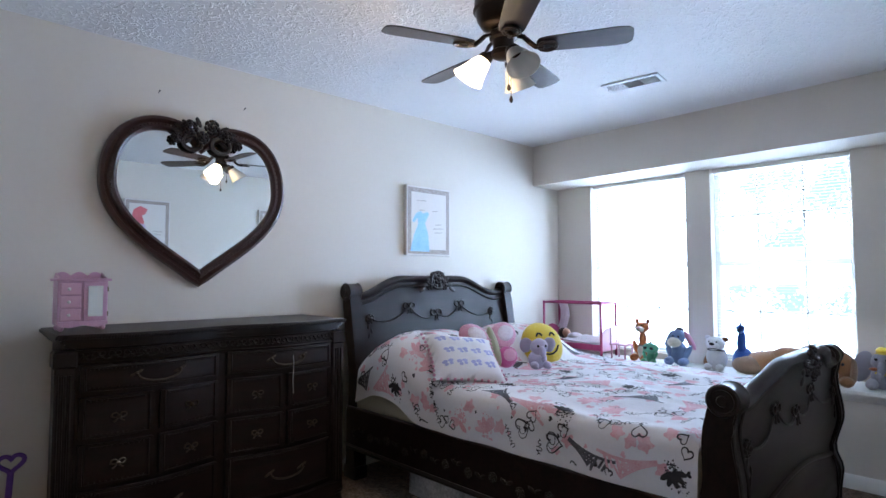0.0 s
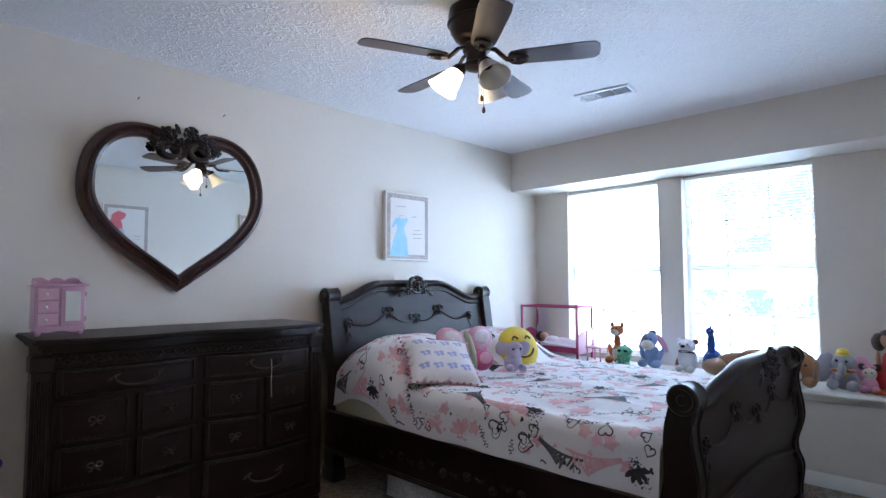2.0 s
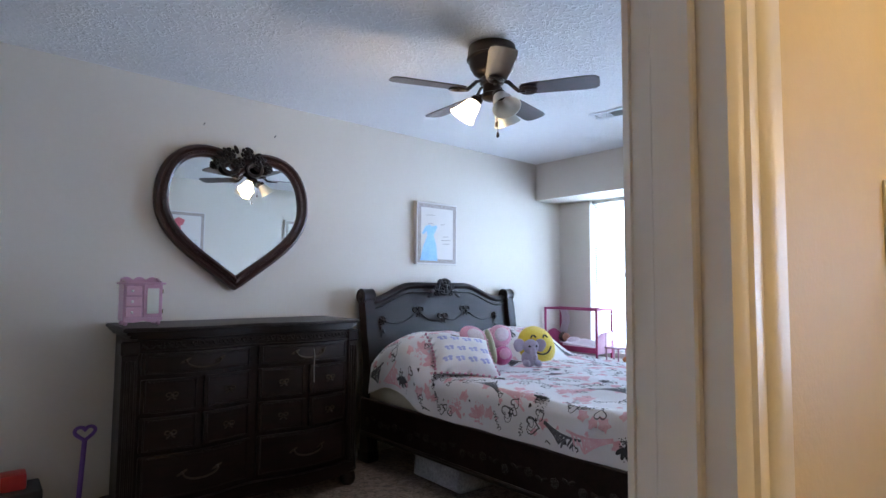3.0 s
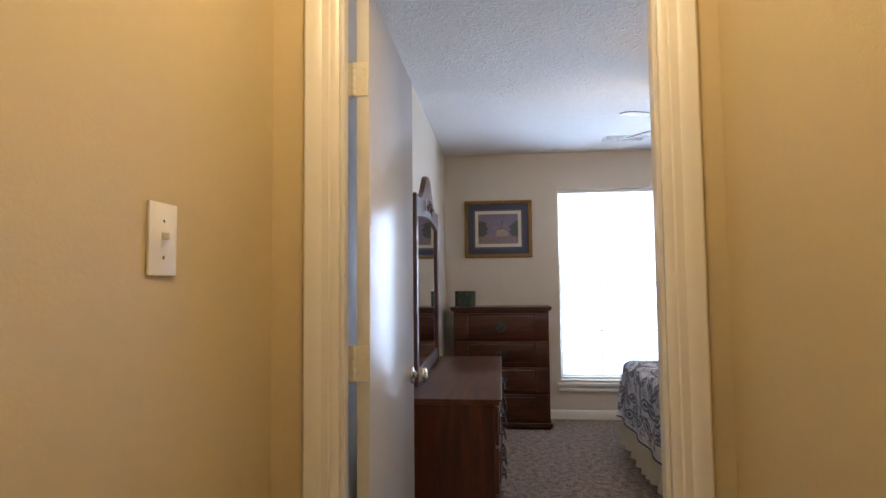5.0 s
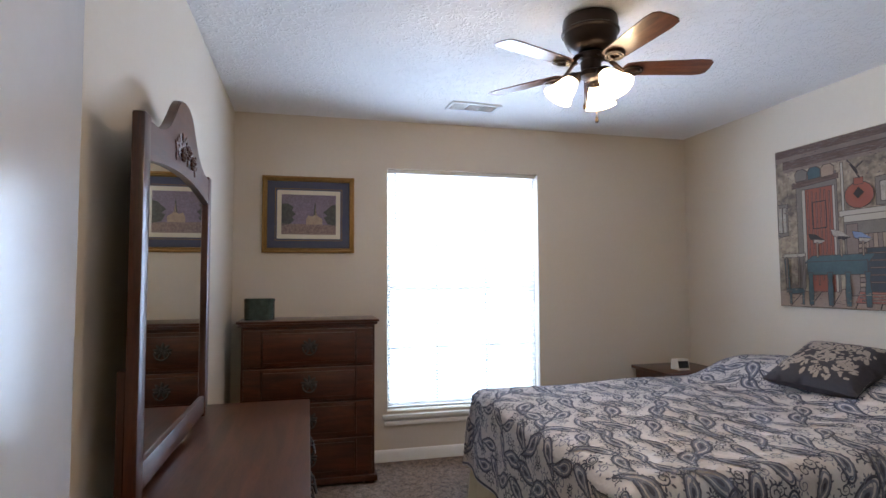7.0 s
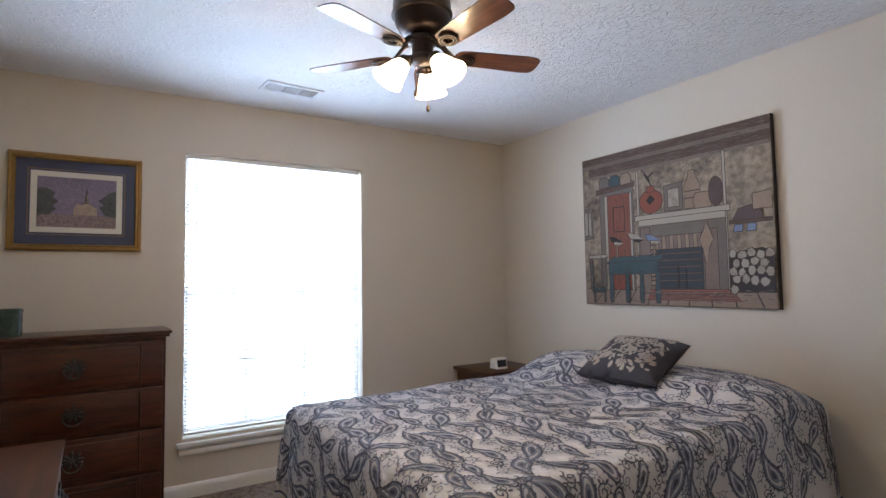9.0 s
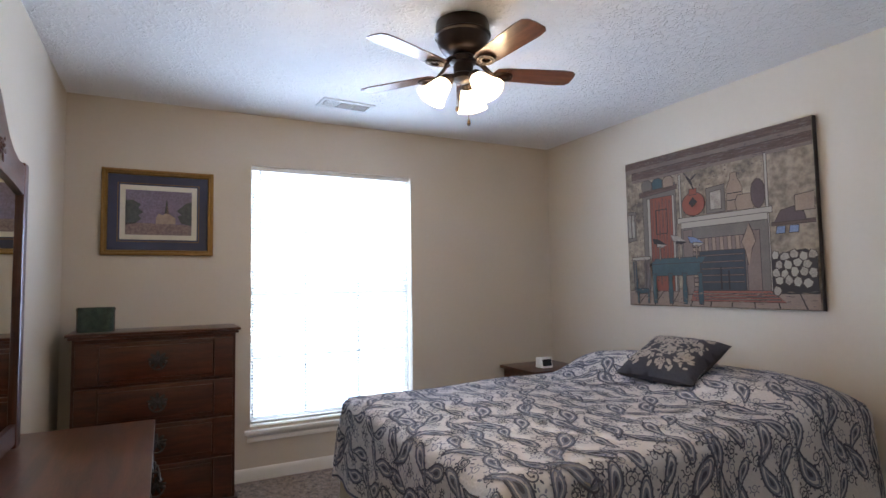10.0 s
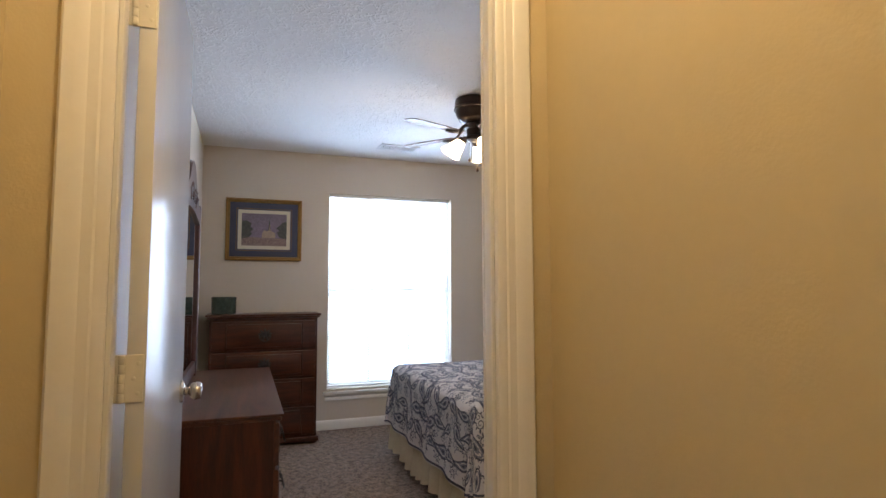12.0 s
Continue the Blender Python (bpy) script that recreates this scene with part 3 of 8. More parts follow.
def s_post(parent, x, face, z_top, out, depth, width=0.085):
    """A side post whose outer face follows face(z); out is -1 or +1 along y; its top rolls over into a scroll."""
    zs = [z_top * i / 30 for i in range(29)]
    outline = [(face(z), z) for z in zs] + [(face(z) - out * depth(z), z) for z in zs[::-1]]
    if out > 0:
        outline = outline[::-1]
    bm = prism(fresh(), outline, (x - width / 2, 0, 0), (0, 1, 0), (0, 0, 1), (1, 0, 0), width, 0.008)
    p = part("post", bm, ESPRESSO, parent)
    roll = 0.052
    c = (face(z_top - roll) - out * 0.045, z_top - roll)
    prof = ((0.004, -0.010), (0.016, -0.012), (0.020, -0.004), (0.036, -0.004), (0.040, -0.010), (roll - 0.002, -0.010), (roll + 0.004, -0.002), (roll, 0.008))
    full = prof + tuple((r0, width - h) for r0, h in prof[::-1])
    part("scroll", lathe(fresh(), full, (x - width / 2, *c), (1, 0, 0), 28), ESPRESSO_CARVED, p, "rolled scroll end")
    for k in (-1, 1):
        xe = x + k * (width / 2 - 0.010)
        part("edge_bead", tube(fresh(), [(xe, face(z) + out * 0.001, z) for z in zs[2:-1]], 0.007, 6), ESPRESSO_CARVED, p)
    f0 = face(0.05)
    part("foot", box(fresh(), x - 0.05, min(f0 + out * 0.02, f0 - out * (depth(0) + 0.01)), 0, x + 0.05, max(f0 + out * 0.02, f0 - out * (depth(0) + 0.01)), 0.08, 0.014, 2), ESPRESSO_CARVED, p)


def rose(bm, c, r, n=(0, -1, 0)):
    """A carved rose: a bud with two rings of petals."""
    n = Vector(n).normalized()
    u = n.orthogonal().normalized()
    v = n.cross(u)
    ball(bm, Vector(c) + n * r * 0.35, r * 0.38, u=8, v=6)
    for k, (q, s) in enumerate(((0.50, 0.36), (0.86, 0.40))):
        for i in range(5 + k * 2):
            a = 2 * math.pi * i / (5 + k * 2) + k * 0.4
            d = u * math.cos(a) + v * math.sin(a)
            m = Matrix((d, n.cross(d), n)).transposed().to_4x4()
            ball(bm, Vector(c) + d * r * q + n * r * (0.25 - 0.12 * k), (r * s * 0.6, r * s, r * 0.26), m, 8, 6)


def leaf(bm, c, d, size, n=(0, -1, 0)):
    d, n = Vector(d).normalized(), Vector(n)
    m = Matrix((d, n.cross(d), n)).transposed().to_4x4()
    ball(bm, Vector(c) + d * size * 0.6, (size * 0.7, size * 0.30, size * 0.14), m, 8, 6)


def bow(bm, c, s, y_of, front):
    """A carved ribbon bow with two loops and two tails."""
    cx, cz = c
    for k in (-1, 1):
        loop = [(cx + k * s * (0.55 + 0.45 * math.cos(a)) * 0.9, cz + s * 0.34 * math.sin(a) + s * 0.18 * (1 - math.cos(a)) * 0 + s * 0.12) for a in [2 * math.pi * i / 12 for i in range(12)]]
        tube(bm, [(x, y_of(z) + front, z) for x, z in loop], s * 0.10, 6, True)
        tail = [(cx + k * s * 0.12 * t + k * s * 0.12 * math.sin(t * 2), cz - s * 0.28 * t) for t in (0, 1, 2, 3)]
        tube(bm, [(x, y_of(z) + front, z) for x, z in tail], s * 0.08, 6)
    ball(bm, (cx, y_of(cz) + front, cz + s * 0.1), s * 0.16, u=8, v=6)


def garland(parent, y_of, front, zc, span, s):
    """Bows joined by hanging cords, and a rose drop at each end."""
    bm = fresh()
    spots = ((-span, zc - 0.010), (-span * 0.42, zc + 0.055), (0, zc), (span * 0.42, zc + 0.055), (span, zc - 0.010))
    for dx, z in spots[1:4]:
        bow(bm, (BXC + dx, z), s, y_of, front)
    for (ax, az), (bx, bz) in zip(spots, spots[1:]):
        pts = []
        for i in range(13):
            t = i / 12
            z = az + (bz - az) * t - 0.055 * math.sin(math.pi * t)
            pts.append((BXC + ax + (bx - ax) * t, y_of(z) + front, z))
        tube(bm, pts, 0.0045, 6)
    for dx, z in (spots[0], spots[4]):
        rose(bm, (BXC + dx, y_of(z) + front, z), 0.032, (0, -1, 0) if front < 0 else (0, 1, 0))
        for q in (1, 2, 3):
            leaf(bm, (BXC + dx + 0.006 * (-1) ** q, y_of(z - 0.03 * q) + front, z - 0.03 * q), (0.3 * (-1) ** q, 0, -1), 0.03)
    part("carved_garland", bm, ESPRESSO_CARVED, parent, "carved bows and garland")


head_y = lambda z: 2.985 + 0.075 * max(0.0, (z - 0.62) / 0.62) ** 1.8 - 0.025 * math.sin(math.pi * max(0, min(1, (z - 0.2) / 0.7)))  # noqa: E731
hcrest = lambda x: wave(x, 1.165, 1.118, 1.232)  # noqa: E731
headboard = part("headboard", fresh(), ESPRESSO, bed)
board(headboard, BX0 + 0.14, BX1 - 0.06, 0.16, hcrest, head_y, 0.035, "head_panel")
n_pts = [BX0 + 0.14 + (BX1 - BX0 - 0.20) * i / 60 for i in range(61)]
ROLL = tuple((0.026 * math.sin(2 * math.pi * i / 12), 0.036 * math.cos(2 * math.pi * i / 12)) for i in range(12))
part("top_moulding", sweep(fresh(), [(x, head_y(hcrest(x)) + 0.014, hcrest(x)) for x in n_pts], ROLL, False), ESPRESSO, headboard)
part("inner_moulding", tube(fresh(), [(x, head_y(hcrest(x) - 0.05) - 0.004, hcrest(x) - 0.05) for x in n_pts], 0.008, 6), ESPRESSO_CARVED, headboard)
head_back = lambda z: head_y(z) + 0.045  # noqa: E731
for x in (BX0 + 0.120, BX1 - 0.035):
    s_post(bed, x, head_back, 1.205, 1, lambda z: 0.085 + 0.05 * max(0, 0.25 - z))

bm = fresh()
for dx, dz, r in ((0, 0.005, 0.055), (-0.075, -0.035, 0.036), (0.075, -0.035, 0.036), (-0.04, 0.03, 0.03), (0.04, 0.03, 0.03)):
    rose(bm, (BXC + dx, 3.0, 1.225 + dz), r)
for k in (-1, 1):
    for q in range(3):
        leaf(bm, (BXC + k * (0.06 + 0.03 * q), 2.995, 1.21 - 0.02 * q), (k, 0, 0.5 - 0.5 * q), 0.05)
    tube(bm, [(BXC + k * 0.065 * math.sin(a), 2.99, 1.225 + 0.06 * math.cos(a)) for a in [math.pi * i / 12 for i in range(13)]], 0.010, 6)
part("rose_crest", bm, ESPRESSO_CARVED, headboard, "carved rose crest")
garland(headboard, head_y, -0.006, 0.985, 0.60, 0.058)

FOOT = ((0.0, 0.775), (0.10, 0.770), (0.24, 0.755), (0.34, 0.785), (0.52, 0.745), (0.72, 0.768), (0.80, 0.752), (0.90, 0.712))
foot_y = lambda z: along(FOOT, z)  # noqa: E731
fcrest = lambda x: wave(x, 0.835, 0.796, 0.902)  # noqa: E731
footboard = part("footboard", fresh(), ESPRESSO, bed)
board(footboard, BX0 + 0.08, BX1 - 0.08, 0.12, fcrest, foot_y, 0.04, "foot_panel")
n_pts = [BX0 + 0.08 + (BX1 - BX0 - 0.16) * i / 60 for i in range(61)]
part("top_moulding", sweep(fresh(), [(x, foot_y(fcrest(x)) + 0.016, fcrest(x)) for x in n_pts], ROLL, False), ESPRESSO, footboard)
part("lower_moulding", tube(fresh(), [(x, foot_y(0.36 + 0.05 * math.cos((x - BXC) * 3.4)) - 0.002, 0.36 + 0.05 * math.cos((x - BXC) * 3.4)) for x in n_pts], 0.013, 8), ESPRESSO_CARVED, footboard)
part("base_rail", box(fresh(), BX0 + 0.08, 0.757, 0.10, BX1 - 0.08, 0.81, 0.20, 0.012, 2), ESPRESSO, footboard)
for x in (BX0 + 0.085, BX1 - 0.065):
    s_post(bed, x, lambda z: foot_y(z) - 0.012, 0.880, -1, lambda z: 0.125 - 0.035 * min(1.0, max(0.0, (z - 0.50) / 0.22)), 0.09)
bm = fresh()
for dx, dz, r in ((0, 0.015, 0.050), (-0.08, -0.02, 0.036), (0.08, -0.02, 0.036), (0.03, -0.06, 0.03)):
    rose(bm, (BXC + dx, 0.695, 0.885 + dz), r)
for k in (-1, 1):
    for q in range(3):
        leaf(bm, (BXC + k * (0.06 + 0.03 * q), 0.695, 0.875 - 0.02 * q), (k, 0, 0.4 - 0.5 * q), 0.05)
part("rose_crest", bm, ESPRESSO_CARVED, footboard, "carved rose crest")
garland(footboard, foot_y, -0.008, 0.66, 0.66, 0.060)

for x in (BX0 + 0.035, BX1 - 0.055):
    rail = part("side_rail", box(fresh(), x, 0.83, 0.20, x + 0.03, 2.97, 0.455, 0.006), ESPRESSO, bed)
    bm = fresh()
    xo = x - 0.004 if x < BXC else x + 0.034
    tube(bm, [(xo, 0.86 + 2.1 * i / 60, 0.225) for i in range(61)], 0.010, 6)
    for i in range(26):
        yy = 0.92 + 0.078 * i
        zz = 0.315 + 0.014 * math.sin(i * 1.9)
        if i % 2:
            rose(bm, (xo, yy, zz), 0.022, (-1 if x < BXC else 1, 0, 0))
        else:
            for k in (-1, 1):
                leaf(bm, (xo, yy, zz), (0, k, 0.5), 0.032, (-1 if x < BXC else 1, 0, 0))
    part("rail_carving", bm, ESPRESSO_CARVED, rail, "carved floral band")
bm = fresh()
for i in range(8):
    box(bm, BX0 + 0.07, 1.0 + 0.25 * i, 0.20, BX1 - 0.06, 1.07 + 0.25 * i, 0.22)
part("slats", bm, OAK, bed)
mattress = thing("mattress", (BXC, 1.9, 0.22), "white mattress with a beige bed skirt edge on the sleigh bed", "mattress", turn=1.2)
part("body", box(fresh(), BX0 + 0.075, 0.87, 0.225, BX1 - 0.065, 2.94, 0.60, 0.05, 3), CREAM, mattress)


# ---- draped covers with printed patterns ----
def fold(s, lo, hi, r=0.07, flare=0.10):
    """Distance s across a cover that hangs over both edges of a mattress: place, drop."""
    if lo + r <= s <= hi - r:
        return s, 0.0
    e, k = (lo + r - s, -1) if s < lo + r else (s - hi + r, 1)
    edge = lo + r if k < 0 else hi - r
    a = e / r
    if a < math.pi / 2:
        return edge + k * r * math.sin(a), r * (1 - math.cos(a))
    d = e - r * math.pi / 2
    return edge + k * (r + d * flare), r + d


class Cover:
    """A cover over a mattress, addressed by the distances (s, t) on the cloth."""

    def __init__(self, x0, x1, y0, y1, top, drop_x, drop_y0, drop_y1, lumps, creases):
        self.x0, self.x1, self.y0, self.y1, self.top = x0, x1, y0, y1, top
        self.s0, self.s1 = x0 - drop_x + 0.03, x1 + drop_x - 0.03
        self.t0, self.t1 = y0 - drop_y0 + (0.03 if drop_y0 else 0), y1 + drop_y1 - (0.03 if drop_y1 else 0)
        self.lumps, self.creases = lumps, creases

    def at(self, s, t):
        x, dx = fold(s, self.x0, self.x1)
        y, dy = fold(t, self.y0, self.y1)
        z = self.top
        for cx, cy, rx, ry, h in self.lumps:
            q = ((x - cx) / rx) ** 2 + ((y - cy) / ry) ** 2
            z += h * math.exp(-q * q) if q < 4 else 0
        n = noise.noise(Vector((s * 2.3, t * 2.1, 1.0))) * 1.0 + noise.noise(Vector((s * 6.5, t * 3.5, 4.0))) * 0.5 + noise.noise(Vector((s * 12, t * 15, 9.0))) * 0.18
        hang = max(dx, dy)
        z += n * self.creases * (1 - min(0.8, hang * 5)) - hang
        if hang > 0.06:
            w = 0.35 * self.creases * (1 if self.creases > 0.015 else 3.0) * math.sin((t if dx > dy else s) * 17 + 2.5 * noise.noise(Vector((s, t, 3)))) * min(1, hang / 0.25)
            if dx >= dy:
                x += w * (1 if s > self.x0 + 0.3 else -1)
            else:
                y += w * (1 if t > self.y0 + 0.3 else -1)
        return Vector((x, y, z))

    def over(self, s, t, h):
        p = self.at(s, t)
        n = (self.at(s + 0.012, t) - p).cross(self.at(s, t + 0.012) - p)
        return p + (n.normalized() if n.length > 1e-9 else Vector((0, 0, 1))) * h

    def cloth(self, step=0.022):
        bm = fresh()
        nu, nv = int((self.s1 - self.s0) / step), int((self.t1 - self.t0) / step)
        g = [[bm.verts.new(self.at(self.s0 + (self.s1 - self.s0) * i / nu, self.t0 + (self.t1 - self.t0) * j / nv)) for j in range(nv + 1)] for i in range(nu + 1)]
        for i in range(nu):
            for j in range(nv):
                bm.faces.new((g[i][j], g[i + 1][j], g[i + 1][j + 1], g[i][j + 1]))
        rim = [g[i][0] for i in range(nu + 1)] + [g[nu][j] for j in range(1, nv + 1)] + [g[i][nv] for i in range(nu - 1, -1, -1)] + [g[0][j] for j in range(nv - 1, 0, -1)]
        low = [bm.verts.new(v.co + Vector((0, 0, -0.012))) for v in rim]
        for i in range(len(rim)):
            k = (i + 1) % len(rim)
            bm.faces.new((rim[i], low[i], low[k], rim[k]))
        return bm

    def inside(self, s, t):
        return self.s0 + 0.01 < s < self.s1 - 0.01 and self.t0 + 0.01 < t < self.t1 - 0.01

    def stroke(self, bm, pts, w, closed=False, h=0.003):
        """A printed line of width w; w may depend on 0..1."""
        n = len(pts)
        rows = []
        for i, (s, t) in enumerate(pts):
            a = pts[(i - 1) % n] if closed or i else pts[i]
            b = pts[(i + 1) % n] if closed or i < n - 1 else pts[i]
            d = Vector((b[0] - a[0], b[1] - a[1]))
            d = d.normalized() if d.length > 1e-9 else Vector((1, 0))
            q = (w(i / max(1, n - 1)) if callable(w) else w) / 2
            ends = ((s - d.y * q, t + d.x * q), (s + d.y * q, t - d.x * q))
            if not all(self.inside(*e) for e in ends):
                rows.append(None)
                continue
            rows.append([bm.verts.new(self.over(*e, h)) for e in ends])
        for i in range(n if closed else n - 1):
            a, b = rows[i], rows[(i + 1) % n]
            if a and b:
                bm.faces.new((a[0], a[1], b[1], b[0]))

    def fill(self, bm, pts, h=0.002, rings=3):
        """A printed patch, star-shaped round its middle."""
        c = (sum(p[0] for p in pts) / len(pts), sum(p[1] for p in pts) / len(pts))
        if not all(self.inside(*p) for p in pts):
            return
        mid = bm.verts.new(self.over(*c, h))
        prev = None
        for k in range(1, rings + 1):
            f = k / rings
            ring = [bm.verts.new(self.over(c[0] + (s - c[0]) * f, c[1] + (t - c[1]) * f, h)) for s, t in pts]
            m = len(ring)
            for i in range(m):
                if prev is None:
                    bm.faces.new((mid, ring[i], ring[(i + 1) % m]))
                else:
                    bm.faces.new((prev[i], ring[i], ring[(i + 1) % m], prev[(i + 1) % m]))
            prev = ring


def placed(pts, c, size, turn):
    co, si = math.cos(turn) * size, math.sin(turn) * size
    return [(c[0] + x * co - y * si, c[1] + x * si + y * co) for x, y in pts]


def arc(n, f):
    return [f(2 * math.pi * i / n) for i in range(n)]


HEART = arc(22, lambda a: (0.062 * 16 * math.sin(a) ** 3 / 2, 0.062 * (13 * math.cos(a) - 5 * math.cos(2 * a) - 2 * math.cos(3 * a) - math.cos(4 * a)) / 2))
BLOT = arc(18, lambda a: (0.5 * math.cos(a) * (1 + 0.35 * math.sin(3 * a + 1)), 0.42 * math.sin(a) * (1 + 0.3 * math.sin(5 * a))))

rng = random.Random(5)
quilt = Cover(BX0 + 0.05, BX1 - 0.05, 0.855, 2.88, 0.685, 0.215, 0.0, 0.0,
              ((2.14, 2.62, 0.42, 0.34, 0.19), (2.98, 2.62, 0.42, 0.34, 0.19), (2.56, 2.66, 0.9, 0.30, 0.03)), 0.022)
comforter = thing("comforter", (BXC, 1.9, 0.69), "white comforter printed with pink, black and grey hearts, flowers and towers", "comforter", turn=1.2)
part("cloth", quilt.cloth(), SHEET_WHITE, comforter)
pink, black, grey = fresh(), fresh(), fresh()


def lattice_tower(bm, c, size, turn):
    """A tall openwork tower, wide at the foot."""
    for k in (-1, 1):
        quilt.stroke(bm, placed([(k * (0.30 * (1 - f) ** 2.2 + 0.02), f - 0.5) for f in [i / 10 for i in range(11)]], c, size, turn), 0.016 * size / 0.3)
    for f in (0.12, 0.2, 0.32, 0.42, 0.52, 0.62, 0.72, 0.82):
        w = 0.30 * (1 - f) ** 2.2 + 0.02
        quilt.stroke(bm, placed([(-w, f - 0.5), (0, f - 0.49), (w, f - 0.5)], c, size, turn), 0.014 * size / 0.3)
        quilt.stroke(bm, placed([(-w, f - 0.5), (w * 0.7, f - 0.4)], c, size, turn), 0.010 * size / 0.3)
        quilt.stroke(bm, placed([(w, f - 0.5), (-w * 0.7, f - 0.4)], c, size, turn), 0.010 * size / 0.3)
    quilt.fill(bm, placed([(-0.2, -0.42), (0.2, -0.42), (0.07, -0.15), (0.02, 0.3), (-0.02, 0.3), (-0.07, -0.15)], c, size, turn), 0.0025)


def flower(c, size, turn, petal, core):
    for i in range(5):
        a = turn + (i - 2) * 0.62
        d = (c[0] + math.cos(a) * size * 0.5, c[1] + math.sin(a) * size * 0.5)
        quilt.fill(petal, placed(arc(12, lambda q: (0.52 * math.cos(q), 0.20 * math.sin(q))), d, size, a), 0.002 + 0.0003 * i, 2)
    for i in range(22):
        a, r = rng.uniform(0, 6.3), rng.uniform(0.05, 0.5) * size
        q = (c[0] - math.cos(turn) * size * 0.35 + math.cos(a) * r, c[1] - math.sin(turn) * size * 0.35 + math.sin(a) * r)
        quilt.fill(core, placed(BLOT, q, size * rng.uniform(0.10, 0.22), a), 0.0028, 1)


def script(c, size, turn):
    """A line of looping handwriting."""
    n = 40
    pts = [(-0.5 + i / n + 0.035 * math.sin(i * 1.25), 0.10 * math.sin(i * 0.95) * (1 + 0.5 * math.sin(i * 0.31))) for i in range(n + 1)]
    quilt.stroke(black, placed(pts, c, size, turn), 0.0038)


def sketch_heart(c, size, turn):
    """A heart drawn twice with a quick brush."""
    quilt.stroke(black, placed(HEART, c, size, turn), lambda f: 0.003 + 0.0035 * abs(math.sin(3.1 * f + turn)), True)
    if size > 0.06:
        quilt.stroke(black, placed(HEART, (c[0] + 0.12 * size, c[1] + 0.05 * size), size * 0.82, turn + 0.12), 0.0028, True)


def splatter(bm, c, size):
    for _ in range(34):
        a, d = rng.uniform(0, 6.3), size * rng.uniform(0, 1) ** 0.7
        quilt.fill(bm, placed(BLOT, (c[0] + math.cos(a) * d, c[1] + math.sin(a) * d * 0.8), size * rng.uniform(0.06, 0.24), a), 0.0024, 1)


cells = [(i, j) for i in range(11) for j in range(12)]
for i, j in cells:
    c = (quilt.s0 + 0.07 + 0.186 * i + rng.uniform(-0.04, 0.04), quilt.t0 + 0.08 + 0.172 * j + rng.uniform(-0.04, 0.04))
    k = (i * 3 + j * 5) % 9
    turn = rng.uniform(-0.6, 0.6) + rng.choice((0, 1.57, 3.14))
    if k == 0:
        flower(c, 0.055, turn, black, black)
        splatter(black, (c[0] - 0.03, c[1] - 0.03), 0.050)
    elif k == 1:
        lattice_tower(grey, c, 0.21, turn)
    elif k == 5:
        lattice_tower(pink, c, 0.23, turn)
    elif k in (2, 6):
        sketch_heart(c, 0.085, turn)
        sketch_heart((c[0] + 0.06, c[1] - 0.045), 0.055, turn + 0.5)
        script((c[0] - 0.05, c[1] + 0.07), 0.11, turn)
    elif k in (3, 7):
        flower(c, 0.065, turn, pink, pink)
        splatter(pink, (c[0] + 0.03, c[1]), 0.055)
    else:
        script(c, 0.12, turn + 0.3)
        sketch_heart((c[0] - 0.04, c[1] - 0.05), 0.06, turn)
    sketch_heart((c[0] + rng.uniform(-0.09, 0.09), c[1] + rng.uniform(-0.08, 0.08)), rng.uniform(0.03, 0.05), turn + 0.8)
    for _ in range(2):
        q = (c[0] + rng.uniform(-0.1, 0.1), c[1] + rng.uniform(-0.09, 0.09))
        quilt.fill(rng.choice((pink, black)), placed(HEART, q, rng.uniform(0.014, 0.026), turn), 0.0022, 1)
    for _ in range(2):
        q = (c[0] + rng.uniform(-0.1, 0.1), c[1] + rng.uniform(-0.09, 0.09))
        quilt.fill(pink, placed(BLOT, q, rng.uniform(0.03, 0.075), rng.uniform(0, 6)), 0.0013, 2)
tagged(part("pink_print", pink, PRINT_PINK, comforter, "pink printed motifs"), kind="stuff")
tagged(part("black_print", black, PRINT_BLACK, comforter, "black printed hearts and writing"), kind="stuff")
tagged(part("grey_print", grey, PRINT_GREY, comforter, "grey printed towers"), kind="stuff")


# ---- dresser with bowed front ----
DX0, DX1, DZ = 0.20, 1.51, 1.02


def bow_front(x):
    """How far the dresser's front stands out at x: two bows."""
    f = (x - DX0) / (DX1 - DX0)
    return 2.665 - 0.055 * (abs(math.sin(2 * math.pi * f)) ** 1.2 if 0 < f < 1 else 0)


def bowed(x0, x1, z0, z1, depth, lift, bevel=0.0):
    """A slab whose front follows the bowed front, standing out by lift."""
    n = 14
    xs = [x0 + (x1 - x0) * i / n for i in range(n + 1)]
    bm = prism(fresh(), [(x, bow_front(x) - lift) for x in xs] + [(x, bow_front(x) - lift + depth) for x in xs[::-1]], (0, 0, z0), (1, 0, 0), (0, 1, 0), (0, 0, 1), z1 - z0, bevel)
    return bm


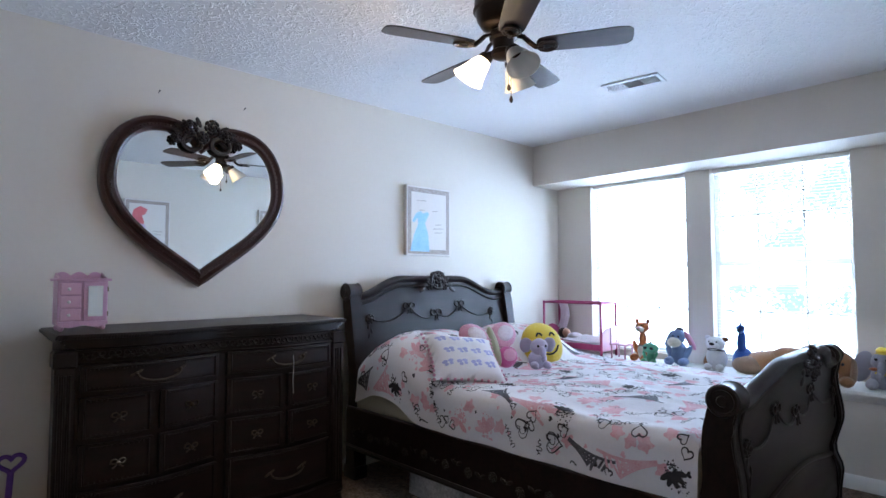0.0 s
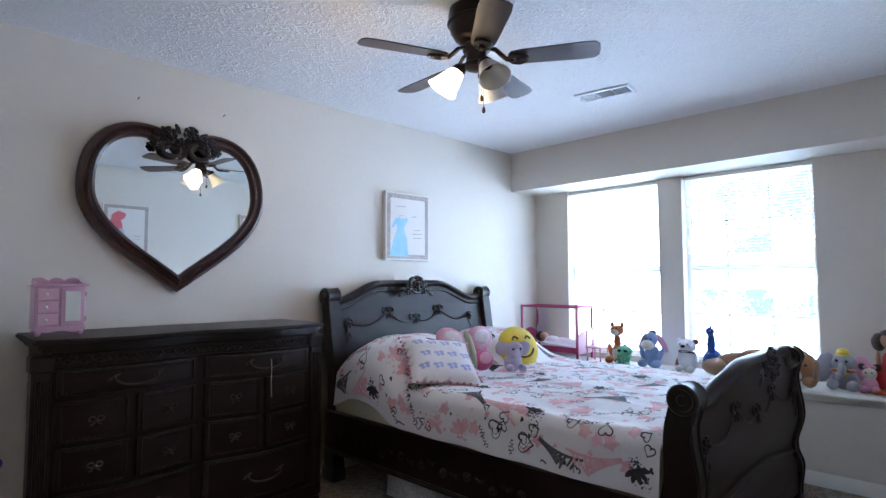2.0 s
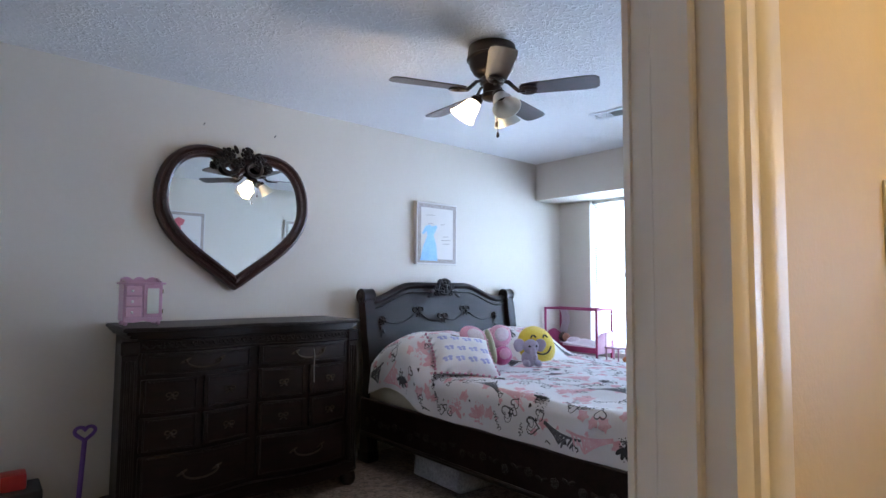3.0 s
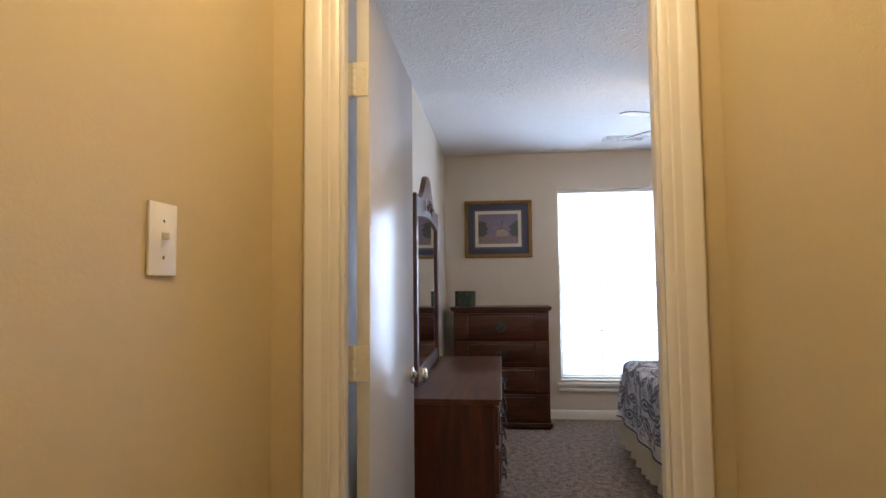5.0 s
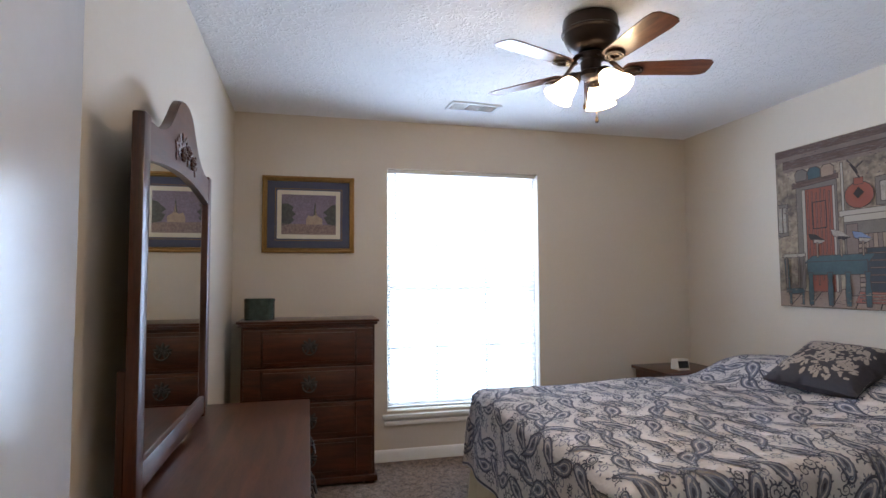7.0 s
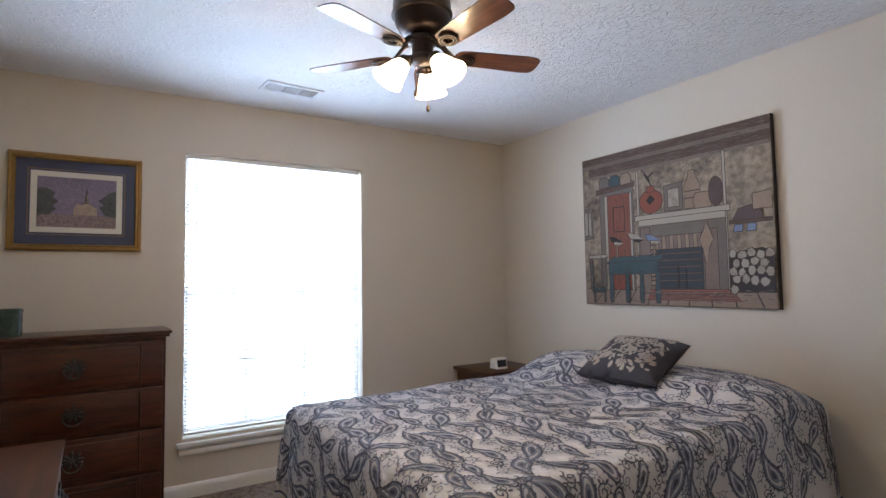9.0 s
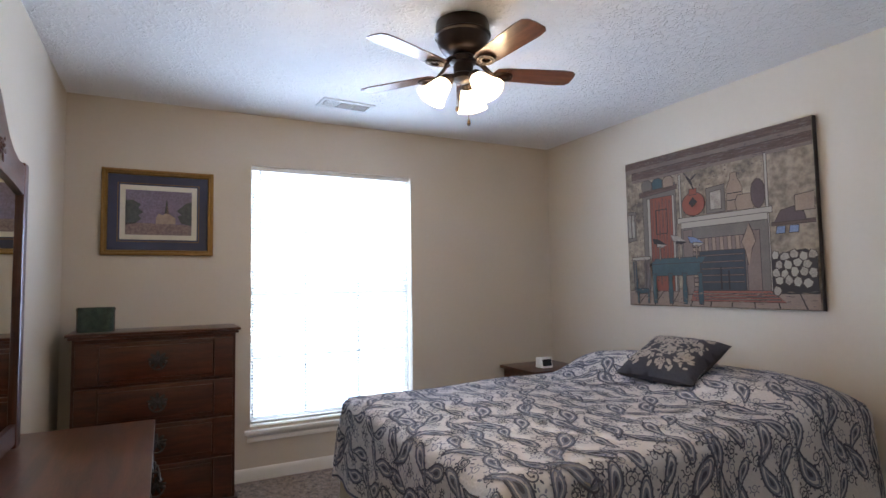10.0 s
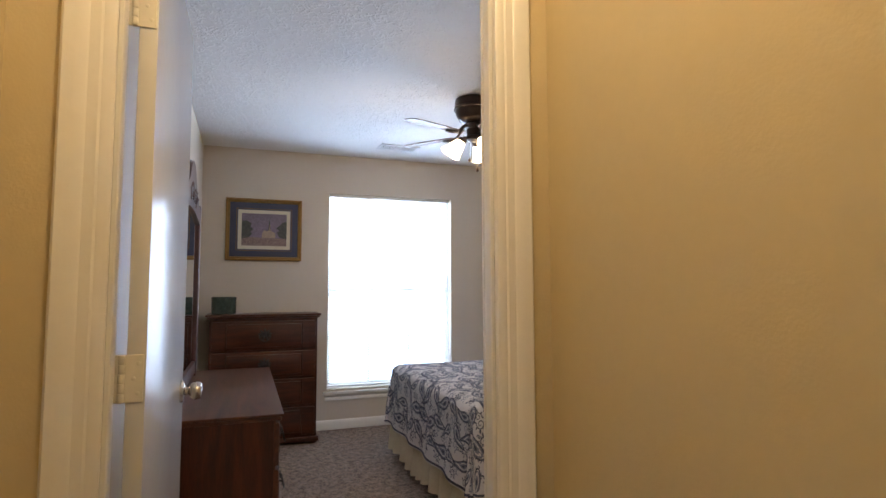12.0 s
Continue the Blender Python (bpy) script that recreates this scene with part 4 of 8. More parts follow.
dresser = thing("dresser", (0.855, 2.85, 0), "espresso dresser with twelve bowed drawers and carved frieze", "dresser")
bm = bowed(DX0 + 0.05, DX1 - 0.05, 0.10, 0.955, 0.02, 0.0)
box(bm, DX0 + 0.05, 2.69, 0.10, DX1 - 0.05, 3.085, 0.955)
part("body", bm, ESPRESSO, dresser)
xs = [DX0 + (DX1 - DX0) * i / 40 for i in range(41)]
for nm, lift, z0, z1, side in (("top", 0.046, 0.998, 1.020, 0.0), ("cornice", 0.034, 0.982, 0.998, 0.014), ("cove", 0.016, 0.964, 0.982, 0.030)):
    xq = [DX0 + side + (DX1 - DX0 - 2 * side) * i / 40 for i in range(41)]
    part(nm, prism(fresh(), [(x, bow_front(x) - lift) for x in xq] + [(xq[-1], 3.095), (xq[0], 3.095)], (0, 0, z0), (1, 0, 0), (0, 1, 0), (0, 0, 1), z1 - z0, 0.005), ESPRESSO, dresser)
bm = fresh()
for i in range(22):
    x = DX0 + 0.09 + (DX1 - DX0 - 0.18) * i / 21
    y = bow_front(x) - 0.010
    for k in (-1, 1):
        tube(bm, [(x + k * (0.012 + 0.011 * math.cos(a)), y, 0.936 + 0.010 * math.sin(a)) for a in [2 * math.pi * q / 10 for q in range(10)]], 0.0032, 5, True)
        tube(bm, ((x, y, 0.934), (x + k * 0.008, y, 0.922), (x + k * 0.024, y, 0.916)), 0.0030, 5)
    ball(bm, (x, y - 0.003, 0.936), 0.0055, u=7, v=5)
for z, rad in ((0.900, 0.006), (0.960, 0.006)):
    tube(bm, [(x, bow_front(x) - 0.010, z) for x in xs[2:-2]], rad, 6)
part("carved_frieze", bm, ESPRESSO_CARVED, dresser, "carved ribbon frieze")
bm = fresh()
for i in range(130):
    x = DX0 + 0.004 + (DX1 - DX0 - 0.008) * i / 129
    ball(bm, (x, bow_front(x) - 0.047, 1.009), (0.0065, 0.005, 0.010), Matrix.Rotation(radians(32), 4, "Y"), 6, 5)
part("rope_edge", bm, ESPRESSO_CARVED, dresser, "carved rope edge of the top")
for x in (DX0 + 0.035, DX1 - 0.035):
    bm = fresh()
    box(bm, x - 0.035, 2.635, 0.10, x + 0.035, 2.72, 0.955, 0.006)
    box(bm, x - 0.042, 2.628, 0.885, x + 0.042, 2.72, 0.955, 0.008)
    for k in (-0.016, 0.0, 0.016):
        tube(bm, ((x + k, 2.634, 0.16), (x + k, 2.634, 0.86)), 0.006, 6)
    part("pilaster", bm, ESPRESSO_CARVED, dresser, "fluted corner pilaster")
    bm = lathe(fresh(), ((0.030, 0.0), (0.044, 0.015), (0.050, 0.045), (0.040, 0.080), (0.052, 0.095), (0.052, 0.105)), (x, 2.675, 0))
    part("bun_foot", bm, ESPRESSO_CARVED, dresser)
    bm = lathe(fresh(), ((0.030, 0.0), (0.044, 0.015), (0.050, 0.045), (0.040, 0.080), (0.052, 0.105)), (x, 3.03, 0))
    part("bun_foot", bm, ESPRESSO_CARVED, dresser)
part("base_moulding", bowed(DX0 + 0.02, DX1 - 0.02, 0.085, 0.155, 0.10, 0.030, 0.010), ESPRESSO, dresser)


def bail(parent, x, z, w):
    """A drooping bail pull on two bow-shaped plates."""
    y = bow_front(x) - 0.028
    bm = fresh()
    for k in (-1, 1):
        ball(bm, (x + k * w, y, z), 0.008, u=8, v=6)
        for q in (-1, 1):
            leaf(bm, (x + k * w, y + 0.004, z), (q, 0, 0.5 * q), 0.022)
    tube(bm, [(x + w * math.cos(a), y - 0.014, z - 0.036 * math.sin(a)) for a in [math.pi * i / 10 for i in range(11)]], 0.0048, 6)
    return part("bail_pull", bm, PEWTER, parent, "antique pewter bail pull")


def bow_knob(parent, x, z):
    """A cast knob shaped like a ribbon bow with two tails."""
    y = bow_front(x) - 0.026
    bm = fresh()
    ball(bm, (x, y - 0.008, z), (0.009, 0.008, 0.008), u=8, v=6)
    for k in (-1, 1):
        tube(bm, [(x + k * (0.015 + 0.012 * math.cos(a)), y - 0.003, z + 0.006 + 0.010 * math.sin(a)) for a in [2 * math.pi * q / 10 for q in range(10)]], 0.0034, 5, True)
        tube(bm, ((x, y, z - 0.002), (x + k * 0.010, y - 0.002, z - 0.014), (x + k * 0.020, y, z - 0.020)), 0.0034, 5)
    return part("bow_knob", bm, PEWTER, parent, "antique pewter bow knob")


def drawer(x0, x1, z0, z1, pull):
    d = part("drawer", bowed(x0, x1, z0, z1, 0.03, 0.016, 0.004), ESPRESSO, dresser)
    xq = [x0 + 0.018 + (x1 - x0 - 0.036) * i / 12 for i in range(13)]
    loop = [(x, bow_front(x) - 0.018, z1 - 0.016) for x in xq] + [(x, bow_front(x) - 0.018, z0 + 0.016) for x in xq[::-1]]
    part("edge_moulding", tube(fresh(), [(x, y + 0.001, z + (0.009 if z > (z0 + z1) / 2 else -0.009)) for x, y, z in loop], 0.0045, 5, True), ESPRESSO_CARVED, d)
    bm = fresh()
    for a, b in zip(loop, loop[1:] + loop[:1]):
        steps = max(1, round((Vector(b) - Vector(a)).length / 0.016))
        for q in range(steps):
            ball(bm, Vector(a).lerp(Vector(b), q / steps), 0.0032, u=5, v=4)
    part("bead_row", bm, ESPRESSO_CARVED, d)
    if pull:
        bail(d, (x0 + x1) / 2, (z0 + z1) / 2 + 0.012, pull)
    else:
        bow_knob(d, (x0 + x1) / 2, (z0 + z1) / 2)


LX0, LX1, RX0, RX1 = 0.285, 0.835, 0.875, 1.425
for x0, x1 in ((LX0, LX1), (RX0, RX1)):
    m = (x0 + x1) / 2
    drawer(x0, x1, 0.785, 0.890, 0.085)
    for z0, z1 in ((0.600, 0.765), (0.415, 0.580)):
        drawer(x0, m - 0.012, z0, z1, 0)
        drawer(m + 0.012, x1, z0, z1, 0)
    drawer(x0, x1, 0.180, 0.395, 0.085)
cordpts = [(1.17, 2.565, 0.86), (1.172, 2.56, 0.82), (1.168, 2.56, 0.74), (1.172, 2.561, 0.67)]
cord = thing("hanging_cord", (1.17, 2.56, 0.86), "white string hanging from a dresser pull", "string")
part("string", tube(fresh(), cordpts, 0.0016, 6), SHEET_WHITE, cord)

# ---- heart mirror ----
def bezier(a, b, c, d, n):
    return [tuple(a[k] * (1 - t) ** 3 + 3 * b[k] * t * (1 - t) ** 2 + 3 * c[k] * t * t * (1 - t) + d[k] * t ** 3 for k in (0, 1)) for t in [i / n for i in range(n)]]


half = bezier((0.0, 1.985), (0.06, 2.125), (0.490, 2.183), (0.490, 1.740), 18) + bezier((0.490, 1.740), (0.490, 1.485), (0.190, 1.345), (0.0, 1.185), 18)
heart = [(0.888 + x, z) for x, z in half] + [(0.888 - x, z) for x, z in [(0.0, 1.185)] + half[:0:-1]]
mirror = thing("heart_mirror", (0.885, 3.10, 1.205), "heart-shaped wall mirror in a dark mahogany frame with roses", "mirror")
cx, cz = 0.888, 1.69
shrink = lambda f: [(cx + (x - cx) * f, cz + (z - cz) * f) for x, z in heart]  # noqa: E731
rim = [(x, 3.115, z) for x, z in shrink(0.912)]
part("frame", sweep(fresh(), rim, ((-0.034, 0.0), (-0.034, 0.028), (-0.028, 0.040), (-0.014, 0.044), (-0.006, 0.034), (0.003, 0.030), (0.013, 0.040), (0.028, 0.052), (0.041, 0.044), (0.047, 0.020), (0.047, 0.0))), MIRROR_FRAME, mirror)
bm = fresh()
for i in range(0, 72):
    for f in (0.0, 0.5):
        a, b = shrink(0.885)[i], shrink(0.885)[(i + 1) % 72]
        ball(bm, (a[0] + (b[0] - a[0]) * f, 3.074, a[1] + (b[1] - a[1]) * f), 0.0055, u=6, v=5)
part("bead_ring", bm, MIRROR_FRAME, mirror)
bm = fresh()
vs = [bm.verts.new((x, 3.088, z)) for x, z in shrink(0.875)]
c = bm.verts.new((cx, 3.088, cz))
for i in range(72):
    bm.faces.new((c, vs[i], vs[(i + 1) % 72]))
part("glass", bm, SILVER_GLASS, mirror, "bevelled mirror glass")
bm = fresh()
for dx, dz, r in ((-0.085, 0.235, 0.050), (0.03, 0.255, 0.050), (0.105, 0.215, 0.046), (-0.02, 0.19, 0.042), (0.17, 0.175, 0.034), (-0.15, 0.17, 0.034)):
    rose(bm, (cx + dx + 0.01, 3.055, cz + dz + 0.115), r * 0.8)
for i in range(14):
    a = 2 * math.pi * i / 14
    leaf(bm, (cx + 0.01 + 0.12 * math.cos(a), 3.06, cz + 0.325 + 0.040 * math.sin(a)), (math.cos(a), 0, 0.5 * math.sin(a)), 0.045)
for k in (-1, 1):
    tube(bm, [(cx + 0.015 + k * 0.075 + 0.05 * math.cos(a), 3.06, cz + 0.275 + 0.040 * math.sin(a)) for a in [2 * math.pi * i / 14 for i in range(14)]], 0.013, 6, True)
part("carved_rose", bm, ESPRESSO_CARVED, mirror, "carved rose cluster")


# ---- ceiling fans ----
def bell(bm, at, axis):
    """A bell-shaped glass shade opening along axis."""
    prof = ((0.026, 0.0), (0.034, 0.010), (0.042, 0.030), (0.050, 0.060), (0.058, 0.090), (0.068, 0.112), (0.072, 0.120), (0.069, 0.120), (0.055, 0.088), (0.045, 0.055), (0.030, 0.012), (0.022, 0.004))
    return lathe(bm, prof, at, axis, 24)


def ceiling_fan(at, start, blade_mat, lit, label, light_turn):
    fan = thing("ceiling_fan", (*at, TOP), label, "ceiling fan", "ceiling fans")
    hub = ((0.118, 2.438), (0.122, 2.415), (0.122, 2.375), (0.128, 2.370), (0.128, 2.362), (0.119, 2.355), (0.112, 2.320), (0.094, 2.285), (0.070, 2.268), (0.045, 2.262))
    part("motor_housing", lathe(fresh(), hub, (*at, 0), None, 32), BRONZE, fan)
    low = ((0.048, 2.262), (0.060, 2.250), (0.060, 2.222), (0.046, 2.214), (0.044, 2.165), (0.052, 2.158), (0.052, 2.135), (0.030, 2.122), (0.010, 2.118))
    part("switch_housing", lathe(fresh(), low, (*at, 0), None, 24), BRONZE, fan)
    for k in range(5):
        a = radians(start + 72 * k)
        m = Matrix.Translation((*at, 0)) @ Matrix.Rotation(a, 4, "Z")
        outline = [(0.155, -0.045), (0.20, -0.052), (0.46, -0.062), (0.505, -0.058), (0.522, -0.040), (0.525, 0.0), (0.522, 0.040), (0.505, 0.058), (0.46, 0.062), (0.20, 0.052), (0.155, 0.045), (0.142, 0.025), (0.138, 0.0), (0.142, -0.025)]
        bm = prism(fresh(), outline, (0, 0, 0), (1, 0, 0), (0, 1, 0), (0, 0, 1), 0.006, 0.0015)
        b = part("blade", bm, blade_mat, fan, local=True)
        b.matrix_local = Matrix.Translation((0, 0, -TOP)) @ Matrix.Rotation(a, 4, "Z") @ Matrix.Translation((0, 0, 2.172)) @ Matrix.Rotation(radians(-11), 4, "X")
        bm = fresh()
        tube(bm, ((0.050, 0, 2.235), (0.085, 0, 2.222), (0.112, 0, 2.190), (0.135, 0, 2.166), (0.17, 0, 2.163)), 0.009, 8, flat=1.4)
        for r in (0.040, 0.026):
            tube(bm, [(0.185 + r * math.cos(q), r * 0.85 * math.sin(q), 2.162 - 0.19 * r * 0.85 * math.sin(q)) for q in [2 * math.pi * i / 20 for i in range(20)]], 0.006, 6, True)
        bm.transform(m)
        part("blade_iron", bm, BRONZE, fan, "scrolled bronze blade iron")
    for k in range(3):
        a = radians(light_turn + 120 * k)
        d = Vector((math.cos(a), math.sin(a), 0))
        axis = (d * 0.75 + Vector((0, 0, -1))).normalized()
        base = Vector((*at, 2.148)) + d * 0.062
        arm = part("lamp_arm", tube(fresh(), (Vector((*at, 2.150)) + d * 0.035, base, base + axis * 0.020), 0.014, 10), BRONZE, fan)
        part("socket_cup", lathe(fresh(), ((0.012, -0.006), (0.030, 0.0), (0.034, 0.018), (0.030, 0.030), (0.010, 0.032)), base + axis * 0.010, axis, 16), BRONZE, arm)
        on = k in lit
        part("shade", bell(fresh(), base + axis * 0.030, axis), SHADE_ON if on else SHADE_OFF, fan, "glowing frosted glass bell shade" if on else "unlit frosted glass bell shade")
    for dx, dy, z in ((0.012, -0.030, 1.905), (0.045, 0.010, 1.985)):
        ch = part("pull_chain", tube(fresh(), ((at[0] + dx, at[1] + dy, 2.14), (at[0] + dx, at[1] + dy, z + 0.02)), 0.0016, 5), PEWTER, fan)
        part("chain_weight", lathe(fresh(), ((0.003, 0.026), (0.006, 0.018), (0.0085, 0.006), (0.006, -0.004), (0.002, -0.008)), (at[0] + dx, at[1] + dy, z), None, 10), BRONZE, ch)
    fan.scale = (1, 1, 0.86)
    return fan


ceiling_fan(FAN_A, 14, BLADE_DARK, (0,), "bronze ceiling fan with dark blades, one of three lamps lit", 132)
ceiling_fan(FAN_B, 38, BLADE_WALNUT, (0, 1, 2), "bronze ceiling fan with walnut blades and three glowing bell lamps", 75)


def ceiling_vent(x, y, along, label, dark_first):
    """A three-part ceiling register, 0.33 m long."""
    v = thing("ceiling_vent", (x, y, TOP), label, "air vent", "ceiling vents")
    m = Matrix.Translation((x, y, TOP)) @ Matrix.Rotation(radians(along), 4, "Z")
    bm = fresh()
    for b in ((-0.175, -0.085, 0.175, -0.058), (-0.175, 0.058, 0.175, 0.085), (-0.175, -0.058, -0.150, 0.058), (0.150, -0.058, 0.175, 0.058), (-0.053, -0.058, -0.047, 0.058), (0.047, -0.058, 0.053, 0.058)):
        box(bm, b[0], b[1], -0.010, b[2], b[3], -0.001, 0.003)
    bm.transform(m)
    part("frame", bm, VENT_WHITE, v)
    # Dark sheet in place of the shade inside the duct.
    bm = box(fresh(), -0.15, -0.058, -0.003, 0.15, 0.058, -0.0005)
    bm.transform(m)
    part("backing", bm, DARK, v)
    for k in range(3):
        for i in range(7):
            bm = box(fresh(), -0.045, -0.0065, -0.0008, 0.045, 0.0065, 0.0008)
            ang = (-62 if k == dark_first else -48) if k < 2 else -8
            bm.transform(m @ Matrix.Translation((-0.10 + 0.10 * k, -0.050 + 0.0167 * i, -0.006)) @ Matrix.Rotation(radians(ang), 4, "X"))
            part("slat", bm, VENT_WHITE, v)
    bm = box(fresh(), 0.155, -0.004, -0.022, 0.161, 0.010, -0.008, 0.002)
    bm.transform(m)
    part("lever", bm, VENT_WHITE, v)


ceiling_vent(2.96, 1.665, 98, "white metal ceiling register with louvres", 0)
ceiling_vent(4.45, -1.795, 94, "white metal ceiling register with angled louvres", 1)


# ---- wall pictures ----
def flat(parent, name, pts, y, material, origin, u, v, depth=0.0012, label=""):
    bm = prism(fresh(), pts, origin, u, v, Vector(u).cross(Vector(v)), depth)
    return part(name, bm, material, parent, label)


GOWN = mat("ice_blue_paint", (0.28, 0.55, 0.78), 0.7, second=(0.42, 0.68, 0.85), scale=12, amount=0.9)
PALE = mat("canvas_white", (0.74, 0.70, 0.66), 0.8, second=(0.70, 0.66, 0.63), scale=9, bump=0.1, bump_scale=300)
TAUPE = mat("taupe_border", (0.30, 0.25, 0.22), 0.8, second=(0.52, 0.46, 0.42), scale=70, amount=0.95)
CANVAS_SIDE = mat("canvas_edge", (0.36, 0.28, 0.22), 0.85)
RED_PAINT = mat("red_paint", (0.62, 0.12, 0.14), 0.7, second=(0.75, 0.25, 0.26), scale=15)
LAVENDER = mat("lavender_paint", (0.55, 0.45, 0.65), 0.7, second=(0.66, 0.56, 0.72), scale=12)


def small_canvas(x, z, wall_y, out, shapes, label):
    """A square-edged canvas 0.43 x 0.51 with a border of ornament; out: +1 or -1 along y."""
    w, h, d = 0.435, 0.51, 0.036
    c = thing("canvas_picture", (x, wall_y, z), label, "wall picture", "canvas pictures")
    part("canvas", box(fresh(), x - w / 2, min(wall_y + 0.001 * out, wall_y + out * d), z - h / 2, x + w / 2, max(wall_y + 0.001 * out, wall_y + out * d), z + h / 2, 0.003), [PALE], c)
    u = (-out, 0, 0)
    o = (x + out * w / 2, wall_y + out * (d + 0.0002), z - h / 2)
    bm = fresh()
    for k, (a0, b0, a1, b1) in enumerate(((0.012, 0.012, w - 0.012, 0.045), (0.012, h - 0.045, w - 0.012, h - 0.012), (0.012, 0.045, 0.045, h - 0.045), (w - 0.045, 0.045, w - 0.012, h - 0.045))):
        prism(bm, ((a0, b0), (a1, b0), (a1, b1), (a0, b1)), o, u, (0, 0, 1), (0, out, 0), 0.0008)
    part("border", bm, TAUPE, c, "patterned taupe border")
    for name, material, pts in shapes:
        part(name, prism(fresh(), pts, (o[0], o[1] + out * 0.0002, o[2]), u, (0, 0, 1), (0, out, 0), 0.0010), material, c)
    return c


lines = lambda *rows: [("painted_line", TAUPE, ((a, b), (a + l, b + 0.004), (a + l, b + 0.009), (a, b + 0.005))) for a, b, l in rows]  # noqa: E731
small_canvas(2.535, 1.660, Y1, -1,
             [("gown", GOWN, ((0.035, 0.03), (0.22, 0.03), (0.205, 0.16), (0.175, 0.24), (0.215, 0.31), (0.20, 0.325), (0.155, 0.31), (0.135, 0.325), (0.09, 0.31), (0.055, 0.25), (0.07, 0.24), (0.105, 0.275), (0.11, 0.23), (0.07, 0.15))),
              ("hair", PALE, ((0.11, 0.33), (0.165, 0.33), (0.19, 0.39), (0.175, 0.44), (0.13, 0.455), (0.095, 0.42)))] + lines((0.26, 0.20, 0.10), (0.27, 0.17, 0.08), (0.28, 0.23, 0.06), (0.25, 0.33, 0.05), (0.10, 0.40, 0.09), (0.12, 0.33, 0.05)),
             "white canvas with a blue gown shape and taupe border")
small_canvas(1.445, 1.800, ROOM1_S, 1,
             [("hair", RED_PAINT, ((0.26, 0.22), (0.34, 0.20), (0.37, 0.30), (0.35, 0.40), (0.29, 0.44), (0.22, 0.41), (0.24, 0.36), (0.27, 0.34), (0.25, 0.28))),
              ("gown", LAVENDER, ((0.20, 0.05), (0.36, 0.05), (0.33, 0.18), (0.29, 0.26), (0.24, 0.25), (0.23, 0.15)))] + lines((0.08, 0.18, 0.08), (0.09, 0.15, 0.06)),
             "white canvas with red and lavender shapes and taupe border")
small_canvas(2.86, 1.800, ROOM1_S, 1, lines((0.1, 0.2, 0.1)), "white canvas with taupe border on the hall side wall")

# framed print over the chest
NAVY_MAT = mat("navy_mat_board", (0.060, 0.070, 0.120), 0.75, second=(0.075, 0.085, 0.135), scale=30)
CREAM_MAT = mat("cream_mat_board", (0.70, 0.66, 0.55), 0.7)
DUSK = mat("dusk_print", (0.26, 0.21, 0.30), 0.35, second=(0.15, 0.12, 0.16), scale=9, amount=0.9, coat=0.4)
DUSK_TREE = mat("dark_foliage_print", (0.045, 0.055, 0.055), 0.4, second=(0.10, 0.11, 0.10), scale=50, amount=0.9)
CHURCH = mat("cream_church_print", (0.46, 0.36, 0.26), 0.4, second=(0.30, 0.22, 0.18), scale=50, amount=0.8)
STREET = mat("street_print", (0.16, 0.11, 0.11), 0.4, second=(0.34, 0.26, 0.24), scale=60, amount=0.9)
py0, py1, pz0, pz1 = -1.037, -0.413, 1.470, 2.003
pic = thing("framed_print", (X2, -0.725, 1.47), "gold framed dusk city print with navy and cream mats", "framed picture")
bm = fresh()
for lo_, hi_, ax in (((py0, pz0), (py1, pz0), "b"), ((py0, pz1), (py1, pz1), "t"), ((py0, pz0), (py0, pz1), "l"), ((py1, pz0), (py1, pz1), "r")):
    pr = ((0, 0), (0, 0.020), (0.006, 0.026), (0.016, 0.026), (0.020, 0.018), (0.028, 0.020), (0.034, 0.010), (0.034, 0))
    ac = {"b": (0, 0, 1), "t": (0, 0, -1), "l": (0, 1, 0), "r": (0, -1, 0)}[ax]
    moulding(bm, pr, (X2 - 0.001, *lo_), (X2 - 0.001, *hi_), (-1, 0, 0), ac)
part("frame", bm, GOLD, pic, "gilt moulded frame")


def sheet(name, y0, y1, z0, z1, x, material):
    part(name, box(fresh(), x, y0, z0, x + 0.0015, y1, z1), material, pic)


sheet("navy_mat", py0 + 0.03, py1 - 0.03, pz0 + 0.03, pz1 - 0.03, X2 - 0.009, NAVY_MAT)
sheet("gold_line", py0 + 0.085, py1 - 0.085, pz0 + 0.085, pz1 - 0.085, X2 - 0.0105, GOLD)
sheet("inner_navy_mat", py0 + 0.088, py1 - 0.088, pz0 + 0.088, pz1 - 0.088, X2 - 0.012, NAVY_MAT)
sheet("cream_mat", py0 + 0.098, py1 - 0.098, pz0 + 0.098, pz1 - 0.098, X2 - 0.0135, CREAM_MAT)
sheet("print", py0 + 0.128, py1 - 0.128, pz0 + 0.128, pz1 - 0.128, X2 - 0.015, DUSK)
o = (X2 - 0.0155, py1 - 0.128, pz0 + 0.128)
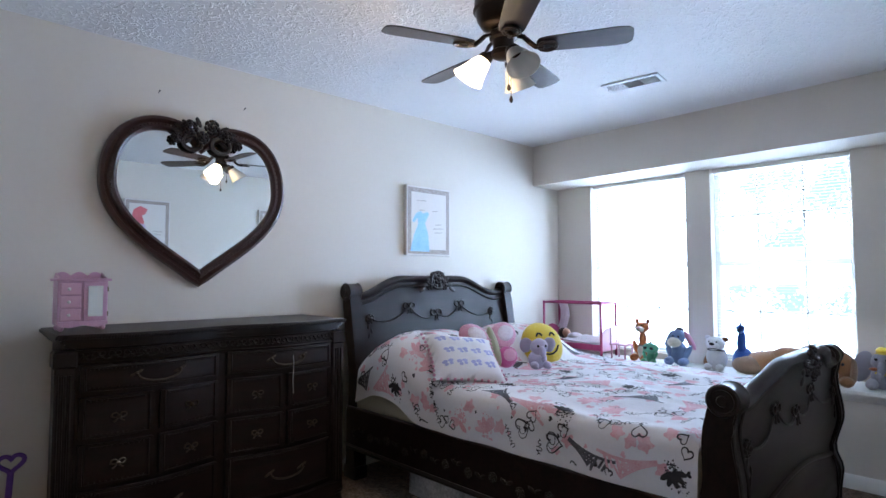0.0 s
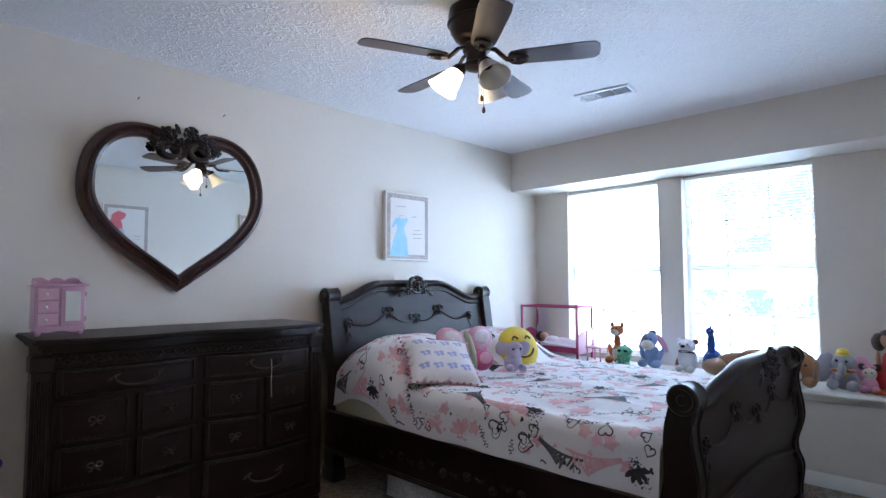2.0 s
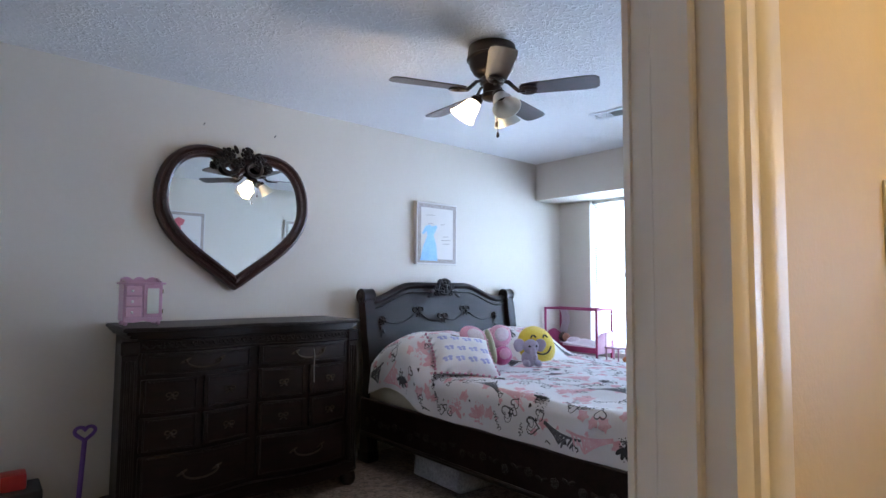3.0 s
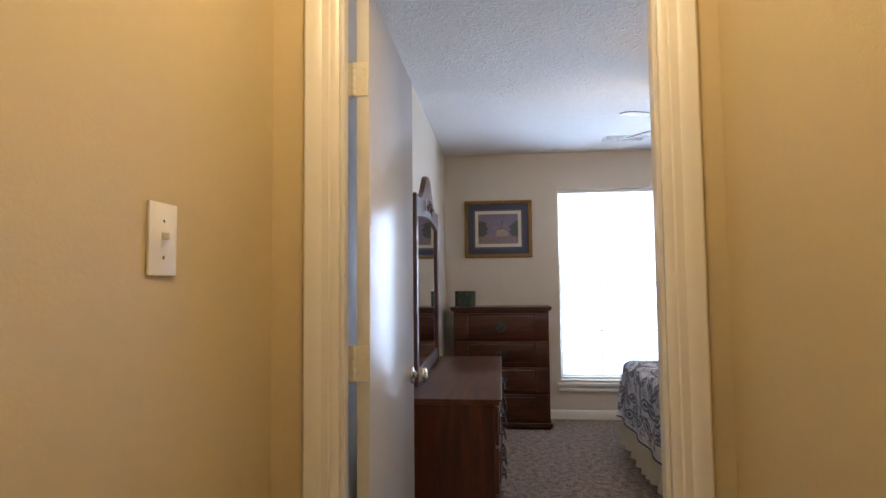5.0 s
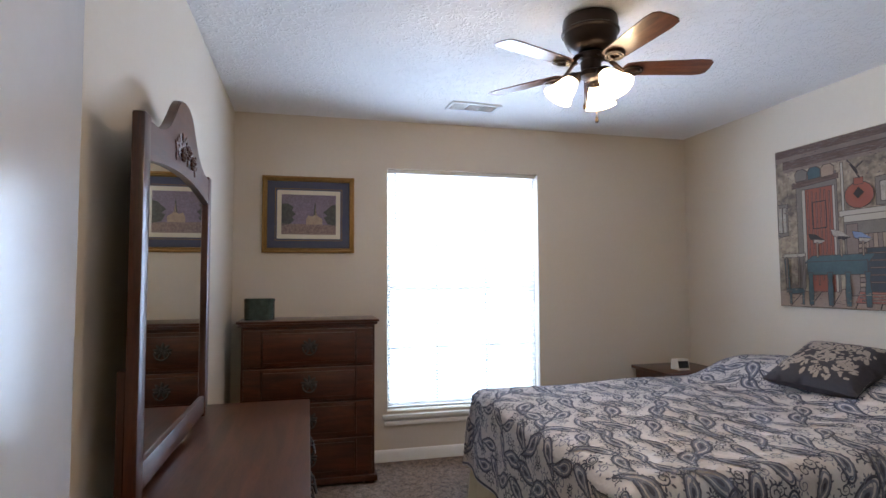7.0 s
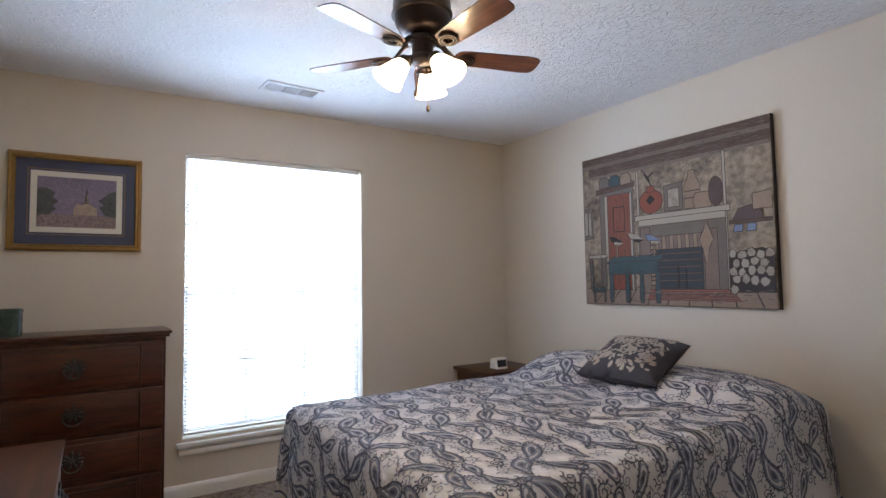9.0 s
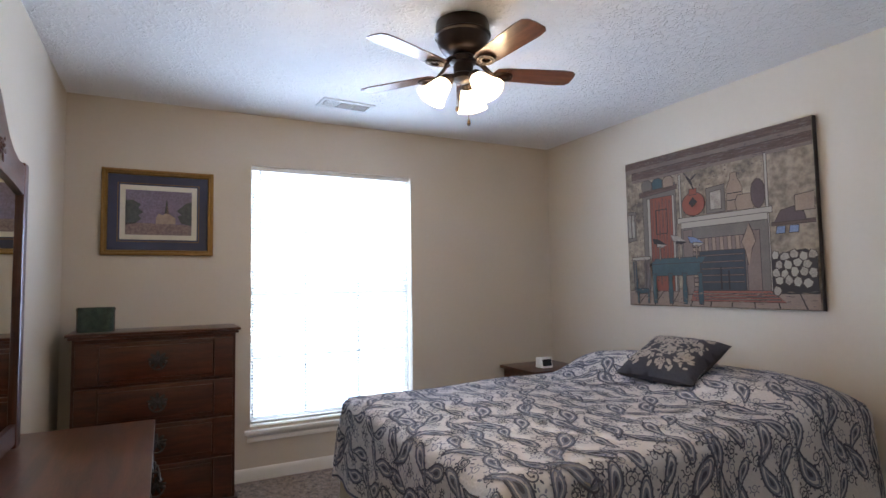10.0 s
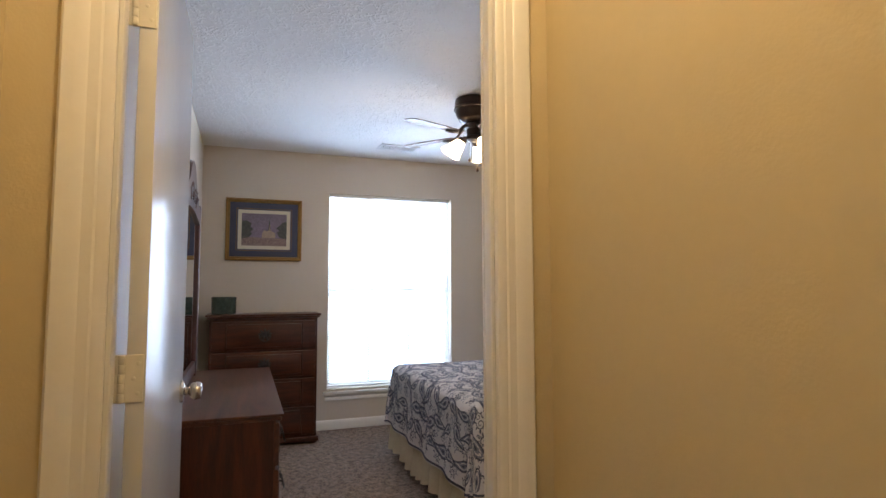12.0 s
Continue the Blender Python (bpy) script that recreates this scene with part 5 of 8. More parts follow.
for name, material, pts in (("street", STREET, ((0, 0), (0.368, 0), (0.368, 0.065), (0, 0.075))),
                            ("church", CHURCH, ((0.165, 0.07), (0.275, 0.07), (0.275, 0.11), (0.25, 0.125), (0.235, 0.14), (0.228, 0.195), (0.222, 0.14), (0.205, 0.125), (0.18, 0.135), (0.165, 0.105))),
                            ("steeple", DUSK_TREE, ((0.214, 0.135), (0.236, 0.135), (0.229, 0.205), (0.225, 0.235), (0.221, 0.205))),
                            ("left_tree", DUSK_TREE, ((0, 0.06), (0.055, 0.07), (0.085, 0.10), (0.07, 0.12), (0.095, 0.14), (0.07, 0.165), (0.08, 0.19), (0.04, 0.215), (0, 0.21))),
                            ("right_tree", DUSK_TREE, ((0.368, 0.06), (0.31, 0.075), (0.285, 0.12), (0.31, 0.13), (0.28, 0.155), (0.31, 0.18), (0.335, 0.205), (0.368, 0.215)))):
    part(name, prism(fresh(), pts, o, (0, -1, 0), (0, 0, 1), (-1, 0, 0), 0.0005), material, pic)

# large canvas over the bed: a painted farmhouse hearth
art = thing("hearth_canvas", (3.31, Y2S, 1.09), "large canvas painting of a farmhouse hearth with table and jugs", "painting")
ax0, ax1, az0, az1 = 2.665, 3.957, 1.092, 2.108
AW, AH = ax1 - ax0, az1 - az0
PLASTER = mat("painted_plaster", (0.36, 0.29, 0.21), 0.75, second=(0.11, 0.085, 0.065), scale=4, fine=26, amount=1.0)
BEAM = mat("painted_beam", (0.070, 0.045, 0.036), 0.75, second=(0.15, 0.10, 0.08), scale=8, stretch=(1, 1, 9), amount=0.9)
MAUVE = mat("painted_shadow", (0.21, 0.155, 0.13), 0.75, second=(0.11, 0.08, 0.07), scale=9)
DOORRED = mat("painted_red_door", (0.24, 0.075, 0.045), 0.75, second=(0.20, 0.06, 0.045), scale=14)
STONE = mat("painted_mantel", (0.36, 0.32, 0.26), 0.75, second=(0.32, 0.29, 0.25), scale=14)
GREYW = mat("painted_grey_wood", (0.17, 0.145, 0.125), 0.75, second=(0.10, 0.085, 0.075), scale=14)
SOOT = mat("painted_soot", (0.035, 0.042, 0.052), 0.75, second=(0.065, 0.07, 0.08), scale=20)
BRICKP = mat("painted_brick", (0.30, 0.11, 0.075), 0.75, second=(0.20, 0.075, 0.055), scale=30)
BOARDP = mat("painted_boards", (0.30, 0.22, 0.17), 0.75, second=(0.20, 0.15, 0.12), scale=14)
TEAL = mat("painted_teal", (0.055, 0.095, 0.105), 0.75, second=(0.032, 0.052, 0.06), scale=14)
CROCK = mat("painted_crock", (0.30, 0.22, 0.16), 0.75, second=(0.18, 0.13, 0.095), scale=14)
DARKJUG = mat("painted_dark_jug", (0.085, 0.060, 0.060), 0.75, second=(0.13, 0.095, 0.09), scale=14)
LOGS = mat("painted_logs", (0.40, 0.36, 0.30), 0.75, second=(0.17, 0.14, 0.115), scale=20, amount=0.8)
BLUEP = mat("painted_blue", (0.13, 0.17, 0.27), 0.75, second=(0.25, 0.33, 0.48), scale=14)
INK = mat("painted_ink", (0.03, 0.025, 0.025), 0.75)
OUTLINE = mat("painted_outline", (0.060, 0.042, 0.035), 0.75)
part("canvas", box(fresh(), ax0, Y2S + 0.002, az0, ax1, Y2S + 0.034, az1, 0.003), PLASTER, art)
part("dark_edge", box(fresh(), ax0 - 0.003, Y2S + 0.003, az0, ax0 + 0.0002, Y2S + 0.0335, az1), INK, art)
LAYER = [0]


def paint(name, material, *pts):
    """A painted patch in hundredths of the canvas, from its left and top as seen from the room."""
    if material is not INK and name not in ("log_shadow", "beam_shadow", "beam_light"):
        mid = Vector((sum(p[0] for p in pts), sum(p[1] for p in pts))) / len(pts)
        grown = []
        for p in pts:
            d = Vector(p) - mid
            grown.append(tuple(mid + d + Vector((0.28 * (1 if d.x > 0 else -1), 0.36 * (1 if d.y > 0 else -1)))))
        LAYER[0] += 1
        y = Y2S + 0.0342 + 0.00004 * LAYER[0]
        part("ink_outline", prism(fresh(), [(min(99.6, max(0.4, a)) / 100 * AW, -min(99.6, max(0.4, b)) / 100 * AH) for a, b in grown], (ax1, y, az1), (-1, 0, 0), (0, 0, 1), (0, 1, 0), 0.0004), OUTLINE, art)
    LAYER[0] += 1
    y = Y2S + 0.0342 + 0.00004 * LAYER[0]
    part(name, prism(fresh(), [(a / 100 * AW, -b / 100 * AH) for a, b in pts], (ax1, y, az1), (-1, 0, 0), (0, 0, 1), (0, 1, 0), 0.0004), material, art)


def rect(name, material, a0, b0, a1, b1):
    paint(name, material, (a0, b1), (a1, b1), (a1, b0), (a0, b0))


rect("upper_beam", BEAM, 0.3, 0.4, 99.7, 5)
rect("beam_shadow", MAUVE, 0.3, 5, 99.7, 8)
rect("lower_beam", BEAM, 5, 8, 99.7, 13)
rect("beam_light", MAUVE, 5, 13, 99.7, 15)
paint("boarded_floor", BOARDP, (0.5, 99.4), (99.5, 99.4), (99.5, 91), (60, 88), (0.5, 90))
for i in range(9):
    paint("board_gap", INK, (6 + i * 11, 99.3), (6.6 + i * 11, 99.3), (14.4 + i * 9.6, 89.5), (14 + i * 9.6, 89.5))
rect("door_frame", GREYW, 12, 20, 33, 90)
rect("door_side", STONE, 15, 28, 16.6, 90)
rect("red_door", DOORRED, 17, 28, 31, 90)
for i in range(6):
    rect("door_grain", BRICKP, 18.0 + i * 2.2, 29 + (i % 3), 18.35 + i * 2.2, 86 - 3 * (i % 2))
rect("door_panel", INK, 20.5, 36, 27.5, 36.6)
rect("door_panel", INK, 20.5, 52, 27.5, 52.6)
rect("door_panel", INK, 20.3, 36, 20.8, 52.6)
rect("door_panel", INK, 27.2, 36, 27.7, 52.6)
rect("door_light", STONE, 31, 28, 32, 90)
paint("shelf", BEAM, (10, 26), (34, 24), (34, 21.5), (10, 23))
for k, (a, m) in enumerate(((15, GREYW), (22, TEAL), (29, CROCK))):
    paint("basket", m, (a - 3, 22), (a + 3, 21.6), (a + 3.2, 17), (a + 1, 15), (a - 2, 15.2), (a - 3.4, 17.5))
rect("white_post", STONE, 35.4, 16, 36.4, 44)
rect("post_right", STONE, 79.6, 14, 80.6, 92)
paint("window_frame", GREYW, (0.8, 56), (6.6, 55), (6.6, 35), (0.8, 35))
paint("window_light", LOGS, (1, 53), (3.2, 53), (3.2, 37), (1, 37))
paint("window_light", LOGS, (3.8, 53), (5.6, 53), (5.6, 37.4), (3.8, 37.2))
paint("surround", GREYW, (36, 92), (80, 92), (80, 50), (36, 50))
rect("pillar", MAUVE, 37, 52, 42, 92)
rect("pillar", MAUVE, 70, 56, 76, 92)
rect("mantel_edge", STONE, 34, 44, 82, 47)
rect("mantel_face", STONE, 36, 47, 80, 50.5)
for i in range(13):
    paint("arch_brick", MAUVE if i % 2 else CROCK, (45 + i * 2.0, 66), (46.8 + i * 2.0, 66), (46.9 + i * 2.0, 58), (44.8 + i * 2.0, 58))
rect("fire_opening", SOOT, 46, 66, 69, 90)
for i in range(5):
    rect("soot_course", MAUVE, 47, 68.5 + i * 4, 68, 68.75 + i * 4)
for i in range(12):
    rect("surround_course", MAUVE if i % 2 else CROCK, 42.4, 58 + i * 2.7, 45.4, 60.0 + i * 2.7)
rect("andiron", INK, 56.5, 76, 57.3, 89)
rect("andiron", INK, 60.5, 78, 61.2, 89)
paint("hearth_bricks", BRICKP, (40, 96), (86, 96), (80, 90), (42, 90))
for i in range(3):
    rect("brick_joint", BOARDP, 41 + i, 91.4 + i * 1.6, 82 + i, 91.7 + i * 1.6)
paint("painted_pot", DOORRED, *[(43.6 + 6.4 * math.cos(q), 36 + 7.2 * math.sin(q)) for q in [-2 * math.pi * k / 16 for k in range(16)]])
rect("pot_neck", DOORRED, 41.6, 26.5, 45.6, 30)
paint("pot_mark", INK, (43, 38), (46, 35), (43.5, 31.5), (41, 35))
paint("twig", INK, (44, 27), (44.5, 27), (43, 21), (46, 18), (45.6, 17.6), (42.6, 20.5), (39, 15), (38.6, 15.4))
paint("picture_frame", GREYW, (51, 43), (60.5, 43), (60.5, 27), (51, 28))
paint("picture_sheet", LOGS, (53, 41), (58.6, 41), (58.6, 30), (53, 30.6))
paint("tall_crock", CROCK, (61.5, 43), (69, 43), (69.2, 30), (67, 25), (66.6, 21.5), (64, 21.5), (63.6, 25), (61.6, 30))
rect("crock_band", INK, 61.8, 33, 69, 33.5)
rect("crock_band", INK, 61.8, 37, 69, 37.5)
paint("low_crock", CROCK, (66.5, 43.6), (74, 43.6), (75, 39), (73.4, 35), (67, 35), (65.6, 39))
paint("dark_jug", DARKJUG, *[(76.4 + 3.1 * math.cos(q) * (1 if math.sin(q) > -0.75 else 0.75), 35.5 + 8 * math.sin(q)) for q in [-2 * math.pi * k / 16 for k in range(16)]])
rect("side_shelf", BEAM, 82, 53, 99.5, 54.6)
paint("basket_heap", DARKJUG, (83, 53), (96, 53), (95, 49), (91, 45.5), (86, 47))
paint("small_barrel", CROCK, (92, 48), (99.4, 48), (99.6, 39), (92, 40))
for a in (85.5, 91):
    paint("blue_mug", BLUEP, (a - 2, 59), (a + 1.6, 59), (a + 2, 55.5), (a - 1.4, 55.4))
paint("log_shadow", INK, (80.8, 91.5), (99.4, 91.5), (99.4, 71), (95, 68), (88, 69), (80.8, 71))
rng = random.Random(21)
for i in range(21):
    rr, c = divmod(i, 5)
    a, b = 82.7 + c * 3.75 + (rr % 2) * 1.3, 71.2 + rr * 4.6 + rng.uniform(-0.8, 0.8)
    t0 = rng.uniform(0, 6.3)
    if a < 98:
        paint("log_end", LOGS if i % 3 else STONE, *[(a + rng.uniform(1.3, 2.2) * math.cos(q + t0), b + rng.uniform(1.9, 2.9) * math.sin(q + t0)) for q in (0, 5.1, 4.1, 3.1, 2.0, 1.0)])
paint("bellows", CROCK, (71, 76), (72.6, 66), (74.4, 62), (73, 56.5), (71.5, 52), (70, 57), (68, 62), (69.6, 67))
paint("table_top", TEAL, (15, 73), (47, 73), (49.5, 69), (20, 69))
paint("table_apron", TEAL, (17, 80), (46, 80), (46, 72.5), (17, 72.5))
for a in (18.5, 28.5, 37, 46):
    paint("table_leg", TEAL, (a - 1.0, 98), (a + 1.0, 98), (a + 1.3, 90), (a + 0.8, 84), (a + 1.2, 79), (a - 1.2, 79), (a - 0.8, 84), (a - 1.3, 90))
paint("chair_back", TEAL, (5, 91), (7, 90), (6.2, 70), (4, 70))
paint("chair_seat", TEAL, (6, 92), (15, 91), (14, 88.5), (6, 88.5))
for a in (7, 14):
    rect("chair_leg", TEAL, a - 0.4, 91, a + 0.5, 98)
rect("desk", STONE, 4, 67, 16, 69)
for a in (5, 12, 15):
    rect("desk_leg", GREYW, a, 69, a + 0.7, 88)
for a, b, m1, m2 in ((18, 55, INK, LOGS), (30, 54, LOGS, INK), (40, 56, BLUEP, LOGS)):
    paint("decoy_body", m1, (a, b), (a + 4, b + 1), (a + 9, b + 5), (a + 6, b + 6), (a + 1, b + 3.6))
    paint("decoy_breast", m2, (a + 3, b + 4), (a + 9, b + 5), (a + 6, b + 6.6), (a + 3, b + 5.8))
    rect("decoy_stand", CROCK, a + 4.4, b + 6, a + 4.9, 69.6)

# loose brush marks over the whole canvas, too small to count
rng = random.Random(8)
marks = {"dark": fresh(), "light": fresh(), "warm": fresh()}
for k in range(1500):
    tone = ("dark", "light", "warm")[k % 3]
    a, b = rng.uniform(1, 97), rng.uniform(1, 98)
    if b < 15:
        tone, long_, high = ("dark" if tone == "dark" else "warm"), rng.uniform(2, 6), 0.35
    elif b > 90:
        long_, high = rng.uniform(1, 4), 0.35
    else:
        long_, high = rng.uniform(0.5, 1.7), rng.uniform(0.25, 0.8)
    if 15 < b < 90 and (12 < a < 34 or 34 < a < 82 and b > 26 or a > 79):
        continue
    a = min(a, 99.3 - long_)
    q = [(a, b), (a + long_ * 0.5, b - high * 0.6), (a + long_, b + rng.uniform(-0.3, 0.3)), (a + long_ * 0.5, b + high * 0.5)]
    y = Y2S + 0.0347 + 0.00004 * (LAYER[0] + 4)
    vs = [marks[tone].verts.new((ax1 - u / 100 * AW, y, az1 - v / 100 * AH)) for u, v in q]
    marks[tone].faces.new(vs)
for tone, m in (("dark", DARKJUG), ("light", CROCK), ("warm", GREYW)):
    tagged(part("brushwork", marks[tone], m, art), kind="stuff")

# ---- second bedroom: bed ----
bed2 = thing("bed", (3.22, -2.7, 0), "box-spring bed with white base and cream ruffled skirt", "bed")
QX0, QX1, QY0, QY1 = 2.47, 4.00, -3.70, -1.66
part("box_spring", box(fresh(), QX0 + 0.03, QY0, 0.10, QX1 - 0.03, QY1 - 0.02, 0.34, 0.03, 2), SHEET_WHITE, bed2)
part("mattress", box(fresh(), QX0 + 0.01, QY0, 0.345, QX1 - 0.01, QY1, 0.60, 0.06, 3), SHEET_WHITE, bed2)
for x, y in ((QX0 + 0.1, QY0 + 0.1), (QX1 - 0.1, QY0 + 0.1), (QX0 + 0.1, QY1 - 0.1), (QX1 - 0.1, QY1 - 0.1)):
    part("leg", lathe(fresh(), ((0.022, 0), (0.026, 0.02), (0.024, 0.11)), (x, y, 0)), DARK, bed2)
loop = []
n = 260
for i in range(n):
    f = i / (n - 1) * (2 * 2.06 + 1.55)
    x, y = (QX1 - 0.0, QY0 + f) if f < 2.06 else ((QX1 - (f - 2.06), QY1 + 0.02) if f < 3.61 else (QX0, QY1 - (f - 3.61)))
    loop.append((x, y, f))
bm = fresh()
rows = []
for k, z in enumerate((0.37, 0.30, 0.22, 0.13, 0.045)):
    row = []
    for x, y, f in loop:
        w = (0.004 + 0.006 * k) * math.sin(f * 46 + 1.5 * math.sin(f * 7)) + 0.004 * k
        nx, ny = (1, 0) if x > QX1 - 0.01 and y < QY1 - 0.01 else ((-1, 0) if x < QX0 + 0.01 else (0, 1))
        row.append(bm.verts.new((x + nx * w, y + ny * w, z + 0.012 * math.sin(f * 9) * (k == 4))))
    rows.append(row)
for a, b in zip(rows, rows[1:]):
    for i in range(n - 1):
        bm.faces.new((a[i], a[i + 1], b[i + 1], b[i]))
part("bed_skirt", bm, CREAM, bed2, "cream ruffled bed skirt")

spread = Cover(QX0 - 0.02, QX1 + 0.01, QY0 + 0.0, QY1 + 0.03, 0.665, 0.42, 0.0, 0.42,
               ((2.85, -3.40, 0.44, 0.34, 0.105), (3.62, -3.40, 0.44, 0.34, 0.135), (3.22, -3.0, 0.9, 0.9, 0.02)), 0.012)
bedspread = thing("bedspread", (3.22, -2.7, 0.67), "quilted white bedspread printed with slate blue paisley", "bedspread")
part("cloth", spread.cloth(), QUILT, bedspread)
slate, navy = fresh(), fresh()


def drop_shape(fat, n=22):
    """A paisley drop with a curled tip."""
    out = []
    for i in range(n):
        a = 2 * math.pi * i / n
        r = 0.5 * (1 - 0.05 * math.cos(a))
        x, y = math.cos(a), math.sin(a)
        tip = max(0.0, x) ** 3
        out.append((0.5 * x + 0.16 * tip, fat * y * (1 - 0.55 * max(0, x)) + 0.20 * tip))
    return out


def paisley(c, size, turn, flip):
    """A drop in rings: fringed outline, a fine inner line, a filled heart and a dark eye."""
    big = [(x, y * flip) for x, y in drop_shape(0.20)]
    shrink2 = lambda f: [(x * f - 0.05 * (1 - f), y * f) for x, y in big]  # noqa: E731
    spread.stroke(navy, placed(big, c, size, turn), 0.011 * size / 0.2, True)
    spread.stroke(slate, placed(shrink2(0.80), c, size, turn), 0.010 * size / 0.2, True)
    spread.fill(slate, placed(shrink2(0.50), c, size, turn), 0.0022, 2)
    spread.fill(navy, placed(shrink2(0.24), c, size, turn), 0.0034, 1)
    for i in range(14):
        x, y = big[(i * 22) // 14]
        a = math.atan2(y, x)
        spread.fill(slate if i % 2 else navy, placed([(x * 1.15 + 0.045 * math.cos(q) * math.cos(a) - 0.025 * math.sin(q) * math.sin(a), y * 1.15 + 0.045 * math.cos(q) * math.sin(a) + 0.025 * math.sin(q) * math.cos(a)) for q in (0, 1.05, 2.1, 3.14, 4.2, 5.2)], c, size, turn), 0.0025, 1)


def scroll(c, size, turn, bm):
    pts = [(0.5 * (1 - 0.8 * i / 18) * math.cos(i * 0.50), 0.5 * (1 - 0.8 * i / 18) * math.sin(i * 0.50)) for i in range(19)]
    spread.stroke(bm, placed(pts, c, size, turn), lambda f: (0.013 * (1 - 0.4 * f)) * size / 0.12)
    for k in range(5):
        a = turn + k * 0.9
        q = (c[0] + 0.62 * size * math.cos(a), c[1] + 0.62 * size * math.sin(a))
        spread.fill(bm, placed(arc(6, lambda r: (0.17 * math.cos(r), 0.08 * math.sin(r))), q, size, a), 0.0022, 1)


rng = random.Random(11)
nu, nv = 17, 19
for i in range(nu):
    for j in range(nv):
        c = (spread.s0 + 0.07 + 0.142 * i + (0.07 if j % 2 else 0) + rng.uniform(-0.02, 0.02), spread.t0 + 0.06 + 0.128 * j + rng.uniform(-0.02, 0.02))
        turn = (0.35 if (i + j) % 2 else 2.7) + rng.uniform(-0.5, 0.5)
        paisley(c, rng.uniform(0.115, 0.175), turn, 1 if j % 2 else -1)
        for du, dv, bm in ((0.070, 0.060, navy), (-0.065, -0.060, slate), (-0.07, 0.045, navy if (i + j) % 2 else slate)):
            scroll((c[0] + du + rng.uniform(-0.015, 0.015), c[1] + dv + rng.uniform(-0.015, 0.015)), rng.uniform(0.038, 0.058), rng.uniform(0, 6.3), bm)
tagged(part("slate_print", slate, QUILT_BLUE, bedspread, "slate blue paisley print"), kind="stuff")
tagged(part("navy_print", navy, QUILT_NAVY, bedspread, "navy print details"), kind="stuff")
part("hem_binding", tube(fresh(), [spread.at(spread.s0 + 0.002, spread.t0 + (spread.t1 - spread.t0) * i / 90) for i in range(91)] + [spread.at(spread.s0 + (spread.s1 - spread.s0) * i / 90, spread.t1 - 0.002) for i in range(1, 91)] + [spread.at(spread.s1 - 0.002, spread.t1 - (spread.t1 - spread.t0) * i / 90) for i in range(1, 91)], 0.006, 5), QUILT_NAVY, bedspread, "navy bound hem")


def cushion(name, at, w, h, puff, m, material, label, category, prints=()):
    """A stuffed square cushion with pinched corners, in the plane of its own x and y."""
    t = thing(name, at, label, category)
    bm, n = fresh(), 18

    def place(i, j, side):
        u, v = 2 * i / n - 1, 2 * j / n - 1
        pin = 1 - 0.10 * (u * u * (1 - v * v) + v * v * (1 - u * u)) * 1.0
        z = side * puff * ((1 - u ** 4) * (1 - v ** 4)) ** 0.55
        z += 0.006 * noise.noise(Vector((u * 3 + at[0], v * 3, side)))
        return Vector((u * w / 2 * (1 - 0.09 * (1 - v * v)), v * h / 2 * (1 - 0.09 * (1 - u * u)), z)) if pin else None

    for side in (1, -1):
        g = [[bm.verts.new(m @ place(i, j, side)) for j in range(n + 1)] for i in range(n + 1)]
        for i in range(n):
            for j in range(n):
                bm.faces.new((g[i][j], g[i + 1][j], g[i + 1][j + 1], g[i][j + 1]))
    bmesh.ops.remove_doubles(bm, verts=bm.verts, dist=0.0008)
    part("cover", bm, material, t, local=True)
    for pname, pm, shapes in prints:
        bm = fresh()
        for pts in shapes:
            c = (sum(p[0] for p in pts) / len(pts), sum(p[1] for p in pts) / len(pts))
            ring = [[bm.verts.new(m @ (place((c[0] + (x - c[0]) * f + 1) * n / 2, (c[1] + (y - c[1]) * f + 1) * n / 2, 1) + Vector((0, 0, 0.0025)))) for x, y in pts] for f in (0.5, 1)]
            k = len(pts)
            bm.faces.new(ring[0])
            for i in range(k):
                bm.faces.new((ring[0][i], ring[1][i], ring[1][(i + 1) % k], ring[0][(i + 1) % k]))
        part(pname, bm, pm, t, local=True)
    return t


def swirl(c, r, turn, n=20):
    inner = [(c[0] + r * (1 - 0.03 * i) * math.cos(turn + i * 0.33), c[1] + r * (1 - 0.03 * i) * math.sin(turn + i * 0.33)) for i in range(n)]
    return [[inner[i], inner[i + 1], ((inner[i + 1][0] - c[0]) * 0.82 + c[0], (inner[i + 1][1] - c[1]) * 0.82 + c[1]), ((inner[i][0] - c[0]) * 0.82 + c[0], (inner[i][1] - c[1]) * 0.82 + c[1])] for i in range(n - 1)]


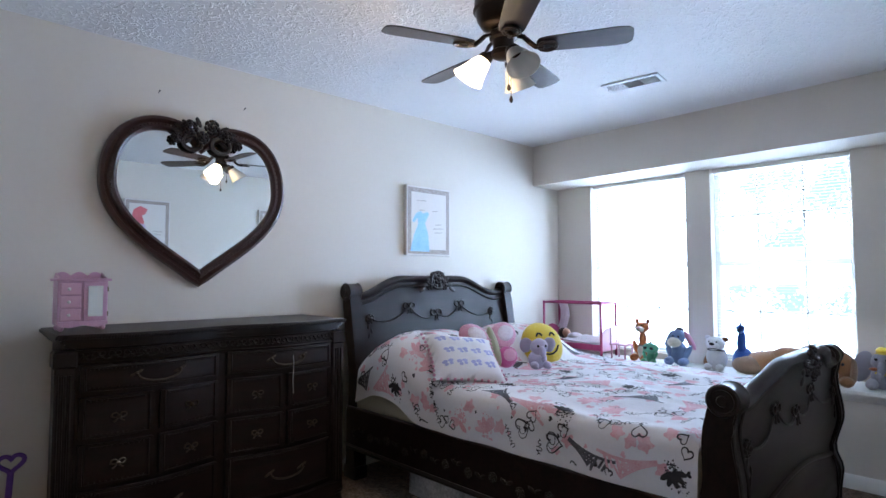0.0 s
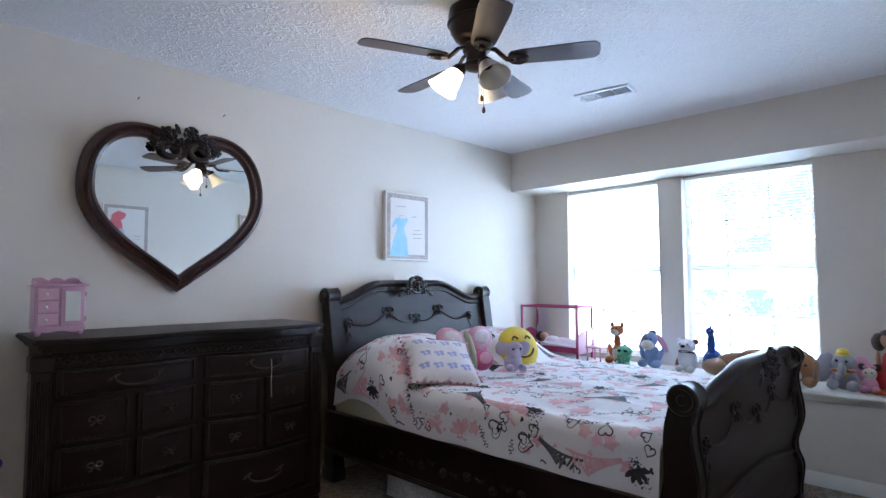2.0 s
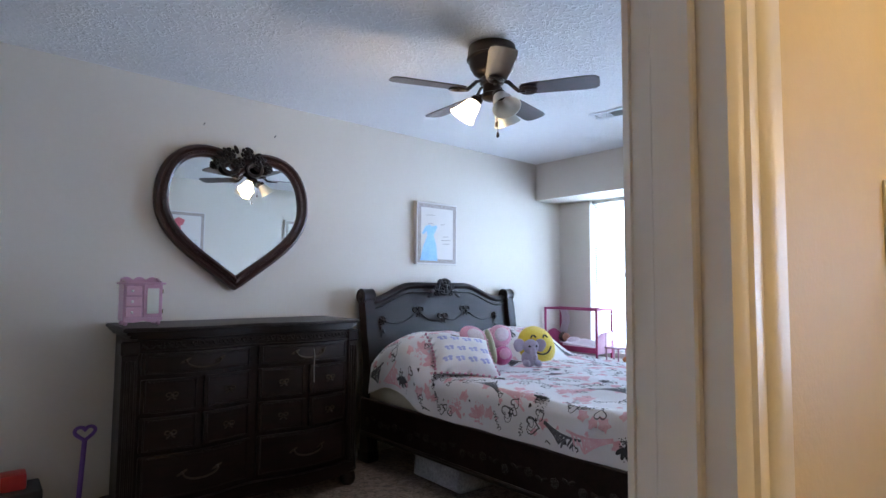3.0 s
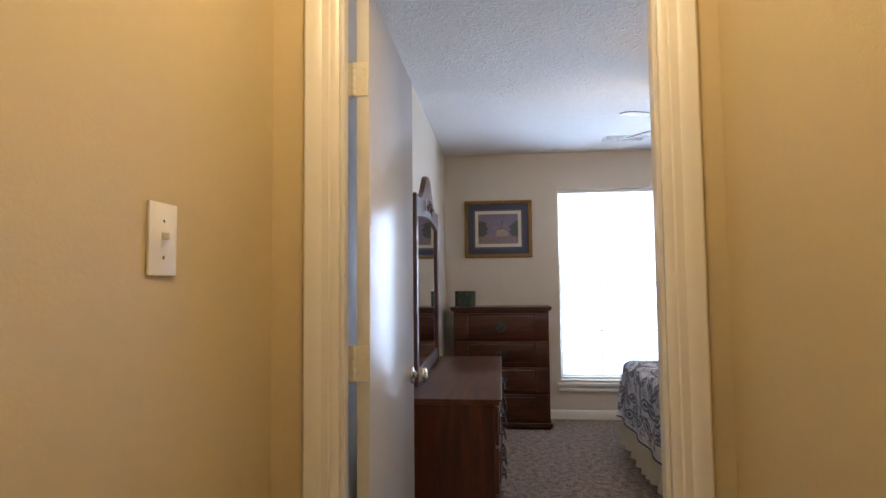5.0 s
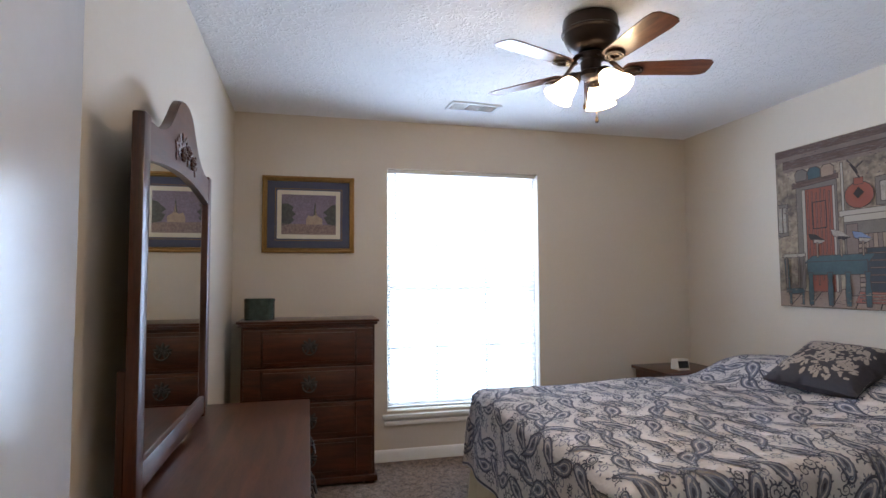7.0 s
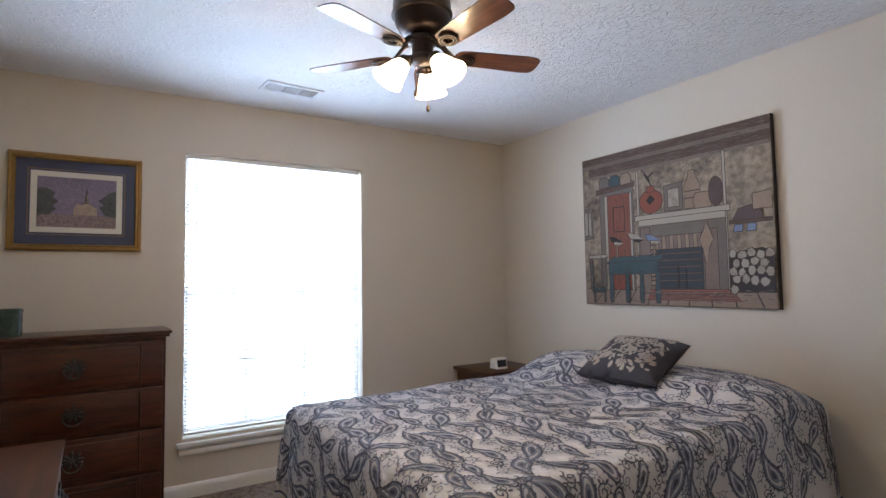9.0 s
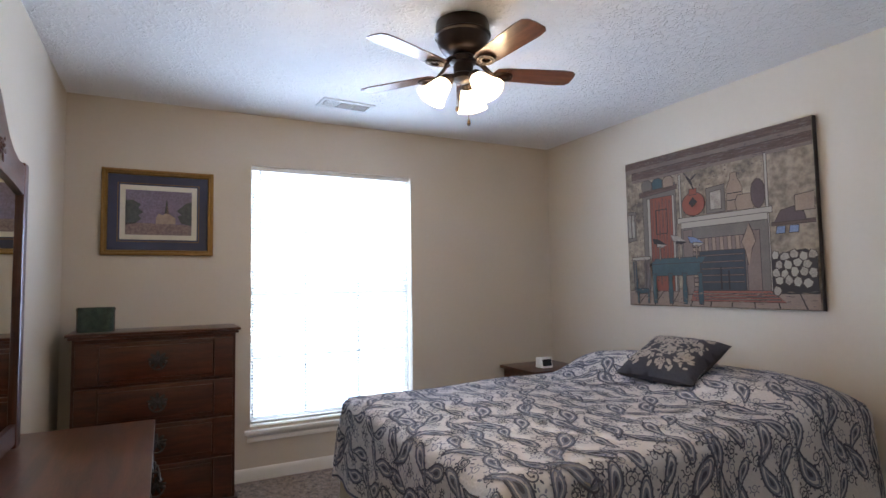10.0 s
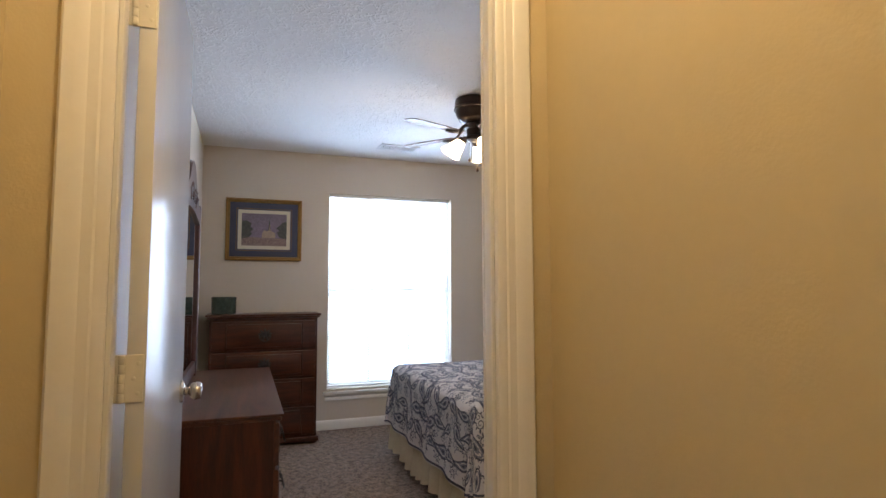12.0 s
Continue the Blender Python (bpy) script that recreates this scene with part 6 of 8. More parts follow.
TAN_PRINT = mat("tan_jacquard", (0.44, 0.40, 0.37), 0.85, second=(0.28, 0.25, 0.23), scale=40, amount=0.8)
NAVY_CLOTH = mat("navy_jacquard", (0.040, 0.042, 0.060), 0.8, second=(0.07, 0.072, 0.09), scale=60, bump=0.2, bump_scale=300)
rng = random.Random(3)
shapes = []
for cc, r in (((-0.35, 0.30), 0.26), ((0.35, 0.45), 0.25), ((0.05, -0.15), 0.30), ((-0.5, -0.45), 0.24), ((0.55, -0.35), 0.26), ((-0.65, 0.68), 0.16), ((0.7, 0.05), 0.13), ((0.0, 0.68), 0.15), ((0.1, -0.7), 0.16)):
    shapes += swirl(cc, r, rng.uniform(0, 6), 17)
    for k in range(6):
        a = k * 1.05
        p0 = (cc[0] + r * 0.42 * math.cos(a), cc[1] + r * 0.42 * math.sin(a))
        shapes.append([(p0[0] + 0.34 * r * math.cos(a) * math.cos(q) - 0.15 * r * math.sin(a) * math.sin(q), p0[1] + 0.34 * r * math.sin(a) * math.cos(q) + 0.15 * r * math.cos(a) * math.sin(q)) for q in [6.283 * i / 8 for i in range(8)]])
n_up = Vector((-0.10, 0.36, 0.93)).normalized()
n_u = Vector((-0.72, -0.69, 0.0))
n_u = (n_u - n_up * n_u.dot(n_up)).normalized()
tip = Matrix((n_u, n_up.cross(n_u), n_up)).transposed() @ Matrix.Rotation(radians(-32), 3, "Z")
for k in range(190):
    cc, r, a = (rng.uniform(-0.85, 0.85), rng.uniform(-0.85, 0.85)), rng.uniform(0.05, 0.10), rng.uniform(0, 6.28)
    shapes.append([(cc[0] + r * math.cos(q) * math.cos(a) - 0.5 * r * math.sin(q) * math.sin(a), cc[1] + r * math.cos(q) * math.sin(a) + 0.5 * r * math.sin(q) * math.cos(a)) for q in [6.283 * i / 8 for i in range(8)]])
cushion("throw_pillow", (3.16, -3.22, 0.835), 0.44, 0.43, 0.075, tip, NAVY_CLOTH, "navy throw pillow with tan paisley jacquard on the bedspread", "pillow", (("jacquard_print", TAN_PRINT, shapes),))


# ---- second bedroom: door, oak suite ----
def fur(name, colour, second=None):
    return mat(name, colour, 0.95, second=second, scale=30, bump=0.6, bump_scale=190, sheen=0.35)


BLUE_BOX = mat("dark_green_tin", (0.016, 0.034, 0.030), 0.25, second=(0.05, 0.09, 0.075), scale=26, amount=0.9, coat=0.3)
BRASS = mat("dull_brass", (0.30, 0.22, 0.10), 0.35, 0.9)
HINGE_PAINT = mat("painted_hinge", (0.74, 0.70, 0.60), 0.4)
CLOCK_FACE = mat("dark_clock_screen", (0.02, 0.03, 0.045), 0.15)

door = thing("door_2", (1.160, -0.406, 0), "white flush wooden door standing open with satin knob", "door", kind="structure")
part("slab", box(fresh(), 0.0, 0.0, 0.014, 0.705, 0.034, 2.035, 0.0025, 2), DOOR_PAINT, door, local=True)
for z in (0.25, 1.05, 1.785):
    bm = fresh()
    box(bm, -0.0036, 0.003, z - 0.045, -0.0008, 0.0545, z + 0.045, 0.001)
    for k in range(5):
        lathe(bm, ((0.0052, -0.0084), (0.0060, -0.007), (0.0060, 0.007), (0.0052, 0.0084)), (-0.0035, 0.041, z - 0.036 + 0.018 * k), steps=10)
    hinge = part("hinge", bm, HINGE_PAINT, door, "painted-over butt hinge", local=True)
    bm = fresh()
    for k, yy in ((-0.028, 0.012), (0.0, 0.020), (0.028, 0.012)):
        lathe(bm, ((0.0042, 0), (0.0042, 0.0008), (0.002, 0.0014)), (-0.0034, yy, z + k), (-1, 0, 0), 10)
    part("screw", bm, HINGE_PAINT, hinge, local=True)
KX = 0.640
part("knob_rose", lathe(fresh(), ((0.033, 0.0), (0.033, 0.004), (0.028, 0.010), (0.014, 0.013), (0.012, 0.016)), (KX, 0, 0.915), (0, -1, 0), 24), NICKEL, door, "satin nickel rose", local=True)
part("knob", lathe(fresh(), ((0.011, 0.010), (0.011, 0.022), (0.021, 0.028), (0.0265, 0.036), (0.0265, 0.050), (0.024, 0.056), (0.017, 0.059), (0.004, 0.060)), (KX, 0, 0.915), (0, -1, 0), 24), NICKEL, door, "satin nickel knob", local=True)
part("knob_rose", lathe(fresh(), ((0.033, 0.0), (0.033, 0.004), (0.012, 0.013)), (KX, 0.034, 0.915), (0, 1, 0), 20), NICKEL, door, "satin nickel rose", local=True)
part("knob", lathe(fresh(), ((0.011, 0.010), (0.022, 0.028), (0.0275, 0.036), (0.025, 0.056), (0.004, 0.060)), (KX, 0.034, 0.915), (0, 1, 0), 20), NICKEL, door, "satin nickel knob", local=True)
part("latch_plate", box(fresh(), 0.7045, 0.006, 0.885, 0.7065, 0.028, 0.945), NICKEL, door, "satin nickel latch plate", local=True)
strike = thing("strike_plate", (1.13, D2[0] + 0.002, 0.90), "small metal strike plate on the door jamb", "strike plate", kind="structure")
part("plate", box(fresh(), 1.125, D2[0] + 0.0015, 0.868, 1.140, D2[0] + 0.0035, 0.932, 0.0008), BRASS, strike)
# No opening is cut: a dark block gives the hole's shade.
part("latch_hole", box(fresh(), 1.128, D2[0] + 0.003, 0.886, 1.137, D2[0] + 0.0042, 0.914), DARK, strike)


def ornate_pull(parent, at, turn, s=1.0, bail=True):
    """A pierced leafy back plate with a drop handle; turn 0 faces -y, -90 faces -x."""
    bm = fresh()
    for i in range(9):
        a = 2 * math.pi * i / 9 + 0.2
        leaf(bm, (0.012 * math.cos(a), -0.001, 0.010 * math.sin(a)), (math.cos(a) * 1.3, 0, math.sin(a)), 0.026 * s)
    rose(bm, (0, -0.006, 0.004), 0.013 * s)
    if bail:
        tube(bm, [(0.034 * s * math.cos(a), -0.016 - 0.010 * math.sin(a), -0.010 - 0.034 * s * math.sin(a)) for a in [math.pi * i / 10 for i in range(11)]], 0.0042, 6)
        for k in (-1, 1):
            tube(bm, ((k * 0.034 * s, 0.004, -0.010), (k * 0.034 * s, -0.018, -0.010)), 0.005, 6)
    bmesh.ops.transform(bm, matrix=Matrix.Translation(at) @ Matrix.Rotation(radians(turn), 4, "Z"), verts=bm.verts)
    return part("ornate_pull", bm, IRON, parent, "dark pierced metal drop pull")


# low oak dresser
low = thing("low_dresser", (2.895, -0.49, 0), "brown oak low dresser with ornate dark pulls", "dresser")
LX, LXE, LB, LF = 2.235, 3.555, -0.275, -0.705
bm = box(fresh(), LX, LF, 0.075, LXE, LB, 0.715)
part("body", bm, OAK, low)
part("side_panel", box(fresh(), LX - 0.012, LF + 0.006, 0.075, LX + 0.001, LB, 0.714, 0.002), OAK_Z, low)
part("side_panel", box(fresh(), LXE - 0.001, LF + 0.006, 0.075, LXE + 0.012, LB, 0.714, 0.002), OAK_Z, low)
part("plinth", box(fresh(), LX - 0.016, LF - 0.012, 0.0, LXE + 0.016, LB, 0.080, 0.008, 2), OAK, low)
bm = box(fresh(), LX - 0.025, LF - 0.030, 0.728, LXE + 0.025, LB + 0.012, 0.740, 0.004, 2)
box(bm, LX - 0.018, LF - 0.022, 0.712, LXE + 0.018, LB + 0.010, 0.728, 0.006, 2)
part("top", bm, OAK, low, "glossy brown oak top")
for i in range(3):
    x0, x1 = LX + 0.02 + 0.4325 * i, LX + 0.435 + 0.4325 * i
    for z0, z1 in ((0.530, 0.695), (0.320, 0.515), (0.100, 0.305)):
        d = part("drawer", box(fresh(), x0, LF - 0.016, z0, x1, LF + 0.004, z1, 0.005, 2), OAK, low)
        part("raised_panel", box(fresh(), x0 + 0.06, LF - 0.023, z0 + 0.028, x1 - 0.06, LF - 0.014, z1 - 0.028, 0.006, 2), OAK, d)
        ornate_pull(d, ((x0 + x1) / 2, LF - 0.025, (z0 + z1) / 2 + 0.01), 0, 1.15)

# arched mirror that stands on the low dresser
vanity = thing("dresser_mirror", (2.92, -0.30, 0.74), "arched oak dresser mirror with a carved crest", "mirror")
MX0, MX1, MY = 2.45, 3.40, -0.300
MXC = (MX0 + MX1) / 2
for x0, x1 in ((MX0, MX0 + 0.060), (MX1 - 0.060, MX1)):
    part("stile", box(fresh(), x0, MY - 0.032, 0.742, x1, MY, 1.700, 0.008, 2), OAK_Z, vanity)
part("bottom_rail", box(fresh(), MX0 + 0.058, MY - 0.028, 0.755, MX1 - 0.058, MY - 0.002, 0.825, 0.006, 2), OAK, vanity)
n = 28
arch = []
for i in range(n + 1):
    f = -1 + 2 * i / n
    step = 0.115 * math.exp(-(f / 0.36) ** 4) + 0.055 * math.exp(-(f / 0.62) ** 6)
    arch.append((MX0 + 0.056 + (MX1 - MX0 - 0.112) * i / n, 1.690 + step))
under = [(MX0 + 0.056 + (MX1 - MX0 - 0.112) * i / n, 1.585 + 0.035 * (1 - (2 * i / n - 1) ** 2)) for i in range(n, -1, -1)]
part("crest_rail", prism(fresh(), arch + under, (0, MY - 0.030, 0), (1, 0, 0), (0, 0, 1), (0, 1, 0), 0.028, 0.004), OAK, vanity)
bm = fresh()
rng = random.Random(12)
for k in range(46):
    x = MXC + rng.uniform(-0.15, 0.15)
    z = 1.665 + rng.uniform(0, 0.095) * (1 - abs(x - MXC) / 0.22)
    a = rng.uniform(0, 6.28)
    leaf(bm, (x, MY - 0.032, z), (math.cos(a), 0, math.sin(a)), 0.022)
for k in (-0.07, 0.0, 0.07):
    rose(bm, (MXC + k, MY - 0.034, 1.70 - abs(k) * 0.3), 0.022)
part("carved_crest", bm, OAK, vanity, "carved leaf and flower crest")
part("glass", box(fresh(), MX0 + 0.055, MY - 0.018, 0.820, MX1 - 0.055, MY - 0.012, 1.625), SILVER_GLASS, vanity, "mirror glass")
part("back_board", box(fresh(), MX0 + 0.03, MY - 0.006, 0.76, MX1 - 0.03, MY + 0.004, 1.66), DARK, vanity)
for x in (MX0 + 0.05, MX1 - 0.05):
    part("support_post", box(fresh(), x - 0.035, MY + 0.001, 0.40, x + 0.035, MY + 0.022, 1.06, 0.003), OAK_Z, vanity)

# chest of drawers
chest = thing("chest_of_drawers", (4.69, -0.735, 0), "brown oak chest of four drawers with ornate pulls", "chest of drawers")
CX, CY0, CY1 = 4.525, -1.14, -0.33
part("body", box(fresh(), CX, CY0, 0.05, 4.872, CY1, 1.000), OAK_Z, chest)
bm = box(fresh(), CX - 0.030, CY0 - 0.027, 1.014, 4.878, CY1 + 0.030, 1.030, 0.004, 2)
box(bm, CX - 0.020, CY0 - 0.018, 0.996, 4.878, CY1 + 0.020, 1.014, 0.007, 2)
part("top", bm, OAK_Y, chest)
bm = box(fresh(), CX - 0.024, CY0 - 0.018, 0.018, 4.872, CY1 + 0.018, 0.056, 0.010, 2)
part("plinth", bm, OAK_Y, chest)
for y in (CY0 + 0.03, CY1 - 0.03):
    for x in (CX + 0.02, 4.84):
        part("foot", box(fresh(), x - 0.025, y - 0.03, 0.0, x + 0.025, y + 0.03, 0.03, 0.004), OAK_Z, chest)
for z0, z1 in ((0.752, 0.975), (0.535, 0.736), (0.312, 0.518), (0.075, 0.292)):
    d = part("drawer", box(fresh(), CX - 0.015, CY0 + 0.015, z0, CX + 0.005, CY1 - 0.015, z1, 0.005, 2), OAK_Y, chest)
    part("raised_panel", box(fresh(), CX - 0.022, CY0 + 0.125, z0 + 0.022, CX - 0.013, CY1 - 0.125, z1 - 0.022, 0.007, 2), OAK_Y, d)
    for y in (CY0 + 0.118, CY1 - 0.118):
        part("bead", tube(fresh(), ((CX - 0.015, y, z0 + 0.006), (CX - 0.015, y, z1 - 0.006)), 0.004, 6), OAK_Z, d)
    ornate_pull(d, (CX - 0.024, -0.735, (z0 + z1) / 2 + 0.008), -90, 1.2)

tin = thing("keepsake_tin", (4.64, -0.425, 1.03), "dark green lacquered tin box on the chest", "box")
outline = [(0.050 * math.cos(a) * (1 if abs(math.cos(a)) < 0.9 else 0.96), 0.092 * math.copysign(abs(math.sin(a)) ** 0.6, math.sin(a))) for a in [2 * math.pi * i / 28 for i in range(28)]]
part("box_body", prism(fresh(), outline, (4.64, -0.425, 1.031), (1, 0, 0), (0, 1, 0), (0, 0, 1), 0.125, 0.004), BLUE_BOX, tin)
part("lid", prism(fresh(), [(a * 1.04, b * 1.03) for a, b in outline], (4.64, -0.425, 1.145), (1, 0, 0), (0, 1, 0), (0, 0, 1), 0.022, 0.005), BLUE_BOX, tin, "dark lid with a thin rim")

stand = thing("nightstand", (4.63, -3.47, 0), "brown oak nightstand behind the bed", "nightstand")
part("body", box(fresh(), 4.42, -3.70, 0.04, 4.86, -3.24, 0.575, 0.003), OAK_Y, stand)
part("top", box(fresh(), 4.395, -3.73, 0.575, 4.875, -3.21, 0.600, 0.006, 2), OAK_Y, stand)
for z0, z1 in ((0.32, 0.55), (0.07, 0.30)):
    d = part("drawer", box(fresh(), 4.404, -3.68, z0, 4.424, -3.26, z1, 0.004), OAK_Y, stand)
    ornate_pull(d, (4.402, -3.47, (z0 + z1) / 2), -90)
clock = thing("alarm_clock", (4.56, -3.42, 0.60), "small white digital clock with dark screen", "clock")
part("case", prism(fresh(), ((-0.045, 0), (0.045, 0), (0.036, 0.075), (-0.030, 0.080)), (4.56, -3.475, 0.601), (1, 0, 0), (0, 0, 1), (0, 1, 0), 0.11, 0.007), WHITE_PLASTIC, clock)
bm = box(fresh(), -0.002, -0.042, -0.026, 0.002, 0.042, 0.026, 0.001)
bmesh.ops.transform(bm, matrix=Matrix.Translation((4.5215, -3.42, 0.641)) @ Matrix.Rotation(radians(11), 4, "Y"), verts=bm.verts)
part("screen", bm, CLOCK_FACE, clock, "dark screen")


# ---- switches ----
def switch_plate(at, turn, w, h, toggles, label):
    """A wall plate facing -y before its turn."""
    s = thing("light_switch", at, label, "light switch", turn=turn, group="wall switches")
    part("plate", box(fresh(), -w / 2, -0.006, -h / 2, w / 2, 0, h / 2, 0.003, 2), WHITE_PLASTIC, s, local=True)
    for x, z in toggles:
        t = part("toggle_slot", box(fresh(), x - 0.006, -0.0072, z - 0.013, x + 0.006, -0.0055, z + 0.013), VENT_WHITE, s, local=True)
        bm = box(fresh(), x - 0.0042, -0.019, z - 0.001, x + 0.0042, -0.006, z + 0.011, 0.0015)
        part("toggle", bm, WHITE_PLASTIC, t, local=True)
        for k in (-0.030, 0.030):
            part("screw", lathe(fresh(), ((0.0030, 0), (0.0030, 0.001), (0.0015, 0.0016)), (x, -0.0058, z + k), (0, -1, 0), 8), NICKEL, s, local=True)
    return s


switch_plate((0.630, HALL_N, 1.33), 0, 0.075, 0.120, ((0, 0),), "cream single light switch on the hall wall")
switch_plate((XE1, -1.290, 1.25), 90, 0.072, 0.117, ((0, 0),), "white light switch beside the door")
dome = thing("hall_lamp", (HALL_LAMP[0], HALL_LAMP[1], TOP), "frosted glass dome lamp on the hall ceiling", "ceiling lamp")
part("canopy", lathe(fresh(), ((0.14, 0), (0.14, 0.018), (0.125, 0.022), (0.12, 0.022)), (HALL_LAMP[0], HALL_LAMP[1], TOP - 0.022), steps=28), NICKEL, dome)

# ---- first bedroom: small things ----
PINK_WOOD = mat("pink_lacquer", (0.62, 0.36, 0.48), 0.35, second=(0.56, 0.31, 0.44), scale=12)
MAGENTA = mat("magenta_lacquer", (0.42, 0.05, 0.15), 0.3, second=(0.36, 0.04, 0.12), scale=12)
PALE_PINK = mat("pale_pink_plastic", (0.70, 0.42, 0.52), 0.4)
LACE = mat("white_lace", (0.80, 0.74, 0.77), 0.9, second=(0.66, 0.54, 0.60), scale=60, amount=0.9, bump=0.4, bump_scale=90)
SKIN = mat("doll_vinyl", (0.46, 0.24, 0.16), 0.5)
HAIR = mat("doll_hair", (0.028, 0.014, 0.010), 0.5, second=(0.06, 0.03, 0.02), scale=40, stretch=(4, 4, 1), bump=0.5)
RED = mat("red_satin", (0.48, 0.025, 0.035), 0.4, second=(0.36, 0.015, 0.03), scale=20)
ORANGE = fur("orange_plush", (0.62, 0.20, 0.06), (0.50, 0.13, 0.04))
STRIPE = fur("dark_stripe_plush", (0.05, 0.035, 0.04))
CREAM_FUR = fur("cream_plush", (0.72, 0.66, 0.56), (0.62, 0.55, 0.46))
WHITE_FUR = fur("white_plush", (0.78, 0.78, 0.80), (0.68, 0.68, 0.72))
BROWN_FUR = fur("brown_plush", (0.36, 0.17, 0.07), (0.25, 0.11, 0.045))
TAN_FUR = fur("tan_plush", (0.40, 0.26, 0.17), (0.30, 0.18, 0.11))
GREY_FUR = fur("grey_plush", (0.40, 0.40, 0.46), (0.32, 0.32, 0.38))
BLUE_FUR = fur("grey_blue_plush", (0.22, 0.32, 0.55), (0.16, 0.24, 0.44))
DEEP_BLUE = fur("royal_blue_plush", (0.015, 0.10, 0.40), (0.01, 0.06, 0.28))
GREEN = fur("mint_plush", (0.16, 0.58, 0.36), (0.12, 0.48, 0.30))
LAVENDER = fur("lavender_plush", (0.50, 0.45, 0.60), (0.42, 0.37, 0.52))
MAGENTA_FUR = fur("magenta_plush", (0.60, 0.10, 0.28), (0.50, 0.07, 0.22))
PINK_FUR = fur("pink_plush", (0.72, 0.36, 0.48), (0.64, 0.28, 0.42))
YELLOW = fur("yellow_plush", (0.80, 0.60, 0.06), (0.72, 0.50, 0.04))
BLACK = mat("black_felt", (0.015, 0.015, 0.018), 0.5)
PURPLE = mat("purple_plastic", (0.16, 0.06, 0.34), 0.35)
CLEAR = mat("cloudy_plastic_bag", (0.62, 0.64, 0.68), 0.2, second=(0.30, 0.30, 0.36), scale=7, amount=0.9, bump=0.8, bump_scale=12, coat=0.4)
RED_PLASTIC = mat("red_plastic", (0.45, 0.03, 0.03), 0.35)

# pink jewelry box on the dresser
jewel = thing("jewelry_box", (0.3125, 2.83, 1.02), "pink wooden jewelry box with mirrored door and drawers", "jewelry box")
JX0, JX1, JY0, JY1 = 0.222, 0.403, 2.785, 2.905
part("case", box(fresh(), JX0, JY0, 1.045, JX1, JY1, 1.232, 0.003), PINK_WOOD, jewel)
part("lid", box(fresh(), JX0 - 0.012, JY0 - 0.014, 1.230, JX1 + 0.012, JY1 + 0.008, 1.241, 0.004, 2), PINK_WOOD, jewel)
scallop = [(JX0 + (JX1 - JX0) * i / 24, 0.010 + 0.020 * abs(math.sin(math.pi * 3 * i / 24)) ** 0.7) for i in range(25)]
part("gallery", prism(fresh(), [(JX1, 0), (JX0, 0)] + scallop, (0, JY1 - 0.014, 1.240), (1, 0, 0), (0, 0, 1), (0, 1, 0), 0.010, 0.002), PINK_WOOD, jewel, "scalloped back rail")
for x in (JX0 + 0.002, JX1 - 0.010):
    side = [(JY0 + (JY1 - JY0 - 0.014) * i / 12, 0.006 + 0.020 * (i / 12) ** 2) for i in range(13)]
    part("gallery", prism(fresh(), [(JY1 - 0.014, 0), (JY0, 0)] + side, (x, 0, 1.240), (0, 1, 0), (0, 0, 1), (1, 0, 0), 0.008, 0.002), PINK_WOOD, jewel, "scalloped side rail")
d = part("mirrored_door", box(fresh(), 0.312, JY0 - 0.010, 1.062, JX1 - 0.004, JY0 - 0.001, 1.225, 0.002), PINK_WOOD, jewel, "pink door with a small mirror")
part("door_glass", box(fresh(), 0.328, JY0 - 0.0125, 1.080, JX1 - 0.020, JY0 - 0.009, 1.210), SILVER_GLASS, d)
for z in (1.09, 1.195):
    part("hinge", tube(fresh(), ((JX1 - 0.002, JY0 - 0.011, z - 0.010), (JX1 - 0.002, JY0 - 0.011, z + 0.010)), 0.003, 6), NICKEL, d)
for i in range(3):
    z0 = 1.064 + 0.054 * i
    d = part("drawer", box(fresh(), JX0 + 0.008, JY0 - 0.010, z0, 0.304, JY0 - 0.001, z0 + 0.049, 0.003), PALE_PINK, jewel)
    part("knob", ball(fresh(), (0.260, JY0 - 0.015, z0 + 0.025), 0.007, u=8, v=6), WHITE_PLASTIC, d)
apron = [(JX0 + (JX1 - JX0) * i / 20, 1.046 - 0.010 * abs(math.sin(math.pi * 2 * i / 20))) for i in range(21)]
part("apron", prism(fresh(), [(JX1, 1.060), (JX0, 1.060)] + apron, (0, JY0 - 0.008, 0), (1, 0, 0), (0, 0, 1), (0, 1, 0), 0.010), PINK_WOOD, jewel)
for x in (JX0 + 0.015, JX1 - 0.015):
    for y in (JY0 + 0.012, JY1 - 0.012):
        part("foot", ball(fresh(), (x, y, 1.033), (0.012, 0.012, 0.0135), u=10, v=8), PINK_WOOD, jewel)

for x, z in ((1.13, 2.216), (0.675, 2.212)):
    nail = thing("nail", (x, Y1, z), "bare nail in the painted wall", "nail", group="nails in the wall")
    part("shank", tube(fresh(), ((x, Y1, z), (x, Y1 - 0.020, z + 0.006)), 0.0022, 6), IRON, nail)
    part("nail_head", ball(fresh(), (x, Y1 - 0.021, z + 0.006), (0.0045, 0.002, 0.0045), u=8, v=6), IRON, nail)


# pillows on the bed
def butterfly(c, s, a):
    out = []
    for k in (-1, 1):
        for u, v, ru, rv in ((0.42, 0.28, 0.42, 0.34), (0.34, -0.28, 0.30, 0.28)):
            pts = [(k * (u + ru * math.cos(q)) * s, (v + rv * math.sin(q)) * s) for q in [6.283 * i / 8 for i in range(8)]]
            out.append([(c[0] + x * math.cos(a) - y * math.sin(a), c[1] + x * math.sin(a) + y * math.cos(a)) for x, y in pts])
    return out


